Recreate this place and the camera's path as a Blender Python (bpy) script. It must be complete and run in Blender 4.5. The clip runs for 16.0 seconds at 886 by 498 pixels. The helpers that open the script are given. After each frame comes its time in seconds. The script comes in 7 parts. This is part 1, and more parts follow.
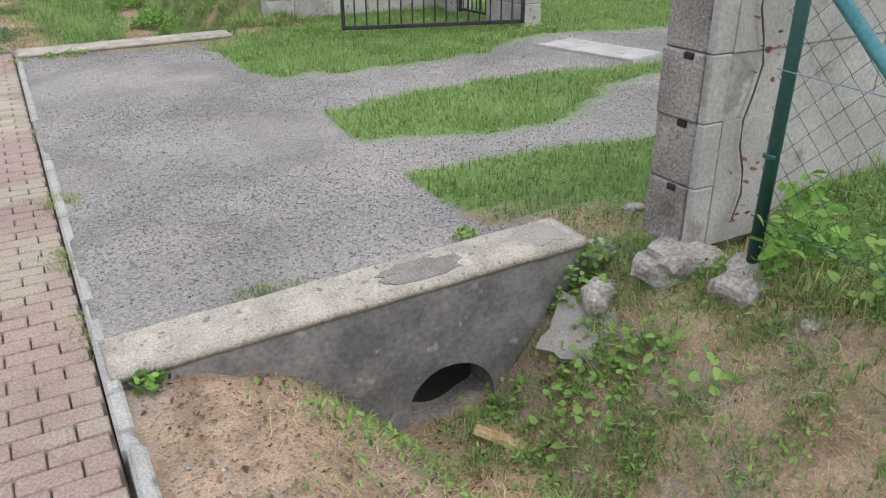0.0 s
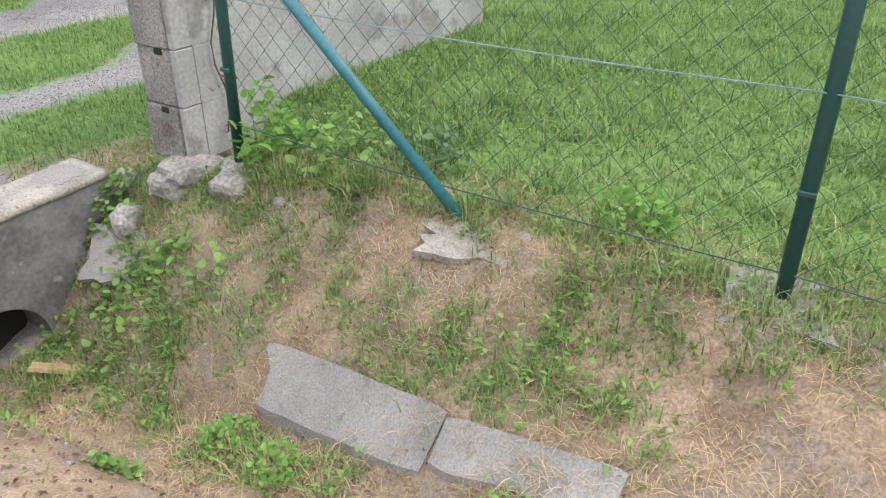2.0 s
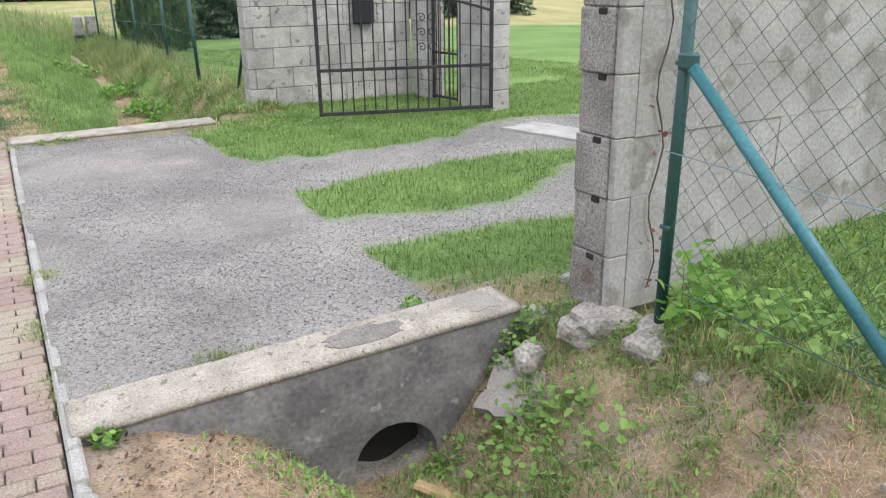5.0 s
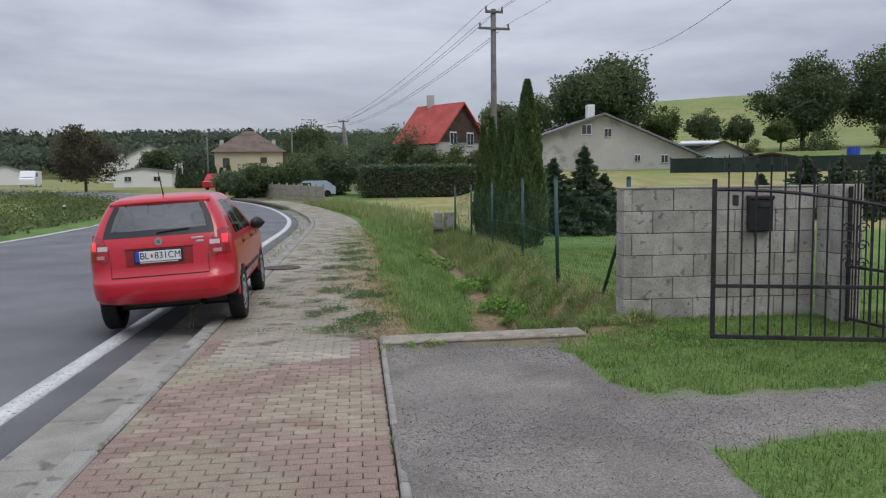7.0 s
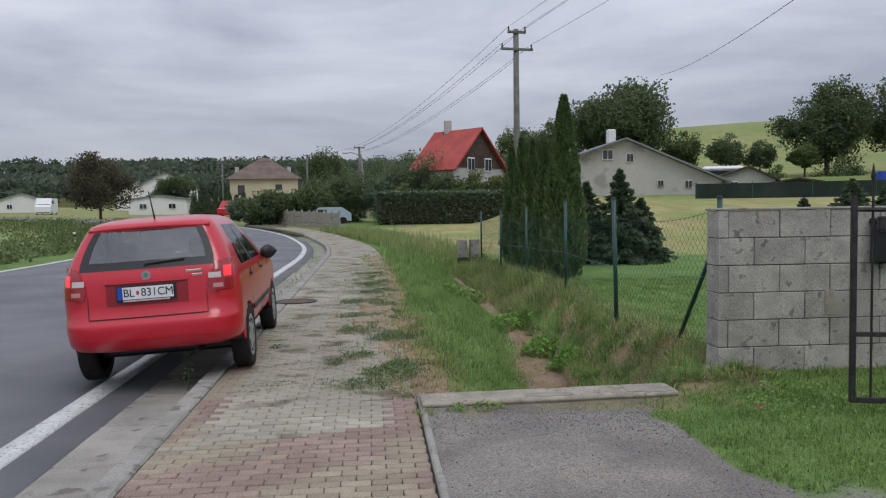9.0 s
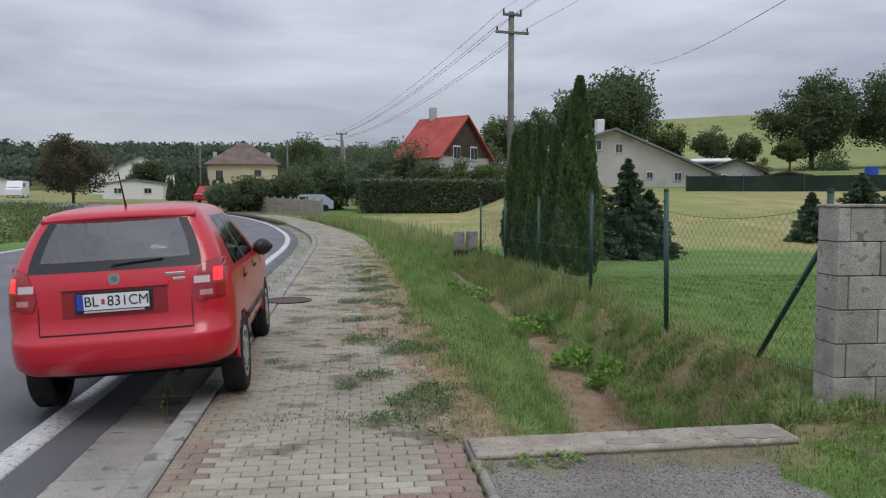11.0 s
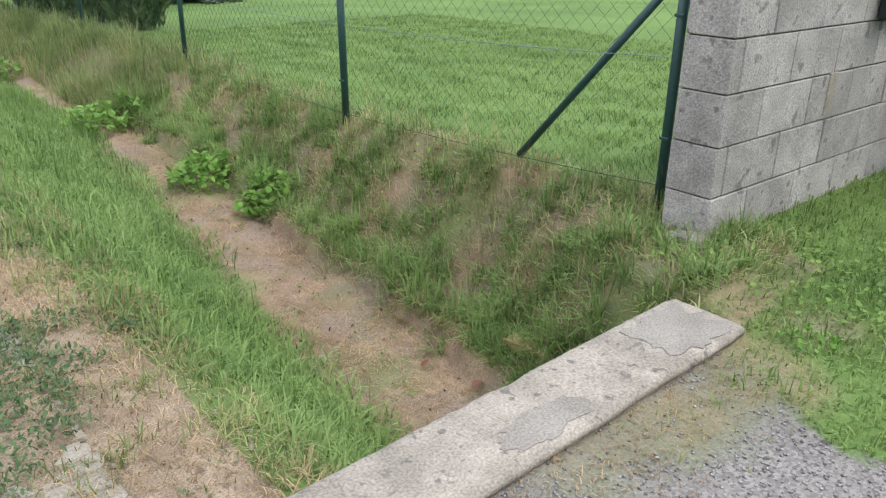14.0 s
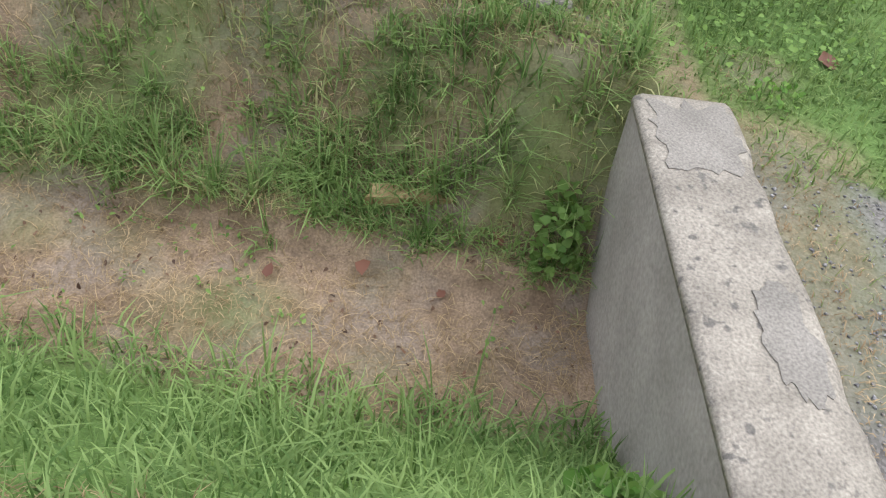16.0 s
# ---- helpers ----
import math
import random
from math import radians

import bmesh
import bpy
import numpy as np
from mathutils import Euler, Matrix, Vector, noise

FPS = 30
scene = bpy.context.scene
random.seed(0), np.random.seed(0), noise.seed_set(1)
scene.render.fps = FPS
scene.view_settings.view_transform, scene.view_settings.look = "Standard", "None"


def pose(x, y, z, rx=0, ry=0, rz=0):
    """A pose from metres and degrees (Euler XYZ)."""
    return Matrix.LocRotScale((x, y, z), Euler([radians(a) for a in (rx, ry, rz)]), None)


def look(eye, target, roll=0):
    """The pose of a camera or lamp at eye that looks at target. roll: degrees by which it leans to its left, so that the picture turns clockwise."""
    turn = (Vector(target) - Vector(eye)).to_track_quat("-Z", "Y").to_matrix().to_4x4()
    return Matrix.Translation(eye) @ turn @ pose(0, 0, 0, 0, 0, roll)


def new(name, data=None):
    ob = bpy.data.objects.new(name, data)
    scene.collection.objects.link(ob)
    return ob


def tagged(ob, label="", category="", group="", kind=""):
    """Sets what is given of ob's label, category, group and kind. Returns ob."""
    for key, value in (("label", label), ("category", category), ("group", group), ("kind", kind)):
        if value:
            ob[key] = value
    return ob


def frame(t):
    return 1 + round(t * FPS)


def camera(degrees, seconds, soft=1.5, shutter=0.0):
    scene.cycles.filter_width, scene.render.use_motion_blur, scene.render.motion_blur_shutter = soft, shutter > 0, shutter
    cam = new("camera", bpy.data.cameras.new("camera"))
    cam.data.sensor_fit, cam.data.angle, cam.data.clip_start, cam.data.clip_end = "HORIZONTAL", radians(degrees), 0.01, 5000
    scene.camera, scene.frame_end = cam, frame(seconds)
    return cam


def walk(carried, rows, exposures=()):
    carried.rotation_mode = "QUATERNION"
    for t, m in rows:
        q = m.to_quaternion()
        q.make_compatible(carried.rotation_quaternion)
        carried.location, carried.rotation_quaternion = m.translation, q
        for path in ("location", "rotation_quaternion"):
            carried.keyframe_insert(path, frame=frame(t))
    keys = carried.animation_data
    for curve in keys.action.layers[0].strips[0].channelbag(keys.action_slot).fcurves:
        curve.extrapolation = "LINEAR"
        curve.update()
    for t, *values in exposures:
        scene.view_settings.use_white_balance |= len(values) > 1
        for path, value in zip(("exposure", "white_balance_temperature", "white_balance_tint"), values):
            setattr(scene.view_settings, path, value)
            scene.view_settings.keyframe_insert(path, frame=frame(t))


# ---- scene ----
cam = camera(59.7, 16.0, soft=1.2)
PATH = [
    (0, (-0.038, 0.154, 1.484), (0.84, 1.739, 0.636), -0.3),
    (0.5, (-0.083, -0.154, 1.494), (0.902, 1.344, 0.606), -0.7),
    (1, (0.044, -0.418, 1.511), (1.221, 0.901, 0.575), -0.7),
    (1.5, (0.062, -0.557, 1.532), (1.434, 0.531, 0.566), -0.1),
    (2, (0.044, -0.588, 1.528), (1.511, 0.365, 0.559), -0.0),
    (2.5, (0.045, -0.592, 1.534), (1.544, 0.319, 0.573), -0.4),
    (3, (0.049, -0.583, 1.532), (1.552, 0.327, 0.576), -0.7),
    (3.5, (0.058, -0.577, 1.531), (1.513, 0.42, 0.589), -1.2),
    (4, (0.074, -0.558, 1.535), (1.411, 0.633, 0.643), -1.4),
    (4.5, (0.075, -0.447, 1.545), (1.213, 0.993, 0.749), -1.4),
    (4.8, (0.082, -0.325, 1.553), (1.086, 1.243, 0.823), -1.4),
    (5, (0.021, -0.213, 1.558), (0.95, 1.431, 0.898), -0.8),
    (5.2, (-0.016, -0.125, 1.578), (0.808, 1.599, 0.985), -0.8),
    (7.3, (-0.196, 1.415, 1.617), (-0.011, 3.401, 1.469), -0.7),
    (7.5, (-0.195, 1.604, 1.613), (-0.022, 3.591, 1.47), -0.7),
    (8, (-0.235, 1.979, 1.62), (-0.042, 3.964, 1.475), -0.7),
    (8.5, (-0.338, 2.338, 1.611), (-0.129, 4.322, 1.475), -0.8),
    (9, (-0.342, 2.744, 1.559), (-0.157, 4.733, 1.458), -0.8),
    (9.2, (-0.343, 2.926, 1.556), (-0.159, 4.915, 1.469), -0.7),
    (11.3, (-0.734, 4.516, 1.579), (-0.47, 6.492, 1.426), 0.2),
    (11.5, (-0.731, 4.736, 1.542), (-0.448, 6.708, 1.371), 0.3),
    (12, (-0.712, 5.295, 1.557), (-0.361, 7.253, 1.342), 0.5),
    (12.5, (-0.764, 5.865, 1.57), (-0.264, 7.779, 1.274), 0.9),
    (13, (-0.652, 6.435, 1.501), (0.091, 8.239, 1.062), 0.6),
    (13.5, (-0.579, 7.0, 1.478), (0.407, 8.632, 0.877), 0.4),
    (14, (-0.485, 7.532, 1.444), (0.735, 8.922, 0.683), 0.9),
    (14.5, (-0.364, 8.158, 1.457), (1.057, 9.172, 0.481), 2.4),
    (15, (-0.4, 8.72, 1.465), (1.105, 9.275, 0.285), 4.0),
    (15.5, (-0.22, 9.27, 1.45), (1.24, 9.42, 0.105), 6.0),
    (16, (-0.19, 9.74, 1.42), (1.26, 9.68, 0.045), 8.2),
]
EXPOSURES = [(0, 0.75), (1.5, 1.05), (3.5, 1.2), (5.0, 1.05), (7.3, -0.15), (9.0, -0.15), (11.5, -0.1), (13.0, 0.12), (13.5, 0.6), (14.0, 0.85), (14.5, 0.85), (16.0, 0.82)]
walk(cam, [(t, look(eye, target, roll)) for t, eye, target, roll in PATH], EXPOSURES)

# ---- world and light: overcast daylight ----
world = bpy.data.worlds.new("overcast_sky")
scene.world = world
world.use_nodes = True
wt = world.node_tree
wt.nodes.clear()


def wnode(kind, **kw):
    n = wt.nodes.new(kind)
    for k, v in kw.items():
        n.inputs[k].default_value = v
    return n


w_out = wt.nodes.new("ShaderNodeOutputWorld")
w_bg = wnode("ShaderNodeBackground", Strength=1.0)
w_sky = wt.nodes.new("ShaderNodeTexSky")
w_sky.sky_type = "NISHITA"
w_sky.sun_disc = False
w_sky.sun_elevation = radians(50)
w_sky.sun_rotation = radians(200)
w_skyscale = wt.nodes.new("ShaderNodeVectorMath")
w_skyscale.operation = "SCALE"
w_skyscale.inputs["Scale"].default_value = 0.1
w_tc = wt.nodes.new("ShaderNodeTexCoord")
w_map = wt.nodes.new("ShaderNodeMapping")
w_map.inputs["Scale"].default_value = (1.0, 1.0, 4.5)
w_noise = wnode("ShaderNodeTexNoise", Scale=2.4, Detail=7.0, Roughness=0.55, Distortion=0.3)
w_ramp = wt.nodes.new("ShaderNodeValToRGB")
w_ramp.color_ramp.elements[0].position = 0.36
w_ramp.color_ramp.elements[0].color = (0.40, 0.43, 0.525, 1)
w_ramp.color_ramp.elements[1].position = 0.66
w_ramp.color_ramp.elements[1].color = (0.65, 0.68, 0.77, 1)
w_sep = wt.nodes.new("ShaderNodeSeparateXYZ")
w_grad = wt.nodes.new("ShaderNodeMapRange")
w_grad.inputs["From Min"].default_value = 0.0
w_grad.inputs["From Max"].default_value = 1.0
w_grad.inputs["To Min"].default_value = 0.8
w_grad.inputs["To Max"].default_value = 2.6
w_mul = wt.nodes.new("ShaderNodeVectorMath")
w_mul.operation = "SCALE"
w_mix = wt.nodes.new("ShaderNodeMix")
w_mix.data_type = "RGBA"
w_mix.inputs["Factor"].default_value = 0.9
wl = wt.links.new
wl(w_tc.outputs["Generated"], w_map.inputs["Vector"])
wl(w_map.outputs["Vector"], w_noise.inputs["Vector"])
wl(w_noise.outputs["Fac"], w_ramp.inputs["Fac"])
wl(w_tc.outputs["Generated"], w_sep.inputs["Vector"])
wl(w_sep.outputs["Z"], w_grad.inputs["Value"])
wl(w_ramp.outputs["Color"], w_mul.inputs[0])
wl(w_grad.outputs["Result"], w_mul.inputs["Scale"])
wl(w_sky.outputs["Color"], w_skyscale.inputs[0])
wl(w_skyscale.outputs["Vector"], w_mix.inputs["A"])
wl(w_mul.outputs["Vector"], w_mix.inputs["B"])
wl(w_mix.outputs["Result"], w_bg.inputs["Color"])
wl(w_bg.outputs["Background"], w_out.inputs["Surface"])
sun = new("sun", bpy.data.lights.new("sun", "SUN"))
sun.data.energy, sun.data.angle, sun.data.color = 0.9, radians(25), (1.0, 0.97, 0.92)
sun.matrix_world = look((0, 0, 50), (-16, 34, 0))


# ---- materials ----
def material(name, c1, c2, scale=4.0, fine=70.0, rough=0.9, bump=0.3, metal=0.0, grain=0.25, rnd=0.0, c3=None, spot=(9.0, 0.6), spec=0.3, coat=0.0):
    """Two colours over a broad noise, a fine grain and a bump; c3: spots of a third colour; rnd: spread from piece to piece."""
    m = bpy.data.materials.new(name)
    m.use_nodes = True
    t = m.node_tree
    b = t.nodes["Principled BSDF"]
    g = t.nodes.new("ShaderNodeNewGeometry")

    def noise_node(s, d=4.0):
        n = t.nodes.new("ShaderNodeTexNoise")
        n.inputs["Scale"].default_value, n.inputs["Detail"].default_value = s, d
        t.links.new(g.outputs["Position"], n.inputs["Vector"])
        return n

    def mix(f, a, bb, mode="MIX"):
        n = t.nodes.new("ShaderNodeMix")
        n.data_type, n.blend_type = "RGBA", mode
        for sock, v in (("Factor", f), ("A", a), ("B", bb)):
            if isinstance(v, (int, float)):
                n.inputs[sock].default_value = v
            elif isinstance(v, tuple):
                n.inputs[sock].default_value = (*v, 1)
            else:
                t.links.new(v, n.inputs[sock])
        return n.outputs["Result"]

    def ramp(v, lo, hi):
        n = t.nodes.new("ShaderNodeMapRange")
        n.inputs["From Min"].default_value, n.inputs["From Max"].default_value = lo, hi
        t.links.new(v, n.inputs["Value"])
        return n.outputs["Result"]

    big, small = noise_node(scale), noise_node(fine, 6.0)
    col = mix(ramp(big.outputs["Fac"], 0.35, 0.65), c1, c2)
    if c3:
        sp = noise_node(spot[0], 5.0)
        col = mix(ramp(sp.outputs["Fac"], spot[1], spot[1] + 0.07), col, c3)
    if grain:
        col = mix(grain, col, ramp(small.outputs["Fac"], 0.25, 0.75), "OVERLAY")
    if rnd:
        oi = t.nodes.new("ShaderNodeObjectInfo")
        mr = t.nodes.new("ShaderNodeMapRange")
        mr.inputs["To Min"].default_value, mr.inputs["To Max"].default_value = 1 - rnd, 1 + rnd
        t.links.new(oi.outputs["Random"], mr.inputs["Value"])
        vm = t.nodes.new("ShaderNodeVectorMath")
        vm.operation = "SCALE"
        t.links.new(col, vm.inputs[0])
        t.links.new(mr.outputs["Result"], vm.inputs["Scale"])
        col = vm.outputs["Vector"]
    t.links.new(col, b.inputs["Base Color"])
    if bump:
        bp = t.nodes.new("ShaderNodeBump")
        bp.inputs["Strength"].default_value, bp.inputs["Distance"].default_value = bump, 0.01
        t.links.new(small.outputs["Fac"], bp.inputs["Height"])
        t.links.new(bp.outputs["Normal"], b.inputs["Normal"])
    b.inputs["Roughness"].default_value, b.inputs["Metallic"].default_value = rough, metal
    b.inputs["Specular IOR Level"].default_value, b.inputs["Coat Weight"].default_value = spec, coat
    b.inputs["Coat Roughness"].default_value = 0.08
    return m


def plain(name, c, rough=0.5, metal=0.0, coat=0.0, spec=0.5, glow=0.0, glow_c=None):
    m = bpy.data.materials.new(name)
    m.use_nodes = True
    b = m.node_tree.nodes["Principled BSDF"]
    b.inputs["Base Color"].default_value = (*c, 1)
    b.inputs["Roughness"].default_value, b.inputs["Metallic"].default_value = rough, metal
    b.inputs["Coat Weight"].default_value, b.inputs["Specular IOR Level"].default_value = coat, spec
    b.inputs["Coat Roughness"].default_value = 0.05
    if glow:
        b.inputs["Emission Color"].default_value, b.inputs["Emission Strength"].default_value = (*(glow_c or c), 1), glow
    return m


def glass(name, tint):
    m = bpy.data.materials.new(name)
    m.use_nodes = True
    t = m.node_tree
    t.nodes.clear()
    out, mx = t.nodes.new("ShaderNodeOutputMaterial"), t.nodes.new("ShaderNodeMixShader")
    tr, gl, fr = t.nodes.new("ShaderNodeBsdfTransparent"), t.nodes.new("ShaderNodeBsdfGlossy"), t.nodes.new("ShaderNodeFresnel")
    tr.inputs["Color"].default_value = (*tint, 1)
    gl.inputs["Roughness"].default_value = 0.02
    fr.inputs["IOR"].default_value = 2.4
    t.links.new(fr.outputs[0], mx.inputs[0])
    t.links.new(tr.outputs[0], mx.inputs[1])
    t.links.new(gl.outputs[0], mx.inputs[2])
    t.links.new(mx.outputs[0], out.inputs[0])
    return m


def foliage(name, dark, light, rough=0.6, trans=0.38):
    """Leaf colour between two tones by the mesh's own 'tone' attribute, with some light passing through."""
    m = bpy.data.materials.new(name)
    m.use_nodes = True
    t = m.node_tree
    b = t.nodes["Principled BSDF"]
    a = t.nodes.new("ShaderNodeAttribute")
    a.attribute_name = "tone"
    r = t.nodes.new("ShaderNodeMix")
    r.data_type = "RGBA"
    r.inputs["A"].default_value, r.inputs["B"].default_value = (*dark, 1), (*light, 1)
    t.links.new(a.outputs["Fac"], r.inputs["Factor"])
    t.links.new(r.outputs["Result"], b.inputs["Base Color"])
    b.inputs["Roughness"].default_value, b.inputs["Specular IOR Level"].default_value = rough, 0.25
    out = t.nodes["Material Output"]
    tl, mx = t.nodes.new("ShaderNodeBsdfTranslucent"), t.nodes.new("ShaderNodeMixShader")
    t.links.new(r.outputs["Result"], tl.inputs["Color"])
    mx.inputs[0].default_value = trans
    t.links.new(b.outputs[0], mx.inputs[1])
    t.links.new(tl.outputs[0], mx.inputs[2])
    t.links.new(mx.outputs[0], out.inputs["Surface"])
    return m


def ground_material():
    """Earth with grass, bare soil, gravelled asphalt and mown hay, blended by the sheet's 'cover' attribute (soil, drive, hay)."""
    m = bpy.data.materials.new("ground")
    m.use_nodes = True
    t = m.node_tree
    b = t.nodes["Principled BSDF"]
    g = t.nodes.new("ShaderNodeNewGeometry")
    at = t.nodes.new("ShaderNodeAttribute")
    at.attribute_name = "cover"
    sep = t.nodes.new("ShaderNodeSeparateColor")
    t.links.new(at.outputs["Color"], sep.inputs["Color"])

    def nz(s, d=5.0, sc=(1, 1, 1)):
        n = t.nodes.new("ShaderNodeTexNoise")
        n.inputs["Scale"].default_value, n.inputs["Detail"].default_value = s, d
        mp = t.nodes.new("ShaderNodeMapping")
        mp.inputs["Scale"].default_value = sc
        t.links.new(g.outputs["Position"], mp.inputs["Vector"])
        t.links.new(mp.outputs["Vector"], n.inputs["Vector"])
        return n.outputs["Fac"]

    def rng(v, lo, hi):
        n = t.nodes.new("ShaderNodeMapRange")
        n.inputs["From Min"].default_value, n.inputs["From Max"].default_value = lo, hi
        t.links.new(v, n.inputs["Value"])
        return n.outputs["Result"]

    def mix(f, a, bb, mode="MIX"):
        n = t.nodes.new("ShaderNodeMix")
        n.data_type, n.blend_type = "RGBA", mode
        for sock, v in (("Factor", f), ("A", a), ("B", bb)):
            if isinstance(v, (int, float)):
                n.inputs[sock].default_value = v
            elif isinstance(v, tuple):
                n.inputs[sock].default_value = (*v, 1)
            else:
                t.links.new(v, n.inputs[sock])
        return n.outputs["Result"]

    broad, mid, fine, pebble = nz(0.6), nz(6), nz(60, 6), nz(140, 2)
    vor = t.nodes.new("ShaderNodeTexVoronoi")
    vor.inputs["Scale"].default_value = 115
    t.links.new(g.outputs["Position"], vor.inputs["Vector"])
    vsep = t.nodes.new("ShaderNodeSeparateColor")
    t.links.new(vor.outputs["Color"], vsep.inputs["Color"])
    grass = mix(rng(broad, 0.35, 0.65), GRASS_A, GRASS_B)
    grass = mix(0.6, grass, nz(130, 6), "OVERLAY")
    soil = mix(rng(mid, 0.35, 0.65), (0.20, 0.139, 0.089), (0.325, 0.234, 0.153))
    soil = mix(rng(nz(3.2, 6), 0.5, 0.62), soil, (0.25, 0.195, 0.145))
    soil = mix(0.8, soil, nz(110, 8), "OVERLAY")
    soil = mix(rng(nz(23, 7), 0.58, 0.78), soil, (0.17, 0.12, 0.078))
    hay = mix(rng(nz(0.35, 4, (3, 1, 1)), 0.35, 0.65), (0.25, 0.225, 0.09), (0.34, 0.305, 0.14))
    hay = mix(rng(nz(0.12), 0.5, 0.7), hay, (0.17, 0.24, 0.06))
    tar = mix(rng(nz(1.1, 6), 0.4, 0.6), (0.168, 0.154, 0.138), (0.228, 0.211, 0.188))
    tar = mix(rng(nz(0.8, 6), 0.52, 0.7), tar, (0.27, 0.242, 0.21))
    tar = mix(0.34, tar, vsep.outputs["Red"], "OVERLAY")
    col = mix(sep.outputs["Red"], grass, soil)
    col = mix(sep.outputs["Blue"], col, hay)
    col = mix(sep.outputs["Green"], col, tar)
    t.links.new(col, b.inputs["Base Color"])
    bp = t.nodes.new("ShaderNodeBump")
    bp.inputs["Strength"].default_value, bp.inputs["Distance"].default_value = 0.6, 0.012
    t.links.new(mix(sep.outputs["Green"], fine, vsep.outputs["Red"]), bp.inputs["Height"])
    t.links.new(bp.outputs["Normal"], b.inputs["Normal"])
    b.inputs["Roughness"].default_value, b.inputs["Specular IOR Level"].default_value = 0.95, 0.2
    return m


GRASS_A, GRASS_B = (0.095, 0.165, 0.042), (0.142, 0.222, 0.06)
M_GROUND = ground_material()
M_ROAD = material("road_asphalt", (0.125, 0.127, 0.134), (0.18, 0.18, 0.19), 0.5, 160, 0.85, 0.4, grain=0.6)
M_PAINT = material("road_paint", (0.62, 0.62, 0.6), (0.5, 0.5, 0.49), 6, 50, 0.7, 0.3, c3=(0.2, 0.2, 0.2), spot=(30, 0.58))
M_CONC = material("old_concrete", (0.25, 0.222, 0.178), (0.365, 0.325, 0.262), 7, 110, 0.95, 0.5, grain=0.38, c3=(0.165, 0.15, 0.128), spot=(24, 0.60))
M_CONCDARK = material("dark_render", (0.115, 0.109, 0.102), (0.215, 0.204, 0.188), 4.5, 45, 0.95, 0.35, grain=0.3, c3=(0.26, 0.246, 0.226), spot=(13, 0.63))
M_CONCSMOOTH = material("smooth_concrete", (0.27, 0.256, 0.232), (0.37, 0.352, 0.322), 3.0, 60, 0.95, 0.3, grain=0.22, c3=(0.23, 0.215, 0.19), spot=(5.0, 0.58))
M_SLAB = material("slab_concrete", (0.23, 0.21, 0.18), (0.29, 0.265, 0.23), 5, 130, 0.95, 0.5, grain=0.3, c3=(0.17, 0.155, 0.13), spot=(9, 0.6))
M_BLOCK = material("concrete_block", (0.30, 0.284, 0.255), (0.42, 0.397, 0.358), 6, 110, 0.95, 0.6, grain=0.4, rnd=0.14, c3=(0.20, 0.188, 0.17), spot=(12, 0.6))
M_RENDER = material("pale_render", (0.29, 0.262, 0.222), (0.37, 0.335, 0.287), 4, 60, 0.95, 0.3, grain=0.2, c3=(0.25, 0.226, 0.19), spot=(3, 0.62))
M_PIER = material("pier_concrete", (0.185, 0.168, 0.145), (0.30, 0.275, 0.24), 5, 90, 0.95, 0.8, grain=0.5, c3=(0.15, 0.12, 0.10), spot=(7, 0.62))
M_MORTAR = material("dark_mortar", (0.07, 0.066, 0.06), (0.12, 0.11, 0.10), 9, 70, 0.95, 0.4)
M_GUTTER = material("gutter_concrete", (0.235, 0.22, 0.195), (0.315, 0.295, 0.26), 3, 80, 0.95, 0.4, grain=0.25, rnd=0.10, c3=(0.15, 0.14, 0.12), spot=(5, 0.6))
M_KERB = material("kerb_concrete", (0.24, 0.23, 0.205), (0.32, 0.305, 0.275), 4, 110, 0.95, 0.4, grain=0.3, rnd=0.10, c3=(0.17, 0.16, 0.13), spot=(7, 0.59))
M_PAVE_RED = material("red_paver", (0.235, 0.17, 0.137), (0.305, 0.226, 0.185), 1.2, 110, 0.95, 0.45, grain=0.4, rnd=0.16, c3=(0.30, 0.257, 0.19), spot=(1.0, 0.47))
M_PAVE_TAN = material("grey_paver", (0.28, 0.258, 0.205), (0.375, 0.342, 0.272), 1.1, 110, 0.95, 0.35, grain=0.3, rnd=0.13, c3=(0.18, 0.16, 0.115), spot=(1.7, 0.57))
M_JOINT = material("joint_sand", (0.10, 0.085, 0.065), (0.17, 0.15, 0.115), 7, 90, 0.95, 0.4)
M_STONE = material("gravel_stone", (0.11, 0.105, 0.101), (0.36, 0.346, 0.33), 60, 120, 0.9, 0.3, grain=0.4)
M_ROCK = material("rubble", (0.22, 0.197, 0.167), (0.32, 0.29, 0.25), 8, 60, 0.95, 0.7, grain=0.5)
M_GREEN = material("green_coated_steel", (0.012, 0.05, 0.042), (0.02, 0.07, 0.06), 3, 60, 0.45, 0.1, grain=0.2, spec=0.5)
M_TEAL = material("teal_painted_steel", (0.02, 0.115, 0.125), (0.03, 0.15, 0.16), 5, 70, 0.4, 0.15, grain=0.25, spec=0.5, c3=(0.25, 0.3, 0.3), spot=(60, 0.69))
M_WIRE = material("green_wire", (0.02, 0.07, 0.055), (0.05, 0.10, 0.08), 6, 60, 0.5, 0.0)
M_TENSION = material("weathered_tension_wire", (0.13, 0.19, 0.20), (0.24, 0.29, 0.30), 9, 60, 0.5, 0.0)
M_IRON = material("wrought_iron", (0.022, 0.022, 0.026), (0.05, 0.045, 0.045), 10, 80, 0.6, 0.3, metal=0.3, grain=0.3)
M_BLACK = plain("black_plastic", (0.012, 0.012, 0.014), 0.45)
# near-black colour that paints in the shade inside pipe and wall cavities
M_SHADE = plain("painted_shade", (0.02, 0.018, 0.015), 1.0)
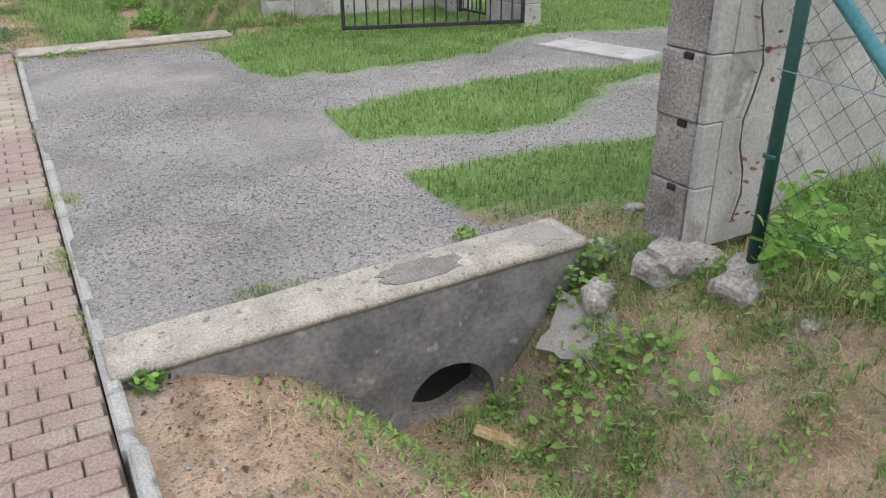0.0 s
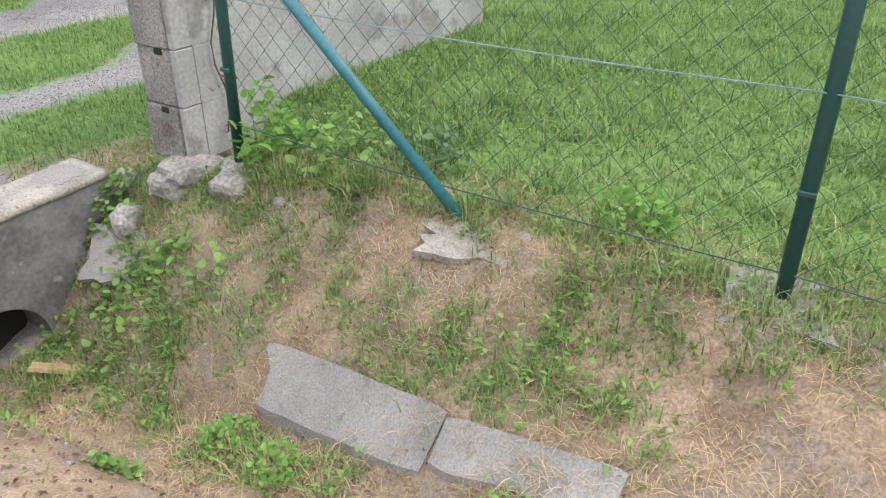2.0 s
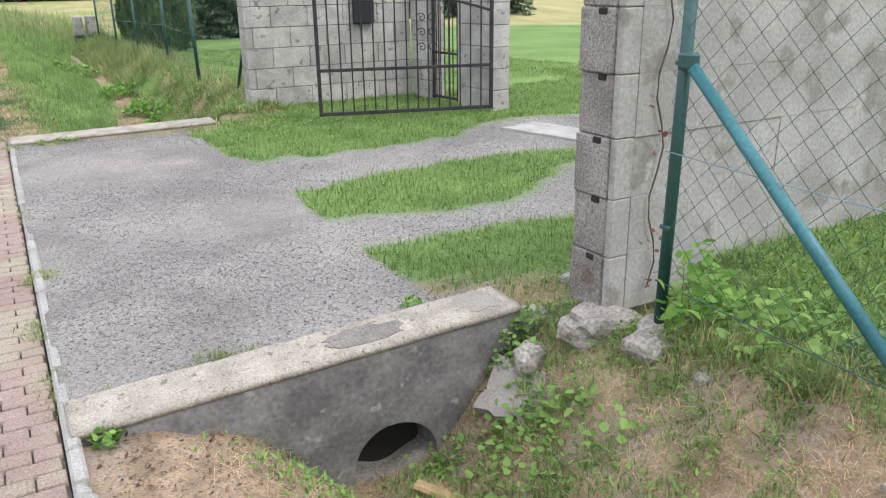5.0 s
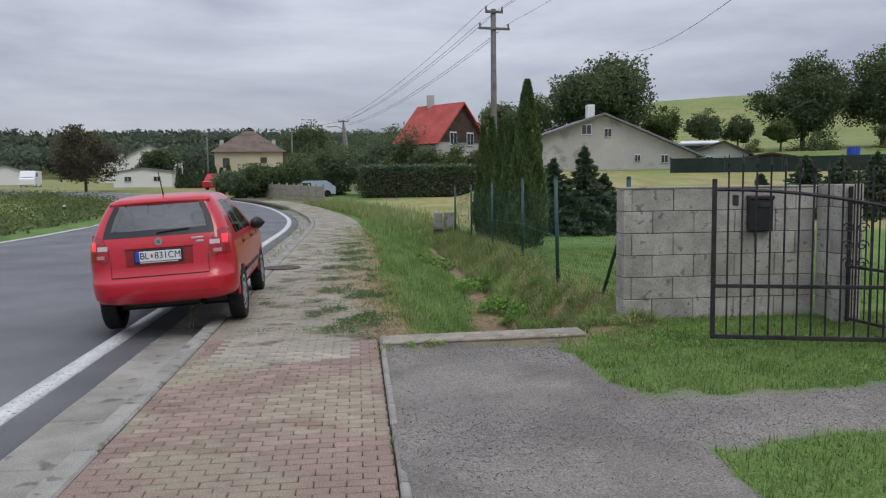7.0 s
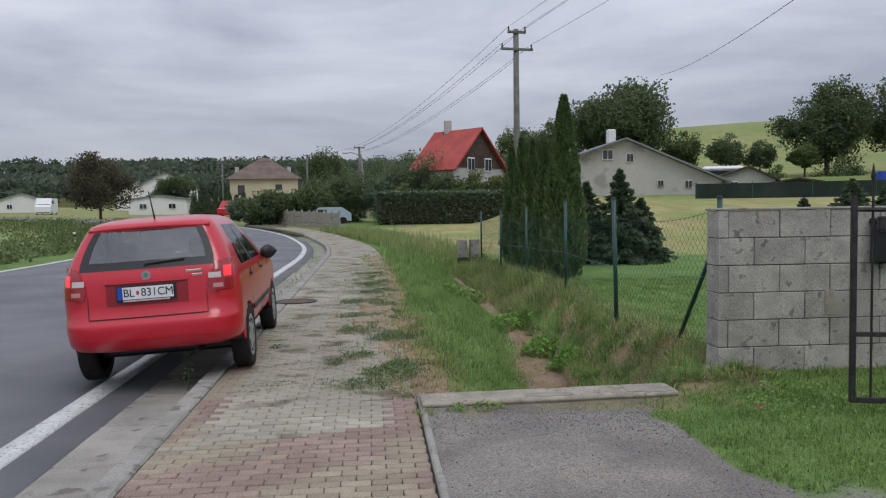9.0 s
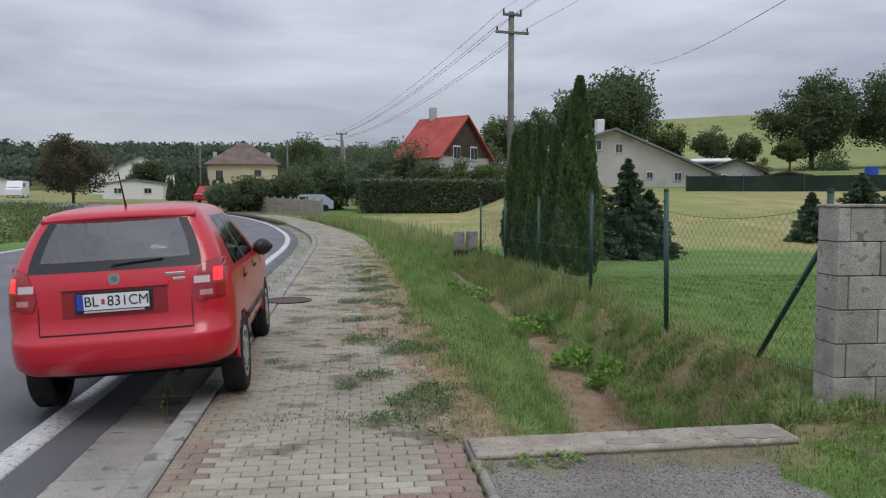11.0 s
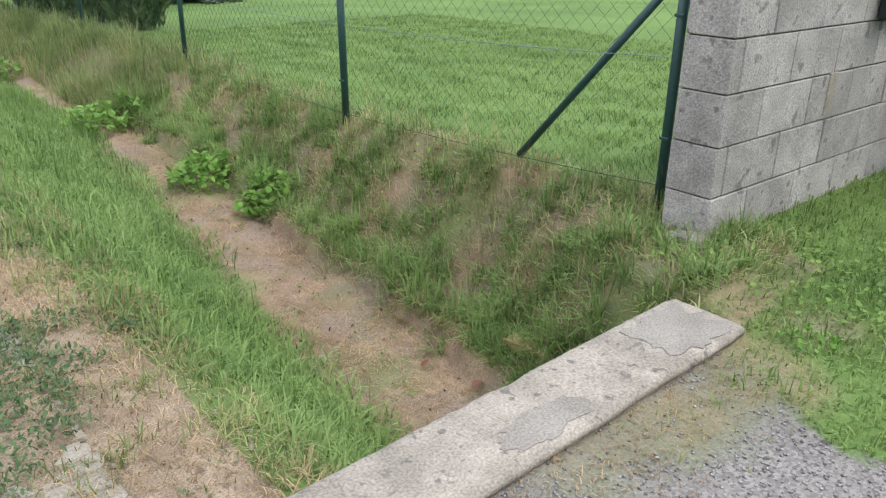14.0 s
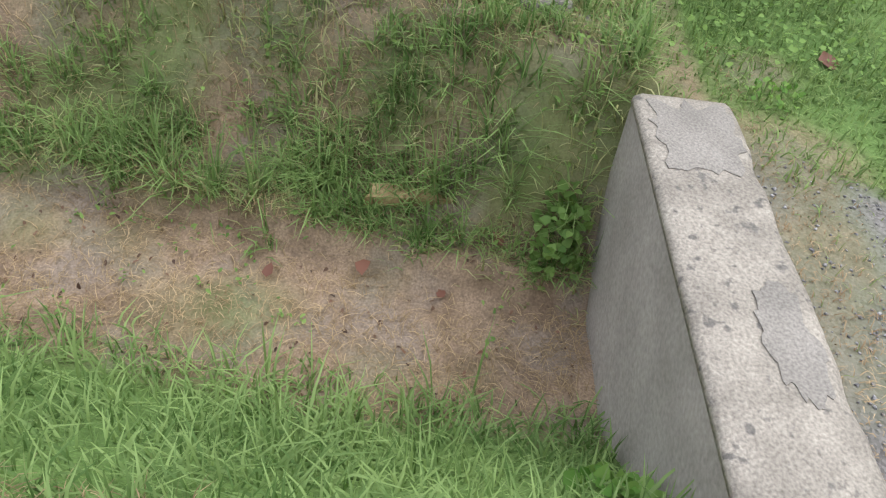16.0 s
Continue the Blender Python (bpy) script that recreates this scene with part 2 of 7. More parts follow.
M_RUBBER = material("tyre_rubber", (0.012, 0.012, 0.012), (0.022, 0.021, 0.02), 20, 120, 0.85, 0.3)
M_BODY = plain("red_car_paint", (0.50, 0.011, 0.026), 0.3, 0.0, 0.5, 0.4)
M_CARGLASS = glass("car_glass", (0.72, 0.77, 0.77))
M_SILVER = material("wheel_silver", (0.45, 0.46, 0.47), (0.55, 0.56, 0.57), 9, 60, 0.35, 0.05, metal=0.7)
M_CHROME = plain("chrome", (0.75, 0.76, 0.78), 0.15, 1.0)
M_TAIL = plain("red_lamp", (0.30, 0.006, 0.012), 0.12, 0, 0.5, 0.5)
M_LIT = plain("lit_lamp", (0.5, 0.01, 0.015), 0.12, 0, 0.5, 0.5, 0.75, (1.0, 0.03, 0.05))
M_TAILCLEAR = plain("clear_lamp", (0.55, 0.46, 0.46), 0.12, 0, 0.5)
M_TAILPINK = plain("pink_lens", (0.50, 0.22, 0.22), 0.12, 0, 0.5)
M_WHITE = plain("white_plate", (0.72, 0.73, 0.74), 0.5)
M_BLUE = plain("blue_plate", (0.02, 0.06, 0.42), 0.5)
M_INK = plain("black_ink", (0.015, 0.015, 0.018), 0.6)
M_SEAT = material("dark_seat_fabric", (0.10, 0.104, 0.112), (0.15, 0.153, 0.16), 12, 90, 0.95, 0.2)
F_LUSH = foliage("lush_grass", (0.095, 0.178, 0.042), (0.315, 0.435, 0.148))
F_LAWN = foliage("lawn_grass", (0.095, 0.163, 0.039), (0.28, 0.38, 0.12))
F_DRY = foliage("dry_grass", (0.20, 0.135, 0.068), (0.56, 0.41, 0.225), trans=0.15)
F_MIX = foliage("bank_grass", (0.12, 0.175, 0.05), (0.34, 0.385, 0.155))
F_BANK = foliage("fence_bank_grass", (0.195, 0.23, 0.08), (0.53, 0.52, 0.25))
F_WEED = foliage("weed_leaves", (0.105, 0.20, 0.045), (0.27, 0.41, 0.105))
F_YELLOWGREEN = foliage("fresh_leaves", (0.11, 0.25, 0.04), (0.27, 0.43, 0.10))
F_MUGWORT = foliage("blue_green_weed", (0.065, 0.125, 0.05), (0.16, 0.245, 0.105))
F_THUJA = foliage("thuja_sprays", (0.06, 0.105, 0.042), (0.20, 0.275, 0.105))
F_SPRUCE = foliage("spruce_needles", (0.068, 0.105, 0.06), (0.18, 0.235, 0.135))
F_TREE = foliage("broad_leaves", (0.06, 0.09, 0.043), (0.15, 0.195, 0.09))
F_TREERED = foliage("reddish_leaves", (0.075, 0.066, 0.045), (0.15, 0.135, 0.08))
F_OLIVE = foliage("olive_leaves", (0.07, 0.10, 0.035), (0.16, 0.20, 0.075))
# distance haze mixed into the leaf colour, bluer than the near trees
F_FOREST = foliage("hazy_forest_leaves", (0.05, 0.075, 0.055), (0.11, 0.145, 0.095))
M_CLOD = material("soil_clods", (0.19, 0.155, 0.115), (0.33, 0.285, 0.225), 30, 120, 0.95, 0.4, grain=0.4)
M_DIRT = material("dry_dirt", (0.22, 0.165, 0.11), (0.33, 0.26, 0.175), 7, 150, 0.95, 0.6, grain=0.5, c3=(0.17, 0.13, 0.085), spot=(20, 0.6))
M_OCHRE = material("ochre_clay", (0.30, 0.21, 0.10), (0.42, 0.31, 0.16), 12, 90, 0.95, 0.5)
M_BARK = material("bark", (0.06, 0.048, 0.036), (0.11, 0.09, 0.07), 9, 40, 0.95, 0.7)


# ---- mesh helpers ----
def link_mesh(name, me, mat, parent=None, label=""):
    me.materials.append(mat)
    ob = new(name, me)
    if parent:
        ob.parent = parent
    if label:
        ob["label"] = label
    return ob


def part(name, bm, mat, parent=None, label="", smooth=False):
    me = bpy.data.meshes.new(name)
    bm.normal_update()
    bm.to_mesh(me)
    bm.free()
    if smooth:
        me.polygons.foreach_set("use_smooth", [True] * len(me.polygons))
    return link_mesh(name, me, mat, parent, label)


def thing(name, m, label, category, group="", kind=""):
    ob = new(name)
    ob.empty_display_size = 0.1
    ob.matrix_world = m
    return tagged(ob, label, category, group, kind)


def box(bm, m, size, bevel=0.0):
    """A box of the given size, centred at the pose m, its edges rounded off by bevel."""
    g = bmesh.ops.create_cube(bm, size=1.0, matrix=m @ Matrix.Diagonal((*size, 1)))
    if bevel:
        edges = list({e for v in g["verts"] for e in v.link_edges})
        bmesh.ops.bevel(bm, geom=edges, offset=bevel, segments=1, affect="EDGES", clamp_overlap=True)
    return bm


def boxed(size, bevel=0.0, m=None):
    return box(bmesh.new(), m or Matrix(), size, bevel)


def rod(bm, a, b, r0, r1=None, n=8):
    a, b = Vector(a), Vector(b)
    d = b - a
    m = Matrix.Translation((a + b) / 2) @ d.to_track_quat("Z", "Y").to_matrix().to_4x4()
    bmesh.ops.create_cone(bm, cap_ends=True, segments=n, radius1=r0, radius2=r0 if r1 is None else r1, depth=d.length, matrix=m)
    return bm


def rods(pairs, r, n=8):
    bm = bmesh.new()
    for a, b in pairs:
        rod(bm, a, b, r, None, n)
    return bm


def tube(points, r, n=6, r1=None):
    """A bent bar through the points."""
    bm = bmesh.new()
    pts = [Vector(p) for p in points]
    rings = []
    for i, p in enumerate(pts):
        d = (pts[min(i + 1, len(pts) - 1)] - pts[max(i - 1, 0)]).normalized()
        q = d.to_track_quat("Z", "Y").to_matrix()
        rr = r if r1 is None else r + (r1 - r) * i / (len(pts) - 1)
        rings.append([bm.verts.new(p + q @ Vector((rr * math.cos(2 * math.pi * k / n), rr * math.sin(2 * math.pi * k / n), 0))) for k in range(n)])
    for a, b in zip(rings, rings[1:]):
        for k in range(n):
            bm.faces.new((a[k], a[(k + 1) % n], b[(k + 1) % n], b[k]))
    bm.faces.new(rings[0][::-1])
    bm.faces.new(rings[-1])
    return bm


def loft(rings, cap=True):
    """A skin over closed rings of equal length."""
    bm = bmesh.new()
    vs = [[bm.verts.new(p) for p in r] for r in rings]
    n = len(vs[0])
    for a, b in zip(vs, vs[1:]):
        for k in range(n):
            bm.faces.new((a[k], a[(k + 1) % n], b[(k + 1) % n], b[k]))
    if cap:
        bm.faces.new(vs[0][::-1])
        bm.faces.new(vs[-1])
    bmesh.ops.recalc_face_normals(bm, faces=bm.faces)
    return bm


def fast_mesh(name, verts, quads=None, tris=None, tone=None):
    """A mesh from numpy arrays, with an optional 'tone' for each vertex."""
    me = bpy.data.meshes.new(name)
    quads = np.zeros((0, 4), int) if quads is None else np.asarray(quads)
    tris = np.zeros((0, 3), int) if tris is None else np.asarray(tris)
    me.vertices.add(len(verts))
    me.vertices.foreach_set("co", np.asarray(verts, np.float32).ravel())
    loops = np.concatenate([quads.ravel(), tris.ravel()])
    me.loops.add(len(loops))
    me.loops.foreach_set("vertex_index", loops.astype(np.int32))
    starts = np.concatenate([np.arange(len(quads)) * 4, len(quads) * 4 + np.arange(len(tris)) * 3])
    me.polygons.add(len(starts))
    me.polygons.foreach_set("loop_start", starts.astype(np.int32))
    if tone is not None:
        me.attributes.new("tone", "FLOAT", "POINT").data.foreach_set("value", np.asarray(tone, np.float32))
    me.update(calc_edges=True)
    me.validate()
    return me


rng = np.random.default_rng(5)


def fbm(x, y, s=1.0, seed=0):
    """A cheap smooth noise from sums of waves, about -1 to 1."""
    r = np.random.default_rng(seed)
    out = np.zeros_like(np.asarray(x, float))
    for k in range(9):
        a, f, p = r.uniform(0, 6.28), s * r.uniform(0.6, 2.6), r.uniform(0, 6.28)
        out += np.sin((np.cos(a) * x + np.sin(a) * y) * f + p) / 3.2
    return out


def step(a, b, v):
    t = np.clip((v - a) / (b - a), 0, 1)
    return t * t * (3 - 2 * t)


# ---- lie of the land ----
BEND, RADIUS = 28.0, 112.0


def along(s, o):
    """A place beside the road: s metres along it, o metres to the right of the pavement's inner edge; it bends left."""
    s, o = np.asarray(s, float), np.asarray(o, float)
    a = np.maximum(s - BEND, 0) / RADIUS
    return -RADIUS * (1 - np.cos(a)) + o * np.cos(a), np.minimum(s, BEND) + RADIUS * np.sin(a) + o * np.sin(a)


def beside(x, y):
    """The offset o of a place from the pavement's inner edge."""
    r = np.hypot(x + RADIUS, y - BEND)
    return np.where(y < BEND, x, r - RADIUS)


def veer(y):
    """How far the ditch swings to the right beyond the driveway."""
    return np.clip(0.085 * (y - 10), 0, 0.42)


def near_line(x):
    return 2.68 - 0.055 * x


def far_line(x):
    return 8.865 + 0.02 * x


BANK_Y = (-30, -1, 1.1, 1.7, 2.1, 2.6, 3.2, 8.4, 9.2, 10, 12.4, 16, 20, 25, 40, 80)
BANK_Z = (0.36, 0.36, 0.33, 0.24, 0.12, 0.06, 0.05, 0.05, 0.08, 0.14, 0.07, 0.06, 0.0, -0.1, 0.0, 0.0)


def ground_z(x, y):
    x, y = np.asarray(x, float), np.asarray(y, float)
    o = beside(x, y)
    bank = np.interp(y, BANK_Y, BANK_Z)
    bank = np.where(y < 2.14, np.maximum(bank, 0.345 * step(2.2, 2.75, x)), bank)
    # right of the fences
    far = np.hypot(x, y)
    b = x / np.maximum(y, 1.0)
    rise = 0.016 * np.maximum(far - 45, 0)
    slope = 0.066 * np.minimum(np.maximum(far - 31, 0), 130) * step(2, 16, x) * step(0.06, 0.22, b)
    hills = 29 * step(150, 380, far) * step(0.16, 0.42, b) + 20 * step(300, 560, far) * (1 - step(0.1, 0.3, b))
    z = np.where(o > 0, bank, -0.35 * step(-11.8, -15, o)) + np.maximum(slope, rise) * np.where(x > 3, 1, 1) + hills * (y > 0)
    # ditch along the pavement, near stretch
    lip = 0.04 * fbm(x, y, 2.2, 3) + 0.015 * fbm(x, y, 9, 4)
    b1 = np.interp(y, (-30, -1, 0.3, 1, 1.5, 2.6), (0.0, -0.02, -0.12, -0.34, -0.43, -0.5))
    c = 0.04 * np.sin(y * 3)
    xr = np.interp(y, (0, 1, 2.6), (1.15, 1.40, 1.45)) + c
    d1 = np.where(x < 1.1, b1 * np.interp(x + c, (0.1, 0.4, 0.73, 0.9, 1.04), (0.06, 0.1, 0.32, 0.62, 1.0)), b1 + (bank - b1) * np.clip((x - xr) / (2.02 - xr), 0, 1) ** 0.85)
    d1 = d1 + lip * step(0.1, 0.5, x)
    # ditch, far stretch
    b2 = np.interp(y, (9, 10.4, 12, 13.2, 15, 25, 40, 60), (-0.80, -0.74, -0.62, -0.50, -0.44, -0.38, -0.25, 0.0))
    sh = veer(y)
    near2 = 1 - step(9.0, 10.4, y)
    lo2, hi2 = 2.05 + c + 0.5 * sh - 0.16 * near2, 2.88 - 0.60 * near2
    d2 = np.where(x < 1.68 + sh, b2 + (-0.02 - b2) * (1 - step(0.36 + 0.5 * sh, 1.38 + c + sh, x)), b2 + 0.12 * step(lo2 - 0.08, lo2, x) + (bank - b2 - 0.12) * step(lo2 + 0.02, hi2, x))
    d2 = d2 + lip * 0.8 * step(0.1, 0.6, x)
    near = (y < near_line(np.clip(x, 0, 1.95)) + 0.10)
    edge = np.where(x > 1.95, 1 - step(1.9, 3.1, y), near.astype(float))
    z1 = np.where((o > 0) & (x < 2.02), d1 * edge + (1 - edge) * np.where(x > 1.95, np.minimum(bank, 0.06), 0.02), z)
    z2 = np.where((o > 0) & (x < 2.88), d2, z)
    on = y > np.where(x < 2.15, far_line(np.clip(x, 0, 2.3)), 8.97)
    zz = np.where(y < 4, z1, np.where(on & (y < 61), np.where(y < 25, z2, np.where(o > 0, np.interp(o, (0, 0.4, 1.3, 2, 3, 4), (0, 0, 1, 1, 0, 0)) * b2 + z * step(1, 4, o), z)), z))
    drive = (x > 0) & (x < 6) & (~on) & (y > 3)
    zz = np.where(drive & (y < 9.4), 0.02 + 0.03 * step(1.8, 4, x) + 0.008 * fbm(x, y, 1.5, 8), zz)
    # under road and pavement
    zz = np.where((o <= 0.0) & (o > -11.7), -0.22, zz)
    return zz


def covers(x, y):
    """How much bare soil, driveway and hay cover the ground."""
    o = beside(x, y)
    n, n2 = fbm(x, y, 2.0, 11), fbm(x, y, 5.5, 12)
    soil = np.zeros_like(x)
    sh = veer(y)
    s1 = (y < 2.75) & (o > -0.2) & (x < 2.25)
    soil = np.where(s1, np.clip(0.98 + 0.12 * n, 0, 1), soil)
    soil = np.where((x > 1.7) & (x < 3.0) & (y >= 1.8) & (y < 3.25), np.clip(0.85 - 0.9 * (x - 2.0) + 0.3 * n, 0, 1), soil)
    floor2 = (y > 8.8) & (o > 0) & (x < 3.0)
    soil = np.where(floor2, np.clip(step(1.15, 1.35, x - sh) * (1 - step(2.0, 2.2, x - 0.5 * sh)) + 0.25 * n2 * step(1.1, 1.5, x) + 0.8 * (1 - step(0.15, 0.6, x + 0.14 * n + 0.05 * (y - 9))), 0, 1) * (1 - step(30, 50, y) * 0.6), soil)
    soil = np.where(floor2 & (x > 2.1), np.clip(0.68 + 0.4 * n2, 0.3, 0.95), soil)
    a = 1.74 + 0.12 * fbm(x, y, 1.8, 21) + 0.06 * fbm(x, y, 5, 22)
    drive = (y > near_line(x) - 0.1) & (y < far_line(x)) & (x > -0.02)
    d = np.where(drive & (x < 1.95 + 0.02 * n2), 1.0, 0.0)
    n = n + 0.4 * n2
    lane1 = step(5.30, 5.5, y + 0.2 * n) * (1 - step(6.35, 6.62, y + 0.2 * n - 0.10 * np.maximum(x - 2, 0)))
    lane2 = step(3.55, 3.8, y + 0.14 * n - 0.02 * x) * (1 - step(4.45, 4.75, y + 0.2 * n - 0.05 * (x - 2)))
    lanes = np.maximum(lane1, lane2) * (x > 1.5)
    open_ = (x > a) & (y > 3.0)
    d = np.where(drive & open_, np.where(x < 12, lanes, 0), d)
    d = np.where(drive & (x > 1.7) & (y < 3.4) & (x < 2.0), np.maximum(d, 1 - step(1.72, 1.85, x)), d)
    worn = 0.75 * step(0.0, 0.25, y - (far_line(x) - 0.46 + 0.16 * n2)) * (1 - step(2.15, 2.6, x + 0.25 * n2)) * drive
    d = d * (1 - worn * np.clip(0.8 - 0.5 * n2, 0, 1))
    soil = np.maximum(soil, worn * 0.9)
    hay = step(27.5, 29.5, np.hypot(x, y * 0.93) + 0.6 * n) * (x > 3.2) * (1 - step(66, 72, np.hypot(x, y)))
    hay = np.maximum(hay, ((o > 4.5) & (x < 8) & (y > 30) & (y < 62)) * step(30, 34, y))
    hay = np.maximum(hay, ((o < -17) & (y > 20) & (y < 75)) * np.clip(0.6 + n, 0, 1))
    hay = np.maximum(hay, 0.55 * step(75, 110, np.hypot(x, y)) + 0.2 * step(75, 110, np.hypot(x, y)) * n2)
    return np.clip(soil, 0, 1), np.clip(d, 0, 1), np.clip(hay, 0, 1)


def spread(*runs):
    out = []
    for a, b, n in runs:
        out.append(np.linspace(a, b, n, endpoint=False))
    return np.unique(np.concatenate(out + [[runs[-1][1]]]))


gx = spread((-900, -60, 24), (-60, -13, 20), (-13, -0.2, 14), (-0.2, 3.6, 84), (3.6, 8, 30), (8, 40, 32), (40, 120, 20), (120, 900, 26))
gy = spread((-60, -2, 12), (-2, 3.4, 112), (3.4, 8.6, 48), (8.6, 16, 130), (16, 40, 70), (40, 130, 30), (130, 1300, 34))
X, Y = np.meshgrid(gx, gy)
Z = ground_z(X, Y)
ni, nj = len(gx), len(gy)
ix = (np.arange(nj - 1)[:, None] * ni + np.arange(ni - 1)[None, :]).ravel()
me = fast_mesh("ground", np.stack([X, Y, Z], -1).reshape(-1, 3), np.stack([ix, ix + 1, ix + ni + 1, ix + ni], 1))
me.polygons.foreach_set("use_smooth", [True] * len(me.polygons))
cs, cd, ch = covers(X.ravel(), Y.ravel())
me.color_attributes.new("cover", "FLOAT_COLOR", "POINT").data.foreach_set("color", np.stack([cs, cd, ch, np.ones_like(cs)], 1).astype(np.float32).ravel())
tagged(link_mesh("ground", me, M_GROUND), "grassy ground with ditch, gravelled driveway and mown fields", "ground", kind="structure")


def ribbon(name, o0, o1, z, s0, s1, ds, mat, label, category="road", thick=0.1, crown=0.0, dash=None):
    """A strip laid along the road between two offsets."""
    s = np.arange(s0, s1 + ds / 2, ds)
    os_ = np.linspace(o0, o1, 9 if crown else 2)
    rows = []
    for o in os_:
        px, py = along(s, np.full_like(s, o))
        t = (o - o0) / (o1 - o0)
        pz = z + crown * (1 - (2 * t - 1) ** 2) + 0.016 * np.maximum(np.hypot(px, py) - 45, 0)
        rows.append(np.stack([px, py, pz], 1))
    low = [rows[0] - (0, 0, thick), rows[-1] - (0, 0, thick)]
    rows = [low[0]] + rows + [low[1]]
    v = np.concatenate(rows)
    n = len(s)
    i = (np.arange(len(rows) - 1)[:, None] * n + np.arange(n - 1)[None, :]).ravel()
    return tagged(link_mesh(name, fast_mesh(name, v, np.stack([i, i + n, i + n + 1, i + 1], 1)), mat), label, category, kind="structure")


ribbon("road", -11.75, -2.5, -0.115, -30, 140, 1.0, M_ROAD, "grey worn asphalt road bending left", crown=0.05)
ribbon("road_line_right", -3.0, -2.8, -0.094, -30, 140, 1.0, M_PAINT, "worn white edge line on the asphalt", thick=0.02)
ribbon("road_line_left", -11.5, -11.3, -0.092, -30, 140, 1.0, M_PAINT, "worn white edge line on the asphalt", thick=0.02)
ribbon("pavement", -1.8, 0.0, -0.022, -6, 75, 0.5, M_JOINT, "joint sand bed of the block pavement", "pavement", 0.15)


# ---- kerbs, gutter, edging ----
kerb_row = thing("kerb", pose(0, 0, 0), "row of grey concrete kerb stones edging the pavement", "kerb", kind="structure")
gutter = thing("gutter", pose(0, 0, 0), "weathered concrete gutter slabs beside the road", "gutter", kind="structure")
kerb_me = bpy.data.meshes.new("kerb_stone")
bm = boxed((0.17, 0.985, 0.2), 0.018)
bm.to_mesh(kerb_me)
bm.free()
kerb_me.materials.append(M_KERB)
slab_me = bpy.data.meshes.new("gutter_slab")
bm = boxed((0.52, 0.985, 0.1), 0.012)
bm.to_mesh(slab_me)
bm.free()
slab_me.materials.append(M_GUTTER)
for i in range(-6, 52):
    s = i + 0.5
    a = max(s - BEND, 0) / RADIUS
    for me_, o, z, nm, par in ((kerb_me, -1.885, -0.095, "kerb_stone", kerb_row), (slab_me, -2.235, -0.165, "gutter_slab", gutter)):
        px, py = along(s, o)
        ob = new(nm, me_)
        ob.parent = par
        ob.matrix_local = pose(float(px), float(py), z + rng.uniform(-0.004, 0.004) + 0.016 * max(math.hypot(px, py) - 45, 0), rng.uniform(-0.4, 0.4), rng.uniform(-0.6, 0.6), math.degrees(a) + rng.uniform(-0.3, 0.3))
edging = thing("edging", pose(0, 0, 0), "narrow concrete edging strip between pavers and driveway", "edging", kind="structure")
edge_me = bpy.data.meshes.new("edging_stone")
bm = boxed((0.055, 0.985, 0.16), 0.012)
bm.to_mesh(edge_me)
bm.free()
edge_me.materials.append(M_KERB)
for i in range(-4, 10):
    ob = new("edging_stone", edge_me)
    ob.parent = edging
    ob.matrix_local = pose(0.035 + rng.uniform(-0.006, 0.006), i - 0.35, -0.055 + (0.012 if i < 3 else 0) + rng.uniform(-0.006, 0.006), 0, rng.uniform(-3, 3), rng.uniform(-0.4, 0.4))


# ---- culvert headwalls ----
def headwall(name, x0, x1, line, thick, top, deep, arch, mat, label, lift):
    """A cast wall across the ditch, its base cut by a pipe's arch; the coping on it is a part."""
    base = thing(name, pose(0, 0, 0), label, "culvert wall")
    xs = np.linspace(x0, x1, 70)
    if arch:
        rim = np.concatenate([[-1.001], -np.cos(np.linspace(0.03, math.pi - 0.03, 40)), [1.001]])
        xs = np.unique(np.concatenate([xs[np.abs(xs - arch[0]) > arch[1]], arch[0] + arch[1] * rim]))
    wall, cope = [], []
    for i, x in enumerate(xs):
        zt = top(x)
        zb = deep
        if arch and abs(x - arch[0]) < arch[1]:
            zb = max(deep, arch[2] + math.sqrt(arch[1] ** 2 - (x - arch[0]) ** 2))
        y = line(x)
        n = [0.006 * noise.noise(Vector((x * 7, k * 3.1, 1.3 + thick))) for k in range(8)]
        yf, yb = y - thick / 2, y + thick / 2
        c = 0.035
        wall.append([(x, yf + n[0], zb), (x, yf + n[1], (zb + zt) / 2), (x, yf + n[2], zt - c), (x, yb + n[3], zt - c), (x, yb + n[4], zb)])
        chip = 0.022 * max(0, noise.noise(Vector((x * 6, 9.0, thick)))) + 0.005 * noise.noise(Vector((x * 30, 2, 2)))
        chip2 = 0.022 * max(0, noise.noise(Vector((x * 6, 4.0, thick)))) + 0.005 * noise.noise(Vector((x * 30, 7, 2)))
        cope.append([(x, yf - 0.006 + n[2], zt - c), (x, yf - 0.006 + chip + n[2], zt - 0.012), (x, yf + 0.012 + chip * 2, zt + n[5] * 0.6), (x, y - thick / 6, zt + n[6] * 0.8), (x, y + thick / 6, zt + n[7] * 0.8), (x, yb - 0.012 - chip2 * 2, zt + n[3] * 0.6), (x, yb + 0.006 - chip2, zt - 0.012), (x, yb + 0.006, zt - c)])
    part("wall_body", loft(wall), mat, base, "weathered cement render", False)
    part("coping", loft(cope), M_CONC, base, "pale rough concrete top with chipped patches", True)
    return base


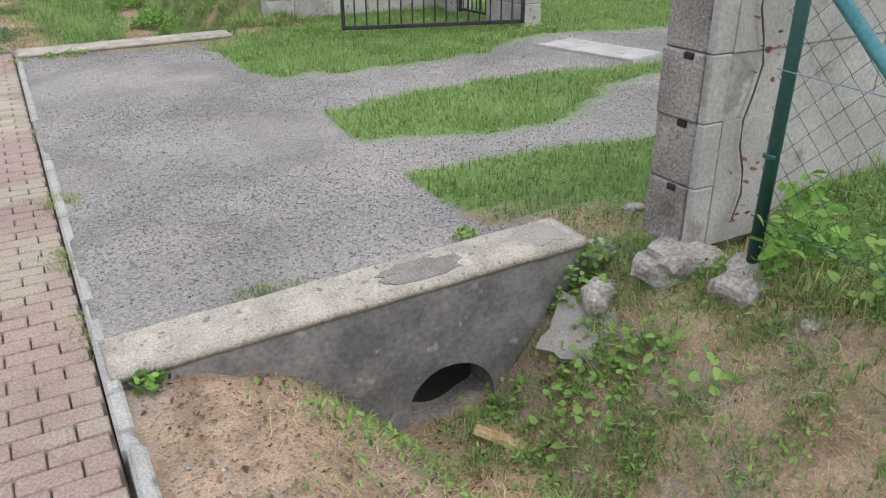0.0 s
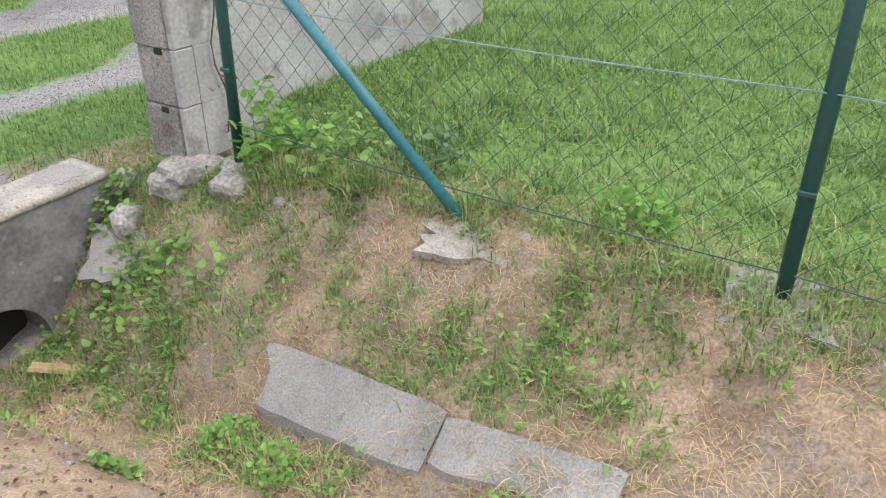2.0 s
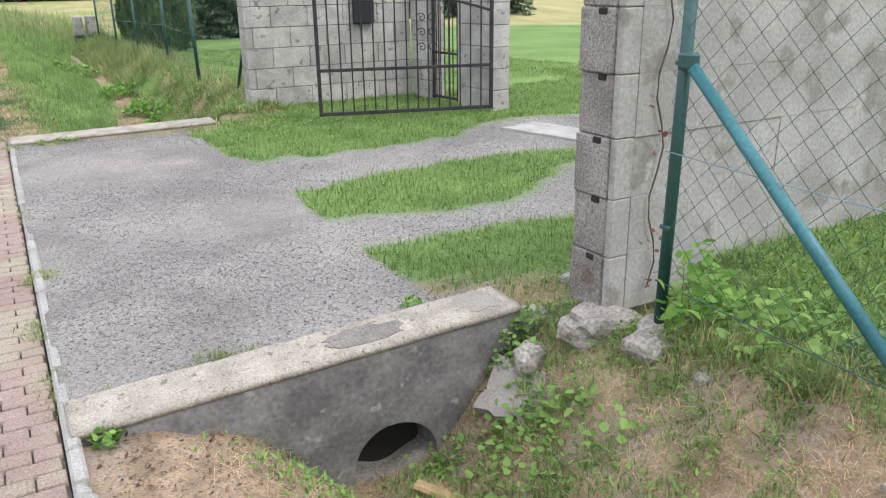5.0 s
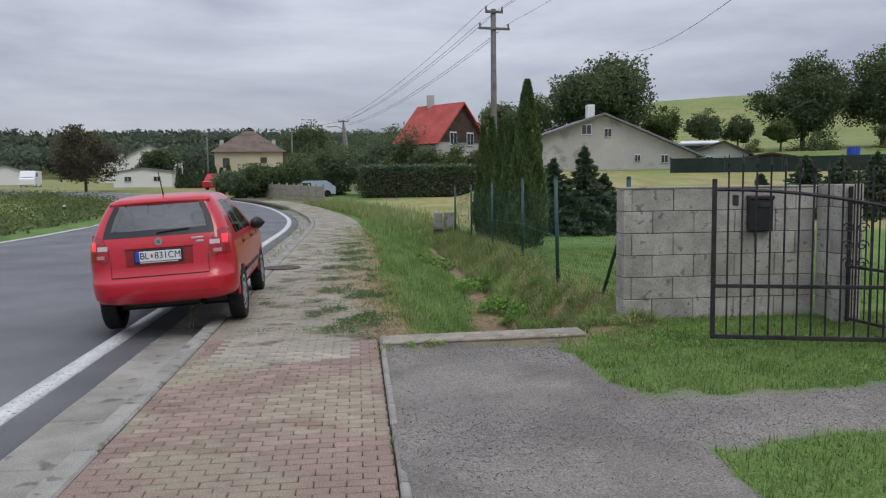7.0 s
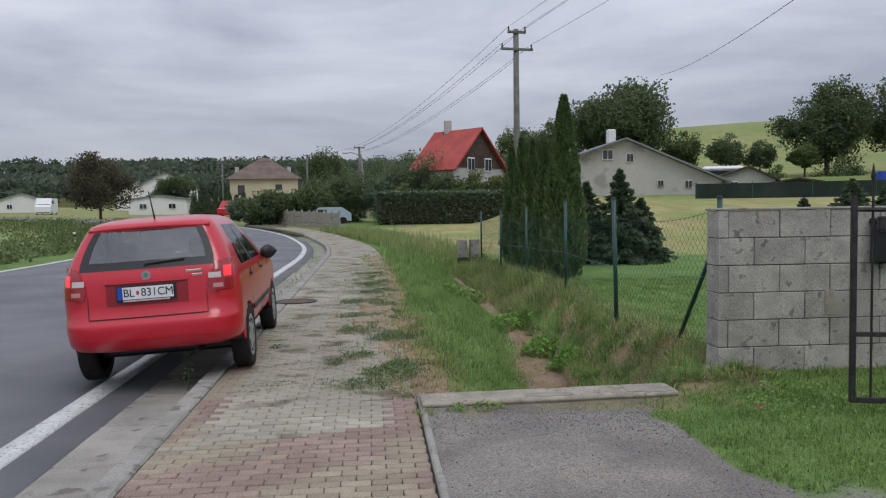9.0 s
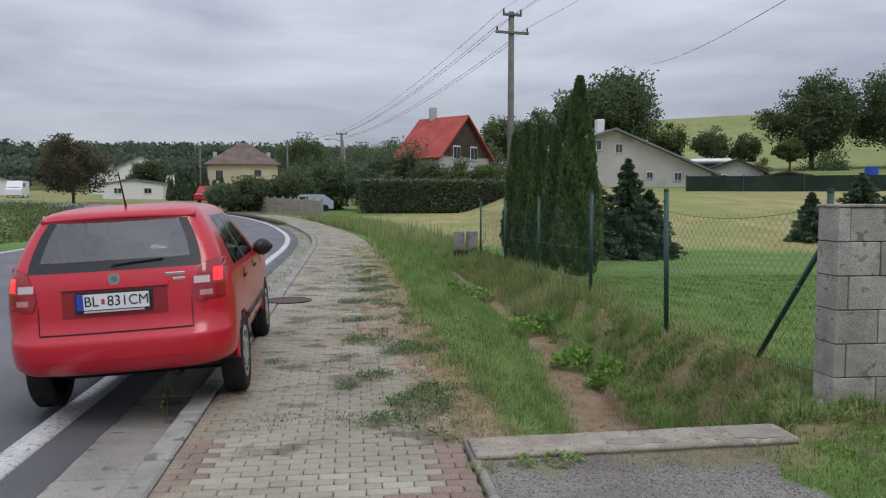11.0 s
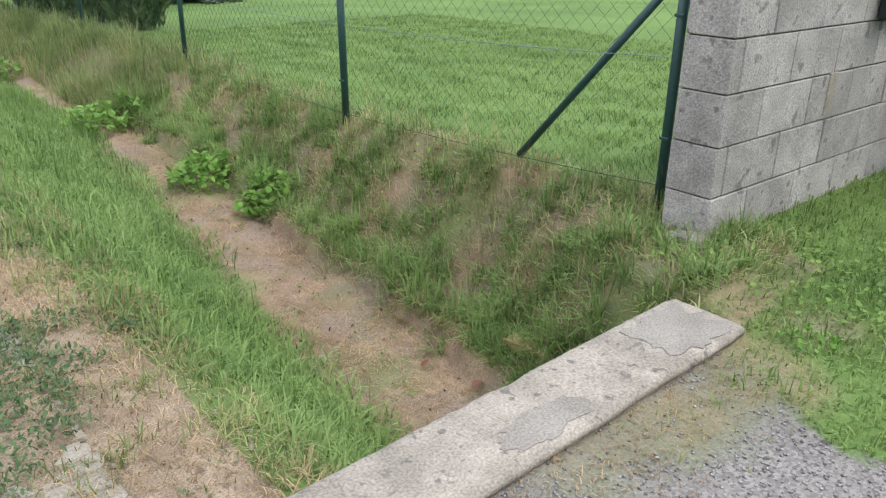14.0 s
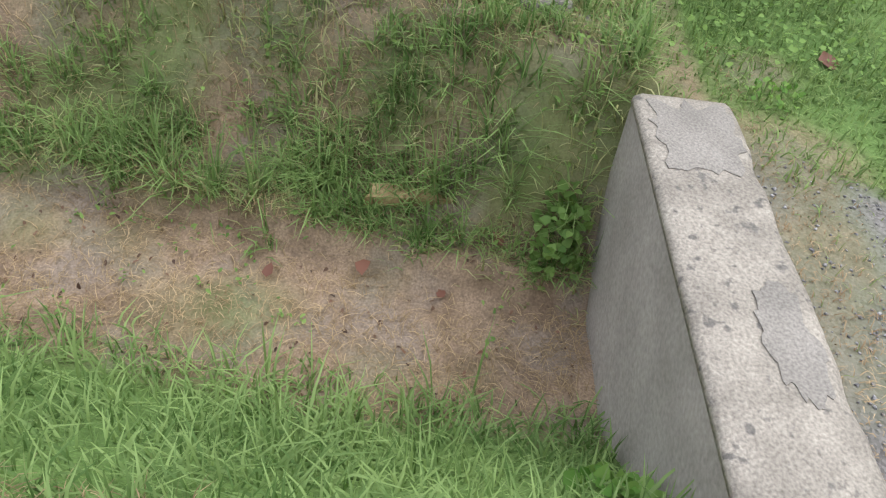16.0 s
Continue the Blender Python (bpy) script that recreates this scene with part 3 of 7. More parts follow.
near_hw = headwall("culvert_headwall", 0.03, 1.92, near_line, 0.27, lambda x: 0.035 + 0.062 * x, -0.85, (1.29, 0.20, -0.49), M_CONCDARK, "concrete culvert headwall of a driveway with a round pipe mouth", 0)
far_hw = headwall("culvert_headwall", 0.03, 2.12, far_line, 0.33, lambda x: 0.05 + 0.006 * x, -1.0, None, M_RENDER, "low pale concrete culvert headwall across a dry ditch", 0)


def mortar_patch(parent, x0, x1, line, y0, y1, top, seed, mat, label, square=2.4):
    """A thin skin of mortar with a ragged outline on a coping."""
    n = 64
    pts = []
    for k in range(n):
        a = 2 * math.pi * k / n
        c, q = math.cos(a), math.sin(a)
        m_ = 0.5 / (abs(c) ** square + abs(q) ** square) ** (1 / square) * (1 - 0.55 * abs(noise.noise(Vector((c * 1.7, q * 1.7, seed)))) - 0.14 * abs(noise.noise(Vector((c * 7, q * 7, seed)))))
        x = (x0 + x1) / 2 + c * m_ * (x1 - x0)
        pts.append((x, line(x) + (y0 + y1) / 2 + q * m_ * (y1 - y0), top(x)))
    part("mortar_patch", loft([[(x, y, z - 0.012) for x, y, z in pts], [(x, y, z + 0.0022) for x, y, z in pts]]), mat, parent, label)


M_MORTARPATCH = material("mortar_skin", (0.225, 0.205, 0.172), (0.295, 0.268, 0.226), 5, 120, 0.95, 0.4, grain=0.35)
M_CHIP = material("chipped_concrete", (0.15, 0.136, 0.116), (0.21, 0.19, 0.163), 9, 120, 0.95, 0.7, grain=0.5)
mortar_patch(near_hw, 1.02, 1.42, near_line, -0.10, 0.08, lambda x: 0.035 + 0.062 * x, 1, M_CHIP, "dark chipped patch in the coping")
mortar_patch(near_hw, 1.66, 1.89, near_line, -0.11, 0.11, lambda x: 0.035 + 0.062 * x, 4, M_MORTARPATCH, "smooth mortar patch")
mortar_patch(far_hw, 1.70, 2.11, far_line, -0.155, 0.155, lambda x: 0.052 + 0.006 * x, 2, M_MORTARPATCH, "smooth mortar skin over the end", 12)
mortar_patch(far_hw, 0.86, 1.28, far_line, -0.155, 0.01, lambda x: 0.051 + 0.006 * x, 3, M_MORTARPATCH, "smooth mortar patch")
# pipe behind the mouth, painted black with a black end sheet for the darkness
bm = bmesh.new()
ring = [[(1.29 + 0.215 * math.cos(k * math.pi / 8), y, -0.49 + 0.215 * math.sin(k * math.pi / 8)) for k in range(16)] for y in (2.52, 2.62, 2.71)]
culvert_pipe = part("culvert_pipe", loft(ring, False), M_SHADE, None, "", True)
tagged(culvert_pipe, "drain pipe running under the driveway, its inner darkness painted black", "pipe")
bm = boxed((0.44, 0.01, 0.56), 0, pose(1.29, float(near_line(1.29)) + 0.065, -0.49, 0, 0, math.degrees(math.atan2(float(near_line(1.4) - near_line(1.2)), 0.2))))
part("pipe_dark_sheet", bm, M_SHADE, culvert_pipe)


# ---- block walls ----
block_meshes = {}


def block_mesh(length, height, thick, mat):
    soft_edge = 0.0012 if mat is M_CONCSMOOTH else 0.005
    key = (round(length, 3), round(height, 3), round(thick, 3), mat.name)
    if key not in block_meshes:
        bm = boxed((length, thick, height), soft_edge)
        me = bpy.data.meshes.new("block")
        bm.to_mesh(me)
        bm.free()
        me.materials.append(mat)
        block_meshes[key] = me
    return block_meshes[key]


def block_wall(name, a, b, z0, courses, thick, mat, label, length=0.47, height=0.25, gap=0.006, side=1, phase=0.0, core_mat=None):
    """A wall of laid blocks from a to b, seen on both faces; a recessed mortar core fills the joints."""
    a, b = Vector(a), Vector(b)
    d = (b - a)
    run, ang = d.length, math.degrees(math.atan2(d.y, d.x))
    base = thing(name, pose(a.x, a.y, z0, 0, 0, ang), label, "wall", kind="structure")
    core = part("mortar_core", boxed((run - 0.03, thick - 0.03, courses * height - 0.012), 0, pose(run / 2, side * thick / 2, courses * height / 2 - 0.004)), core_mat or M_MORTAR, base)
    for c in range(courses):
        x = -((c % 2) * 0.5 + phase) % 1.0 * length
        x = x - length if x > 0.001 else x
        while x < run - 0.01:
            l0, l1 = max(x, 0), min(x + length, run)
            x += length
            if l1 - l0 < 0.05:
                continue
            ob = new("block", block_mesh(l1 - l0 - gap, height - gap, thick, mat))
            ob.parent = base
            ob.matrix_local = pose((l0 + l1) / 2, side * thick / 2 + rng.uniform(-0.004, 0.004), (c + 0.5) * height, 0, 0, rng.uniform(-0.25, 0.25))
    return base


BW_A, BW_B, BW_C = (2.70, 9.28), (4.92, 9.25), (5.10, 7.52)
bw = block_wall("wall_north", BW_A, BW_B, 0.06, 6, 0.25, M_BLOCK, "unrendered grey concrete block wall beside the gate", phase=0.3, height=0.243)
part("foundation", boxed((2.2, 0.31, 0.25), 0.05, pose(1.07, 0.125, -0.11)), M_ROCK, bw, "broken concrete footing")
part("coping", boxed((2.26, 0.27, 0.022), 0.006, pose(1.12, 0.125, 1.470)), M_KERB, bw, "thin cement topping")
part("brick_patch", boxed((0.09, 0.02, 0.22), 0.004, pose(1.03, 0.002, 0.625)), M_PAVE_TAN, bw, "small tan patch in the wall")
d_ret = Vector(BW_C) - Vector(BW_B)
r1 = Vector(BW_B) + d_ret * 0.24
r2 = Vector(BW_B) + d_ret * 0.60
block_wall("wall_return", BW_B, tuple(r1), 0.05, 6, 0.25, M_BLOCK, "grey concrete block return wall beside a small gate", length=0.5)
block_wall("wall_pier", tuple(r2), BW_C, 0.05, 6, 0.25, M_BLOCK, "grey concrete block gate pier", length=0.5)

# smooth concrete wall with its rough, open end towards the pavement
NW_X, NW_Y, NW_Z = 2.10, 2.07, 0.20
nw = block_wall("wall_south", (NW_X + 0.10, NW_Y), (4.62, NW_Y - 0.0), NW_Z, 7, 0.23, M_CONCSMOOTH, "pale smooth concrete block garden wall", length=1.1, gap=0.0006, phase=0.2, core_mat=M_SLAB)
pier = thing("wall_end", pose(NW_X, NW_Y, NW_Z), "rough stacked concrete block end of a garden wall with open cavities", "pier")
for c in range(7):
    dx = (0.0, 0.012, 0.004, 0.016, 0.002, 0.01, 0.006)[c]
    part("block", boxed((0.13, 0.20, 0.248), 0.007, pose(0.05 + dx, 0.135, 0.125 + 0.25 * c, 0, 0, rng.uniform(-1.5, 1.5))), M_PIER, pier)
    part("face_strip", boxed((0.1, 0.035, 0.248), 0.005, pose(0.052, 0.017, 0.125 + 0.25 * c)), M_CONCSMOOTH, pier)
    # solid black chip paints in the shade of an open gap
    part("cavity_shade", boxed((0.016, 0.05, 0.026), 0.005, pose(-0.012 + dx, 0.10, 0.235 + 0.25 * c)), M_SHADE, pier, "black chip standing for the shade in a gap between blocks")


def rock(name, loc, size, seed, label, mat=M_ROCK, rz=0):
    bm = bmesh.new()
    bmesh.ops.create_icosphere(bm, subdivisions=3, radius=0.5)
    for v in bm.verts:
        p = v.co.copy()
        k = 0.75 + 0.5 * abs(noise.noise(p * 1.6 + Vector((seed, 0, 0)))) + 0.12 * noise.noise(p * 6 + Vector((seed, 3, 0)))
        m_ = max(abs(p.x), abs(p.y), abs(p.z))
        v.co = p * k * (0.7 + 0.3 * 0.5 / m_)
    bmesh.ops.scale(bm, vec=size, verts=bm.verts)
    ob = part(name, bm, mat, None, "")
    ob.matrix_world = pose(*loc, rng.uniform(-8, 8), rng.uniform(-8, 8), rz)
    return tagged(ob, label, "rock")


rock("footing_stone", (2.08, 2.08, 0.14), (0.38, 0.30, 0.20), 1, "pale lump of broken concrete under the wall end")
rock("footing_stone", (2.12, 1.74, 0.20), (0.36, 0.24, 0.20), 2, "dark broken concrete lump beside the wall foot")
rock("stone", (1.985, 2.43, 0.07), (0.17, 0.16, 0.15), 3, "rounded brown stone on the bank")
rock("stone", (1.86, 2.26, -0.03), (0.20, 0.17, 0.18), 4, "brown stone set in the ditch bank")
rock("footing_stone", (2.66, 9.36, 0.06), (0.20, 0.24, 0.16), 8, "broken concrete rubble at the block wall's foot")
rock("footing_stone", (2.60, 9.24, 0.04), (0.14, 0.14, 0.10), 9, "small lump of broken concrete at the block wall's foot")
rock("stone", (2.02, 1.40, 0.22), (0.14, 0.12, 0.07), 6, "small flat pale stone in dry grass")
rock("stone", (2.45, 2.75, 0.06), (0.14, 0.1, 0.06), 7, "small stone in the grass")


def slab(loc, size, rot, seed, label, mat=M_SLAB, ragged=0.07):
    """A broken slab with an uneven outline."""
    n = 24
    top, low = [], []
    for k in range(n):
        a = 2 * math.pi * k / n
        c, s = math.cos(a), math.sin(a)
        m_ = 0.5 / max(abs(c), abs(s)) * (1 + ragged * noise.noise(Vector((c * 2, s * 2, seed))))
        top.append((c * m_ * size[0], s * m_ * size[1], size[2] / 2 + 0.006 * noise.noise(Vector((c * 3, s * 3, seed + 5)))))
        low.append((c * m_ * size[0] * 1.03, s * m_ * size[1] * 1.03, -size[2] / 2))
    bm = loft([low, top])
    ob = part("concrete_slab", bm, mat, None, "")
    ob.matrix_world = pose(*loc, *rot)
    return tagged(ob, label, "slab")


slab((1.76, 2.20, -0.145), (0.25, 0.34, 0.05), (-8, -40, 22), 1, "pale broken concrete slab leaning in the ditch bank", M_SLAB, 0.25)


def bank_slab(line, width, thick, seed, label, mat=M_SLAB, proud=0.012):
    """A long slab bedded on the sloping bank along a line of points, with worn edges."""
    t = np.linspace(0, 1, 22)
    cx, cy = np.interp(t * (len(line) - 1), range(len(line)), [p[0] for p in line]), np.interp(t * (len(line) - 1), range(len(line)), [p[1] for p in line])
    d = Vector((cx[-1] - cx[0], cy[-1] - cy[0], 0)).normalized()
    edges = {}
    for u in (-0.5, 0.5):
        z = ground_z(cx - d.y * u * width, cy + d.x * u * width)
        a, b = np.polyfit(t, z, 1)
        edges[u] = a * t + b + 0.6 * max(float(np.max(z - a * t - b)), 0)
    rings_ = []
    for k in range(len(t)):
        end = min(1.0, 0.72 + 2.2 * t[k], 0.80 + 3.0 * (1 - t[k]))
        row = []
        for u in (-0.5, -0.25, 0, 0.25, 0.5):
            w = width * end * (1 + 0.10 * noise.noise(Vector((t[k] * 5, u * 3, seed))))
            z = edges[-0.5][k] + (edges[0.5][k] - edges[-0.5][k]) * (u + 0.5)
            row.append(Vector((cx[k] - d.y * u * w, cy[k] + d.x * u * w, z + proud + 0.003 * noise.noise(Vector((t[k] * 9, u * 4, seed))))))
        rings_.append(row + [row[-1] - Vector((0, 0, thick)), row[0] - Vector((0, 0, thick))])
    ob = part("concrete_slab", loft(rings_), mat, None, "")
    return tagged(ob, label, "slab")


bank_slab([(1.52, 1.15), (1.385, 0.315)], 0.15, 0.06, 2, "flat grey concrete slab lying on the ditch bank")
bank_slab([(1.383, 0.300), (1.38, -0.22)], 0.125, 0.06, 3, "cracked grey concrete slab half buried in the ditch bank", proud=0.014)
slab((1.95, 0.56, float(ground_z(1.95, 0.56)) - 0.002), (0.15, 0.33, 0.03), (-2, -20, 10), 4, "pale cracked concrete footing at the fence brace", M_CONC, 0.9)
slab((2.05, -0.38, float(ground_z(2.05, -0.38)) + 0.006), (0.24, 0.26, 0.035), (0, -8, 12), 5, "pale cracked concrete footing at the fence post", M_SLAB, 0.4)
slab((1.34, 2.16, float(ground_z(1.34, 2.16)) + 0.02), (0.07, 0.24, 0.018), (10, 16, 42), 6, "broken ochre clay shard lying in the ditch", M_OCHRE)
slab((2.13, 9.80, float(ground_z(2.13, 9.80)) + 0.015), (0.07, 0.32, 0.05), (0, -10, 6), 9, "pale ochre stone edging the ditch lip", M_OCHRE, 0.3)
slab((4.95, 6.05, 0.055), (0.5, 1.1, 0.04), (0, 0, 15), 7, "pale concrete threshold slab in the gravel drive", M_KERB)


# ---- fences ----
def post(loc, height, r, mat, label, cap=True, lean=(0, 0), group="green fence posts"):
    base = thing("fence_post", pose(*loc, lean[0], lean[1], 0), label, "fence post", group)
    part("pole", rod(bmesh.new(), (0, 0, -0.2), (0, 0, height), r, None, 14), mat, base, "", True)
    part("cap", rod(bmesh.new(), (0, 0, height - 0.01), (0, 0, height + 0.02), r * 1.12, r * 0.8, 14), M_BLACK, base, "dark plastic cap")
    for z in (0.35, 0.95, height - 0.12):
        part("wire_clip", boxed((0.012, r * 2.1, 0.016), 0.003, pose(-r * 0.9, 0, z)), M_GREEN, base)
    return base


def brace(top, foot, r, mat, label):
    a, b = Vector(top), Vector(foot)
    base = thing("fence_brace", Matrix.Translation(b), label, "fence brace", "fence braces")
    part("bar", rod(bmesh.new(), (0, 0, 0), a - b, r, None, 12), mat, base, "", True)
    part("clamp", boxed((0.05, 0.07, 0.06), 0.01, Matrix.Translation(a - b)), M_GREEN, base, "bolted clamp")
    return base


def chain_link(name, a, b, z0, z1, pitch, r, label, wires, sag=0.0):
    """Woven wire: zigzag wires side by side, with straight tension wires."""
    a, b = Vector(a), Vector(b)
    d = b - a
    n = int(d.length / pitch)
    rows = int((z1 - z0) / pitch)
    u = np.array((d.x, d.y, 0)) / d.length
    nrm = np.array((-u[1], u[0], 0.0))
    pts = []
    for i in range(n + 1):
        for k in range(rows + 1):
            side = 0.5 if ((k + i) % 2) else -0.5
            s = min(max((i + 0.5 + side) * pitch, 0), d.length)
            drop = sag * math.sin(math.pi * s / d.length)
            pts.append((a.x + u[0] * s + nrm[0] * 0.004 * side, a.y + u[1] * s + nrm[1] * 0.004 * side, z0 + (z1 - z0 - drop) * k / rows + (b.z - a.z) * s / d.length))
    P = np.array(pts).reshape(n + 1, rows + 1, 3)
    offs = [nrm * r, -nrm * r * 0.5 + u * r * 0.87, -nrm * r * 0.5 - u * r * 0.87]
    V = np.stack([P + o for o in offs], 2).reshape(-1, 3)
    base_i = (np.arange(n + 1)[:, None] * (rows + 1) + np.arange(rows)[None, :]).ravel() * 3
    q = []
    for k in range(3):
        k2 = (k + 1) % 3
        q.append(np.stack([base_i + k, base_i + k2, base_i + 3 + k2, base_i + 3 + k], 1))
    base = thing(name, pose(0, 0, 0), label, "fence")
    link_mesh("wire_mesh", fast_mesh("wire_mesh", V, np.concatenate(q)), M_WIRE, base)["kind"] = "stuff"
    for z in wires:
        pp = []
        for t in np.linspace(0, 1, 24):
            pp.append(a + d * t + Vector((-0.012, 0, z + (b.z - a.z) * 0 - (0.02 + sag * (z > z1 - 0.1)) * math.sin(math.pi * t))))
        part("tension_wire", tube(pp, 0.0024, 5), M_TENSION if z == wires[1] else M_WIRE, base)
    return base


post((2.11, 1.77, 0.32), 1.62, 0.023, M_GREEN, "dark green round steel fence post beside the concrete wall", lean=(0, 1.0))
post((2.08, -0.39, 0.34), 1.62, 0.023, M_GREEN, "dark green round steel fence post in a concrete footing", lean=(0, 0.5))
post((2.02, -2.95, 0.36), 1.62, 0.023, M_GREEN, "dark green round steel fence post in grass")
brace((2.11, 1.74, 1.28), (2.06, 0.65, 0.34), 0.021, M_TEAL, "teal painted diagonal steel fence brace")
chain_link("chain_link_fence", (2.11, 1.80, 0), (2.08, -0.39, 0), 0.42, 1.95, 0.05, 0.0014, "green chain-link fence along the near lawn", (0.45, 0.955, 1.9))
chain_link("chain_link_fence", (2.08, -0.39, 0), (2.02, -2.95, 0), 0.42, 1.95, 0.05, 0.0014, "green chain-link fence along the near lawn", (0.45, 0.955, 1.9))
FENCE = [(2.90, 9.68, 0.14), (2.80, 12.42, 0.05), (2.98, 15.72, 0.06), (2.96, 18.97, 0.0), (2.92, 22.0, -0.06), (2.88, 25.2, -0.1)]
for i, p in enumerate(FENCE):
    post(p, 1.62 if i else 1.50, 0.026 if i != 1 else 0.028, M_GREEN, "dark green round steel fence post at the block wall" if i == 0 else "dark green round steel fence post along the ditch", lean=(0, -1.2 if i == 1 else 0.0))
brace((2.90, 9.71, 1.28), (2.95, 10.74, 0.16), 0.022, M_GREEN, "dark green diagonal fence brace in the grass")
for p, q in zip(FENCE, FENCE[1:]):
    chain_link("chain_link_fence", (p[0], p[1], 0), (q[0], q[1], q[2] - p[2]), p[2] + 0.08, p[2] + 1.40, 0.05 if p[1] < 16 else 0.07, 0.0013 if p[1] < 16 else 0.0018, "green chain-link fence sagging between posts along the ditch", (p[2] + 0.1, p[2] + 0.75, p[2] + 1.38), 0.06)
# loop of loose cable on the corner post
pp = [(2.92 + 0.05 * math.sin(k * 0.5), 9.60 - 0.03 * math.cos(k * 0.4), 0.75 + 0.045 * k) for k in range(14)]
cable = part("cable_loop", tube(pp, 0.006, 6), M_BLACK, None, "", True)
tagged(cable, "loose black cable tied to the corner fence post", "cable")

# ---- gate ----
GA, GB = Vector((3.12, 8.00, 0.12)), Vector((5.02, 7.44, 0.12))
gd = GB - GA
gl = gd.length
gate = thing("gate_leaf", pose(GA.x, GA.y, GA.z, 0, 0, math.degrees(math.atan2(gd.y, gd.x))), "open wrought iron gate leaf with spear-topped bars", "gate")


def top_rail(t):
    return 1.40 - 0.30 * t * t


part("bottom_rail", boxed((gl, 0.035, 0.04), 0.004, pose(gl / 2, 0, 0.02)), M_IRON, gate)
part("middle_rail", boxed((gl, 0.02, 0.035), 0.004, pose(gl / 2, 0, 0.50)), M_IRON, gate)
part("top_rail", tube([(gl * t, 0, top_rail(t)) for t in np.linspace(0, 1, 20)], 0.018, 6), M_IRON, gate)
part("end_bar", boxed((0.04, 0.04, 1.5), 0.004, pose(0, 0, 0.75)), M_IRON, gate)
part("end_bar", boxed((0.04, 0.04, 1.24), 0.004, pose(gl, 0, 0.62)), M_IRON, gate)
NB = 16
for i in range(1, NB):
    t = i / NB
    h = top_rail(t) + 0.22
    bar = part("bar", rod(bmesh.new(), (gl * t, 0, 0.03), (gl * t, 0, h), 0.009, None, 6), M_IRON, gate)
    bm = rod(bmesh.new(), (gl * t, 0, h + 0.02), (gl * t, 0, h + 0.11), 0.018, 0.002, 6)
    rod(bm, (gl * t, 0, h - 0.02), (gl * t, 0, h + 0.02), 0.009, 0.02, 6)
    part("spear_tip", bm, M_IRON, bar)


def spiral(cx, cz, r, turns, flip=1):
    return [(cx + flip * r * (1 - k / 26) * math.cos(k * turns * 6.28 / 24), 0, cz + r * (1 - k / 26) * math.sin(k * turns * 6.28 / 24)) for k in range(24)]


for cz in (0.72, 0.88, 1.04):
    for f in (-1, 1):
        part("scroll", tube(spiral(gl * 0.62 + 0.06 * f, cz, 0.055, 1.4, f), 0.006, 5), M_IRON, gate)
part("latch", boxed((0.05, 0.05, 0.10), 0.006, pose(0.19, 0.02, 1.30)), M_IRON, gate, "hanging chain and lock")

# small gate in the return wall
sg0, sg1 = Vector((r1.x, r1.y, 0.05)), Vector((r2.x, r2.y, 0.05))
sd = sg1 - sg0
small_gate = thing("small_gate", pose(sg0.x, sg0.y, 0.05, 0, 0, math.degrees(math.atan2(sd.y, sd.x))), "narrow wrought iron garden gate with scrolls, closed", "gate")
sl = sd.length
for nm, sz, ps in (("bottom_rail", (sl, 0.03, 0.03), (sl / 2, 0.06, 0.06)), ("middle_rail", (sl, 0.03, 0.03), (sl / 2, 0.06, 0.62)), ("top_rail", (sl, 0.03, 0.03), (sl / 2, 0.06, 1.30)), ("end_bar", (0.035, 0.035, 1.45), (0.03, 0.06, 0.75)), ("end_bar", (0.035, 0.035, 1.45), (sl - 0.03, 0.06, 0.75))):
    part(nm, boxed(sz, 0.004, pose(*ps)), M_IRON, small_gate)
for i in range(1, 7):
    part("bar", rod(bmesh.new(), (sl * i / 7, 0.06, 0.06), (sl * i / 7, 0.06, 1.5), 0.008, None, 6), M_IRON, small_gate)
for k in range(2):
    for f in (-1, 1):
        part("scroll", tube([(p[0], 0.06, p[2]) for p in spiral(sl / 2 + 0.07 * f, 1.14 + 0.1 * k, 0.05, 1.4, f)], 0.006, 5), M_IRON, small_gate)

# mailbox on the wall
bwd = (Vector(BW_B) - Vector(BW_A)).normalized()
mp = Vector(BW_A) + bwd * 1.53
mailbox = thing("mailbox", pose(mp.x, mp.y, 1.22, 0, 0, math.degrees(math.atan2(bwd.y, bwd.x))), "black metal letter box mounted on the block wall", "mailbox")
part("body", boxed((0.27, 0.09, 0.36), 0.012, pose(0, -0.05, 0)), M_BLACK, mailbox)
part("lid", boxed((0.29, 0.11, 0.05), 0.012, pose(0, -0.055, 0.19)), M_BLACK, mailbox)
part("flap", boxed((0.22, 0.012, 0.05), 0.004, pose(0, -0.1, 0.11)), M_IRON, mailbox)


# ---- car ----
CAR = thing("car", pose(-2.345, 10.67, -0.03, 0, -3.1, 2.3), "red five-door hatchback parked with two wheels on the pavement", "car")
CAR.scale = (0.965, 1.065, 1.045)


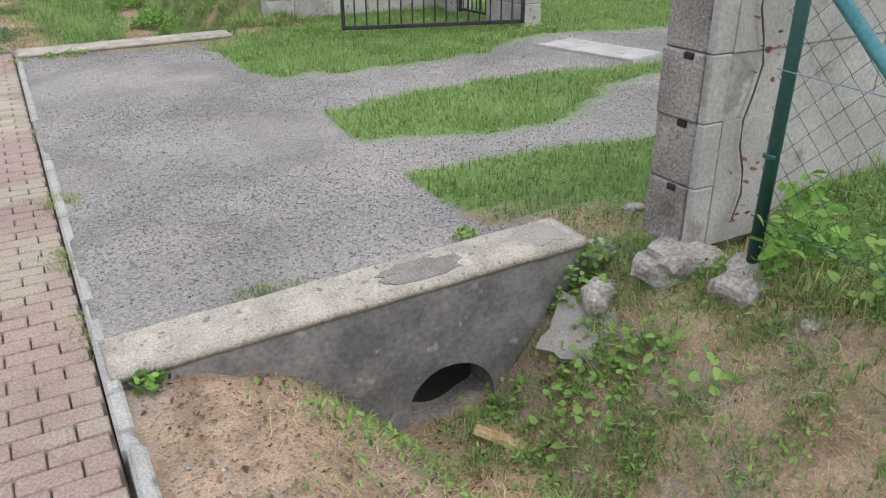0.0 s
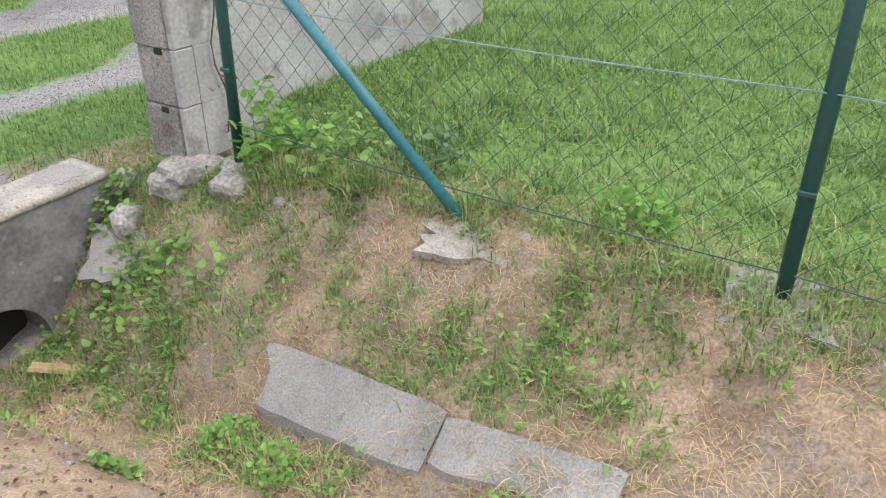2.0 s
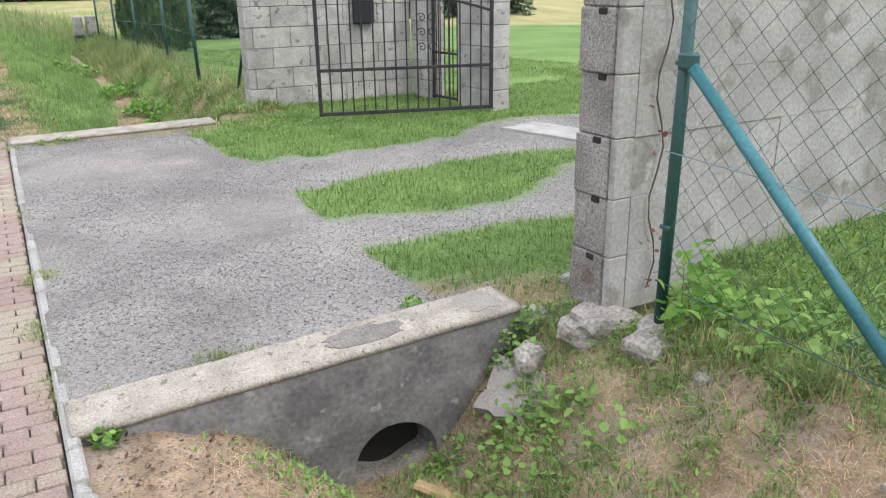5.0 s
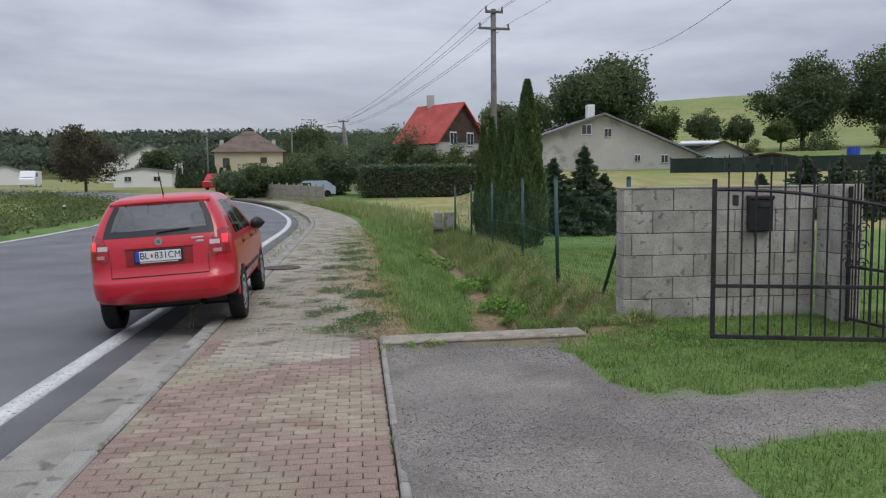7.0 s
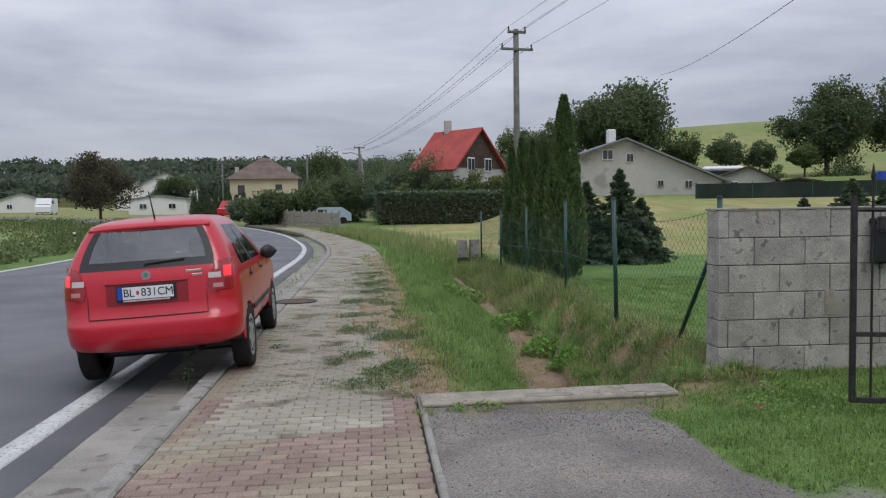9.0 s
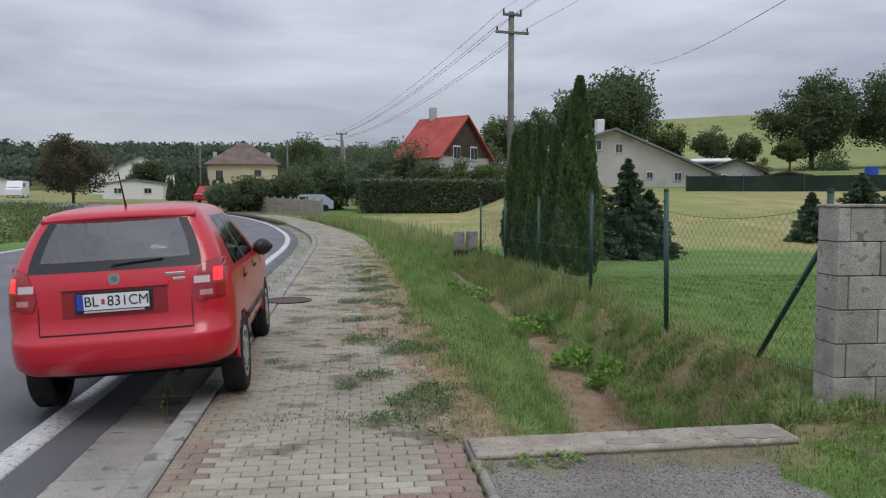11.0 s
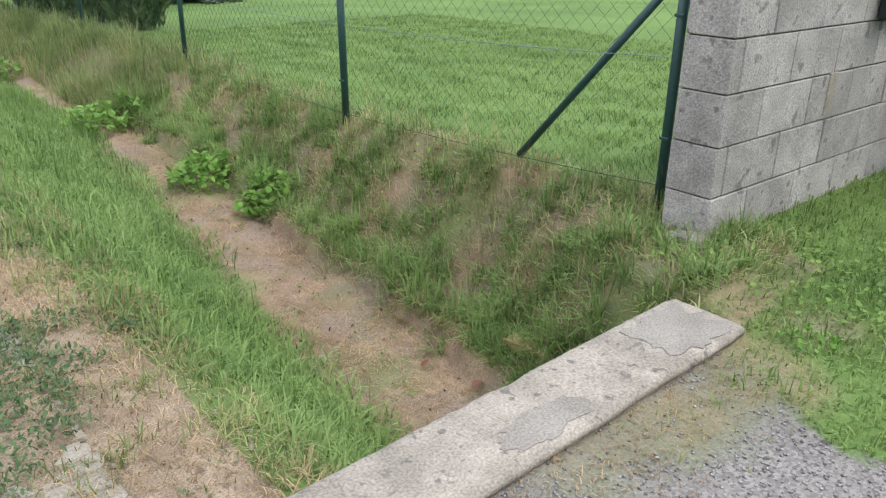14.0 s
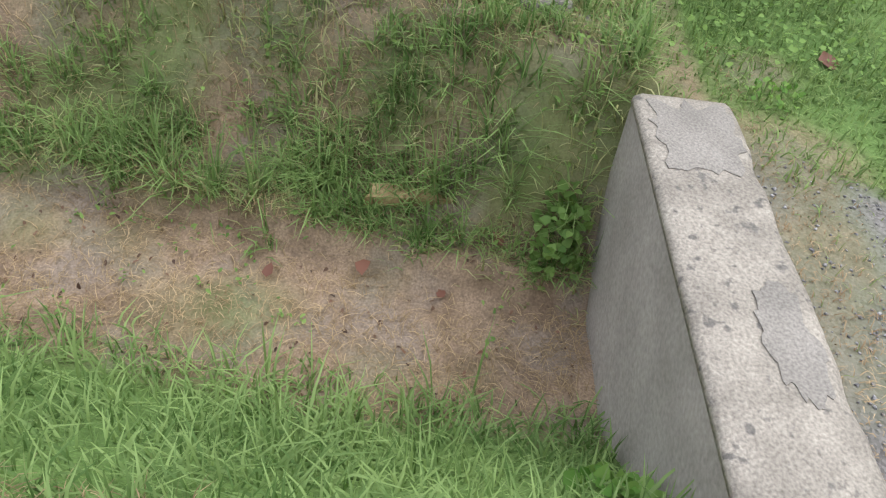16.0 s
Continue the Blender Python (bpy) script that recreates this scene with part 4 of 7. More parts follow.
def outline(w, yr, yf, rr, rf, z, bow_r=0.05, bow_f=0.15):
    """A closed outline of the car at one height, from the middle of the tail round to the right."""
    pts = []
    for t in np.linspace(0, 1, 9)[:-1]:
        x = t * (w - rr)
        pts.append((x, yr - bow_r * (1 - (x / w) ** 2) + bow_r * 0.15, z))
    for a in np.linspace(0, 90, 7):
        pts.append((w - rr + rr * math.sin(radians(a)), yr + bow_r * 0.15 + rr - rr * math.cos(radians(a)) - bow_r * (1 - ((w - rr) / w) ** 2) * (1 - a / 90), z))
    for t in np.linspace(0, 1, 42)[1:-1]:
        y = yr + rr + t * (yf - rf - yr - rr)
        pts.append((w * (1 + 0.012 * math.sin(math.pi * t)), y, z))
    for a in np.linspace(0, 90, 7):
        pts.append((w - rf + rf * math.cos(radians(a)), yf - rf + rf * math.sin(radians(a)), z))
    for t in np.linspace(1, 0, 9)[1:]:
        x = t * (w - rf)
        pts.append((x, yf + bow_f * (1 - (x / (w - rf)) ** 2), z))
    left = [(-x, y, zz) for x, y, zz in pts[-2:0:-1]]
    return pts + left


LEVELS = [  # z, half width, tail, nose, tail corner, nose corner
    (0.33, 0.68, -0.56, 3.05, 0.24, 0.32), (0.355, 0.765, -0.66, 3.15, 0.27, 0.36), (0.40, 0.805, -0.715, 3.20, 0.28, 0.36),
    (0.46, 0.815, -0.735, 3.22, 0.28, 0.36), (0.52, 0.818, -0.745, 3.22, 0.28, 0.36), (0.575, 0.82, -0.75, 3.22, 0.28, 0.36), (0.605, 0.82, -0.738, 3.20, 0.27, 0.36), (0.63, 0.82, -0.702, 3.19, 0.26, 0.36),
    (0.75, 0.822, -0.692, 3.15, 0.24, 0.36), (0.83, 0.82, -0.686, 3.08, 0.22, 0.36), (0.92, 0.81, -0.676, 2.90, 0.20, 0.38), (0.965, 0.80, -0.668, 2.75, 0.19, 0.40),
    (1.00, 0.785, -0.66, 2.15, 0.17, 0.40), (1.05, 0.765, -0.64, 2.03, 0.15, 0.40), (1.12, 0.74, -0.60, 1.86, 0.13, 0.40),
    (1.20, 0.708, -0.555, 1.68, 0.12, 0.40), (1.30, 0.66, -0.50, 1.46, 0.11, 0.40), (1.385, 0.612, -0.45, 1.28, 0.11, 0.40), (1.425, 0.585, -0.44, 1.18, 0.12, 0.38),
    (1.455, 0.55, -0.36, 1.08, 0.14, 0.36), (1.48, 0.48, -0.22, 0.94, 0.18, 0.34), (1.497, 0.36, -0.05, 0.78, 0.16, 0.25)]
rings = [outline(w, yr, yf, rr, rf, z, bow_f=0.12 if z < 0.98 else 0.14) for z, w, yr, yf, rr, rf in LEVELS]
NR = len(rings[0])
half = 8 + 7 + 40 + 7 + 8
bins = {}
WHEELS = [(0.0, 0.0), (0.0, 2.46)]
for i in range(len(rings) - 1):
    z = (LEVELS[i][0] + LEVELS[i + 1][0]) / 2
    for k in range(NR):
        k2 = (k + 1) % NR
        quad = (rings[i][k], rings[i][k2], rings[i + 1][k2], rings[i + 1][k])
        c = sum((Vector(p) for p in quad), Vector()) / 4
        j = k if k <= half else NR - 1 - k
        side_ = 15 <= j < 55
        if side_ and z < 0.62 and any(math.hypot(c.y - wy, c.z - 0.30) < 0.335 for _, wy in WHEELS):
            continue
        kind = "body"
        if 1.0 < z < 1.39:
            if j < 8 and z > 1.05:
                kind = "rear_window" if j < 7 and 1.12 < z else "window_surround"
            elif side_ and z < 1.36:
                f = (j - 15) / 40
                if 0.14 < f < 0.22 and z > 1.0:
                    kind = "quarter_window"
                elif 0.24 < f < 0.47 and z > 1.0:
                    kind = "rear_door_window"
                elif 0.52 < f < 0.90 and z > 1.0:
                    kind = "front_door_window"
                elif 0.22 <= f < 0.90:
                    kind = "window_pillar"
            elif j >= 58:
                kind = "windscreen"
        sidekey = "r" if k <= half else "l"
        bins.setdefault((kind, sidekey if "door" in kind or "quarter" in kind or "pillar" in kind else ""), []).append(quad)
for (kind, sk), quads in bins.items():
    bm = bmesh.new()
    for q in quads:
        bm.faces.new([bm.verts.new(p) for p in q])
    if kind == "body":
        bm.faces.new([bm.verts.new(p) for p in rings[-1]])
    bmesh.ops.remove_doubles(bm, verts=bm.verts, dist=0.0005)
    bmesh.ops.recalc_face_normals(bm, faces=bm.faces)
    mt = M_BODY if kind == "body" else M_BLACK if kind in ("window_pillar", "window_surround") else M_CARGLASS
    part(kind, bm, mt, CAR, "" if kind == "body" else "tinted car glass" if mt is M_CARGLASS else "black pillar trim", True)


def tail_y(x, z):
    """The tail surface at a width and height."""
    zs = [l[0] for l in LEVELS]
    yr = np.interp(z, zs, [l[2] for l in LEVELS])
    w = np.interp(z, zs, [l[1] for l in LEVELS])
    rr = np.interp(z, zs, [l[4] for l in LEVELS])
    y = yr - 0.05 * (1 - (x / w) ** 2) + 0.0075
    if abs(x) > w - rr:
        q = min((abs(x) - (w - rr)) / rr, 0.999)
        y = yr + 0.0075 + rr - rr * math.sqrt(1 - q * q) - 0.05 * (1 - ((w - rr) / w) ** 2) * (1 - q)
    return float(y)


def patch(name, xs, zs, off, mat, parent, label="", cut=None, thick=0.02):
    """A piece lying on the tail, following its curve."""
    bm = bmesh.new()
    g = [[bm.verts.new((x, tail_y(x, z) - off, z)) for x in xs] for z in zs]
    for r in range(len(zs) - 1):
        for c_ in range(len(xs) - 1):
            if cut and cut((xs[c_] + xs[c_ + 1]) / 2, (zs[r] + zs[r + 1]) / 2):
                continue
            bm.faces.new((g[r][c_], g[r][c_ + 1], g[r + 1][c_ + 1], g[r + 1][c_]))
    res = bmesh.ops.extrude_face_region(bm, geom=list(bm.faces))
    bmesh.ops.translate(bm, vec=(0, thick, 0), verts=[v for v in res["geom"] if isinstance(v, bmesh.types.BMVert)])
    for v in [v for v in bm.verts if not v.link_faces]:
        bm.verts.remove(v)
    bmesh.ops.recalc_face_normals(bm, faces=bm.faces)
    return part(name, bm, mat, parent, label, False)


def lamp_cut(x, z):
    """Outside the lamp: a blade-shaped outline, leaning outwards towards its top."""
    u = (z - 0.80) / 0.28
    return abs(x) < 0.545 + 0.03 * (1 - min(u * 4, 1)) + 0.13 * max(u - 0.25, 0) ** 1.4 or z < 0.80 + 0.10 * (abs(x) - 0.55) or z > 1.085 - 0.25 * max(0.70 - abs(x), 0)


for s_ in (1, -1):
    xs = sorted(s_ * v for v in np.linspace(0.53, 0.775, 22))
    lamp = patch("tail_lamp", xs, np.linspace(0.79, 1.09, 24), 0.010, M_TAIL, CAR, "lit red tail lamp", cut=lamp_cut)
    patch("lit_lens", sorted(s_ * v for v in np.linspace(0.695, 0.76, 6)), np.linspace(0.935, 1.03, 5), 0.012, M_LIT, lamp, "glowing red lens")
    patch("reversing_lens", sorted(s_ * v for v in np.linspace(0.562, 0.675, 6)), np.linspace(0.93, 0.978, 3), 0.014, M_TAILCLEAR, lamp, "clear lens")
    patch("indicator_lens", sorted(s_ * v for v in np.linspace(0.60, 0.69, 5)), np.linspace(0.845, 0.882, 3), 0.014, M_TAILPINK, lamp, "clear lens")
    patch("tailgate_seam", sorted((s_ * 0.535, s_ * 0.541)), np.linspace(0.640, 0.83, 6), 0.004, M_BLACK, CAR, "dark shut line")
# tailgate shut line, number plate recess painted as a flush patch of shaded red
patch("tailgate_seam", np.linspace(-0.535, 0.535, 24), (0.636, 0.644), 0.004, M_BLACK, CAR, "dark shut line")
patch("plate_recess_shade", np.linspace(-0.37, 0.37, 14), np.linspace(0.745, 0.945, 5), 0.003, plain("shaded_body_red", (0.24, 0.008, 0.014), 0.4), CAR, "darker red patch painted as the shade of the plate recess")
patch("handle_strip", np.linspace(-0.38, 0.38, 14), np.linspace(0.935, 0.96, 2), 0.020, M_BODY, CAR, "tailgate handle strip")
patch("bumper_crease", np.linspace(-0.60, 0.60, 20), (0.455, 0.463), 0.006, M_BODY, CAR)
plate = patch("number_plate", np.linspace(-0.275, 0.265, 3), (0.775, 0.915), 0.016, M_BLACK, CAR, "number plate holder", thick=0.012)
py_ = tail_y(0, 0.85) - 0.030
part("plate_face", boxed((0.50, 0.004, 0.105), 0.0, pose(-0.005, py_, 0.852)), M_WHITE, plate, "white plate")
part("holder_strip", boxed((0.42, 0.004, 0.013), 0.0, pose(0.0, py_ - 0.002, 0.787)), M_TAILCLEAR, plate, "pale strip of the holder")
part("blue_band", boxed((0.045, 0.004, 0.105), 0.0, pose(-0.233, py_ - 0.003, 0.852)), M_BLUE, plate, "blue band")
part("crest", boxed((0.024, 0.003, 0.036), 0.006, pose(-0.075, py_ - 0.003, 0.852)), plain("crest_red", (0.5, 0.03, 0.05), 0.5), plate, "small red crest")


def lettering(body, size, m, mat, parent, name="lettering"):
    cu = bpy.data.curves.new(name, "FONT")
    cu.body, cu.size, cu.extrude, cu.align_x, cu.align_y = body, size, 0.001, "CENTER", "CENTER"
    ob = bpy.data.objects.new(name, cu)
    scene.collection.objects.link(ob)
    bpy.context.view_layer.update()
    me = bpy.data.meshes.new_from_object(ob.evaluated_get(bpy.context.evaluated_depsgraph_get()))
    bpy.data.objects.remove(ob)
    out = link_mesh(name, me, mat, parent)
    out.matrix_local = m
    return out


lettering("BL", 0.098, pose(-0.155, py_ - 0.004, 0.852, 90, 0, 0), M_INK, plate)
lettering("831CM", 0.098, pose(0.10, py_ - 0.004, 0.852, 90, 0, 0), M_INK, plate)
bm = rod(bmesh.new(), (0, tail_y(0, 0.995) - 0.012, 0.995), (0, tail_y(0, 0.995) + 0.01, 0.995), 0.042, None, 20)
badge = part("badge", bm, M_CHROME, CAR, "round chrome badge")
part("badge_centre", rod(bmesh.new(), (0, tail_y(0, 0.995) - 0.015, 0.995), (0, tail_y(0, 0.995), 0.995), 0.022, None, 20), plain("badge_green", (0.10, 0.22, 0.14), 0.4), badge)
for dx, dz, w in ((0.43, 1.005, 0.14), (0.455, 0.968, 0.09)):
    part("name_bar", boxed((w, 0.006, 0.022), 0.003, pose(dx, tail_y(dx, dz) - 0.004, dz, 0, 0, 5)), M_CHROME, CAR, "chrome name strip")
part("rear_wiper", tube([(-0.02, -0.665, 1.075), (0.0, -0.67, 1.095), (0.34, -0.645, 1.115)], 0.012, 6), M_BLACK, CAR, "black wiper")
part("roof_spoiler", loft([[(x, -0.475 + 0.05 * (abs(x) / 0.55) ** 2, 1.392 - 0.012 * (abs(x) / 0.55) ** 2), (x, -0.515 + 0.06 * (abs(x) / 0.55) ** 2, 1.408 - 0.012 * (abs(x) / 0.55) ** 2), (x, -0.36, 1.462 - 0.022 * (abs(x) / 0.55) ** 2), (x, -0.28, 1.425)] for x in np.linspace(-0.565, 0.565, 17)]), M_BODY, CAR, "", True)
part("antenna", tube([(0.0, -0.22, 1.475), (0.0, -0.25, 1.53), (-0.01, -0.33, 1.73)], 0.010, 6, 0.005), M_BLACK, CAR, "short black roof aerial")
for s_ in (1, -1):
    mir = part("wing_mirror", loft([[(s_ * (0.80 + 0.20 * t), 1.62 + 0.02 * math.sin(a) + 0.06 * math.sin(a) * math.sin(math.pi * min(t + 0.25, 1)), 1.02 + 0.085 * math.cos(a) * math.sin(math.pi * min(0.15 + 0.8 * t, 0.95))) for a in np.linspace(0, 2 * math.pi, 13)[:-1]] for t in np.linspace(0, 1, 9)]), M_BLACK, CAR, "black wing mirror", True)
    for yy in (0.36, 1.30):
        part("door_handle", boxed((0.035, 0.16, 0.032), 0.008, pose(s_ * 0.824, yy, 0.875)), M_BLACK, CAR, "dark door handle")
        # flush black box paints in the dark of the hollow behind the handle
        part("handle_recess_shade", boxed((0.008, 0.07, 0.05), 0.003, pose(s_ * 0.819, yy - 0.05, 0.87)), M_BLACK, CAR)
    for y0, y1 in ((0.34, 1.10), (1.14, 1.98)):
        part("side_moulding", boxed((0.022, y1 - y0, 0.055), 0.006, pose(s_ * 0.828, (y0 + y1) / 2, 0.535)), M_BLACK, CAR, "black rubbing strip")
    for yy in (0.30, 1.12, 2.02):
        part("door_seam", boxed((0.006, 0.008, 0.60), 0.0, pose(s_ * 0.824, yy, 0.64)), M_BLACK, CAR, "dark shut line")
    for _, wy in WHEELS:
        n_ = 24
        rr_ = []
        for k in range(n_ + 1):
            a = math.pi * (0.02 + 0.96 * k / n_)
            c_, sn = math.cos(a), math.sin(a)
            rr_.append([(s_ * 0.812, wy + 0.365 * c_, 0.30 + 0.365 * sn), (s_ * 0.818, wy + 0.345 * c_, 0.30 + 0.345 * sn), (s_ * 0.80, wy + 0.33 * c_, 0.30 + 0.33 * sn), (s_ * 0.78, wy + 0.36 * c_, 0.30 + 0.36 * sn)])
        part("arch_lip", loft(rr_), M_BODY, CAR, "", True)
        liner = part("wheel_well", loft([[(s_ * xx, wy + 0.345 * math.cos(a), 0.30 + 0.345 * math.sin(a)) for a in np.linspace(0.05, math.pi - 0.05, 20)] for xx in (0.81, 0.5)], False), M_BLACK, CAR, "black wheel well")
        bm = loft([[(s_ * xx, wy + r_ * math.cos(a), 0.30 + r_ * math.sin(a)) for a in np.linspace(0, 2 * math.pi, 33)[:-1]] for xx, r_ in ((0.665, 0.22), (0.65, 0.285), (0.665, 0.305), (0.815, 0.305), (0.833, 0.285), (0.825, 0.205))], False)
        wheel = part("wheel", bm, M_RUBBER, CAR, "black tyre", True)
        bm = loft([[(s_ * xx, wy + r_ * math.cos(a), 0.30 + r_ * math.sin(a)) for a in np.linspace(0, 2 * math.pi, 33)[:-1]] for xx, r_ in ((0.815, 0.205), (0.828, 0.20), (0.818, 0.17), (0.828, 0.10), (0.835, 0.05), (0.835, 0.01))], False)
        cap = part("wheel_cover", bm, M_SILVER, wheel, "silver wheel cover", True)
        for k in range(7):
            a = 2 * math.pi * k / 7
            part("slot", boxed((0.012, 0.075, 0.035), 0.008, pose(s_ * 0.822, wy + 0.145 * math.cos(a), 0.30 + 0.145 * math.sin(a)) @ pose(0, 0, 0, math.degrees(a) + 90, 0, 0)), M_BLACK, wheel)
part("underbody", boxed((1.35, 2.9, 0.12), 0.03, pose(0, 1.35, 0.26)), M_BLACK, CAR, "dark underside")
part("exhaust_pipe", rod(bmesh.new(), (0.35, -0.46, 0.26), (0.35, 0.2, 0.26), 0.025, None, 10), M_IRON, CAR)
part("cabin_floor", boxed((1.4, 2.7, 0.1), 0, pose(0, 1.0, 0.5)), M_SEAT, CAR)
part("rear_seat", boxed((1.25, 0.16, 0.55), 0.05, pose(0, 0.22, 0.86, -14)), M_SEAT, CAR)
for x_ in (-0.36, 0.36):
    part("headrest", boxed((0.26, 0.09, 0.16), 0.035, pose(x_, 0.15, 1.19)), M_SEAT, CAR)
    part("front_seat", boxed((0.46, 0.14, 0.62), 0.05, pose(x_, 1.0, 0.90, -12)), M_SEAT, CAR)
    part("headrest", boxed((0.25, 0.09, 0.19), 0.04, pose(x_, 0.94, 1.30)), M_SEAT, CAR)
part("dashboard", boxed((1.3, 0.35, 0.25), 0.06, pose(0, 1.95, 0.88)), M_SEAT, CAR)


# ---- vegetation helpers ----
def blades(name, xy, h, w, mat, label, lean=0.35, tone=(0, 1), z=None, category="grass", flat=0.0, wave=1.0):
    """Many bent blades of grass, each a tapering strip, standing on the ground."""
    n = len(xy)
    x, y = xy[:, 0], xy[:, 1]
    zz = ground_z(x, y) if z is None else z
    zz = zz - (0.012 if flat < 0.3 else -0.004)
    h = h * np.clip(1 + 0.4 * wave * fbm(x, y, 7, 33), 0.5, 1.5)
    a = rng.uniform(0, 6.283, n) + 2.0 * fbm(x, y, 5, 34)
    b = a + rng.normal(1.57, 0.4, n)
    ln = np.abs(rng.normal(lean, lean * 0.6, n)) + flat
    p, d = np.stack([np.cos(b), np.sin(b), 0 * b], 1), np.stack([np.cos(a), np.sin(a), 0 * a], 1)
    base = np.stack([x, y, zz], 1)
    up = np.array((0, 0, 1.0))
    hh, ww = h[:, None], w[:, None]
    k = 1 / np.sqrt(1 + ln ** 2)[:, None]
    m1 = base + up * (hh * 0.55 * k + 0.005 * (flat > 0.3)) + d * hh * 0.35 * ln[:, None] * k
    tip = base + up * hh * k * (1 - 0.25 * np.minimum(ln, 1.5)[:, None]) + d * hh * 1.0 * ln[:, None] * k
    V = np.stack([base - p * ww / 2, base + p * ww / 2, m1 - p * ww * 0.4, m1 + p * ww * 0.4, tip], 1).reshape(-1, 3)
    i = np.arange(n) * 5
    tn = np.repeat(np.clip(rng.uniform(tone[0], tone[1], n) + 0.3 * wave * fbm(x, y, 6, 31), 0, 1), 5)
    tn = np.clip(tn + np.tile([-0.12, -0.12, 0.02, 0.02, 0.12], n), 0, 1)
    me = fast_mesh(name, V, np.stack([i, i + 1, i + 3, i + 2], 1), np.stack([i + 2, i + 3, i + 4], 1), tn)
    return tagged(link_mesh(name, me, mat), label, category, kind="stuff")


def scatter(x0, x1, y0, y1, per_m2, keep=None):
    n = int((x1 - x0) * (y1 - y0) * per_m2)
    p = np.stack([rng.uniform(x0, x1, n), rng.uniform(y0, y1, n)], 1)
    if keep is not None:
        p = p[rng.uniform(0, 1, n) < keep(p[:, 0], p[:, 1])]
    return p


def tufts(centres, blades_each, spread_):
    c = np.repeat(np.asarray(centres), blades_each, axis=0)
    return c + rng.normal(0, spread_, c.shape)


def size(n, lo, hi):
    return rng.uniform(lo, hi, n) * rng.uniform(0.75, 1.15, n)


def leaves(name, pos, length, mat, label, up=0.6, tone=(0, 1), category="weed", kind="", aspect=0.75, parent=None):
    """Broad leaves folded along the middle rib; pos: their bases."""
    n = len(pos)
    a = rng.uniform(0, 6.283, n)
    el = np.clip(rng.normal(up, 0.45, n), -0.6, 1.4)
    d = np.stack([np.cos(a) * np.cos(el), np.sin(a) * np.cos(el), np.sin(el)], 1)
    s = np.stack([-np.sin(a), np.cos(a), rng.normal(0, 0.3, n)], 1)
    nn = np.cross(d, s)
    L, W = length[:, None], length[:, None] * aspect
    drop = nn * L * 0.10
    base = pos
    V = np.stack([base, base + d * L * 0.25 + s * W * 0.5 + drop, base + d * L * 0.65 + s * W * 0.38 + drop, base + d * L, base + d * L * 0.65 - s * W * 0.38 + drop, base + d * L * 0.25 - s * W * 0.5 + drop], 1).reshape(-1, 3)
    i = np.arange(n) * 6
    q = np.concatenate([np.stack([i, i + 1, i + 2, i + 3], 1), np.stack([i, i + 3, i + 4, i + 5], 1)])
    me = fast_mesh(name, V, q, None, np.repeat(np.clip(rng.uniform(tone[0], tone[1], n), 0, 1), 6))
    ob = link_mesh(name, me, mat, parent)
    return tagged(ob, label, category, kind=kind) if parent is None else ob


def weed(name, x, y, radius, height, n, leaf, mat, label, z=None, tone=(0, 1), up=0.5, aspect=0.75):
    """One plant or patch: stems from the ground with leaves on them."""
    r = radius * np.sqrt(rng.uniform(0, 1, n))
    a = rng.uniform(0, 6.283, n)
    px, py = x + r * np.cos(a), y + r * np.sin(a)
    gz = ground_z(px, py) if z is None else np.full(n, z)
    hz = height * rng.uniform(0.15, 1, n) * (1 - 0.6 * (r / radius) ** 2)
    pos = np.stack([px, py, gz + hz], 1)
    g0 = float(ground_z(x, y)) if z is None else z
    base = thing(name, pose(x, y, g0), label, "weed")
    leaves("leaves", pos - np.array((x, y, g0)), rng.uniform(0.7, 1.2, n) * leaf, mat, "", up, tone, parent=base, aspect=aspect)
    k = rng.choice(n, min(n, max(5, n // 12)), replace=False)
    bm = bmesh.new()
    for j in k:
        tip = Vector(pos[j]) - Vector((x, y, g0))
        foot = Vector((tip.x * 0.8, tip.y * 0.8, gz[j] - g0 - 0.01))
        if (tip - foot).length > 0.02:
            rod(bm, foot, tip, 0.0025, 0.0015, 4)
    part("stem", bm, mat, base)["kind"] = "stuff"
    return base


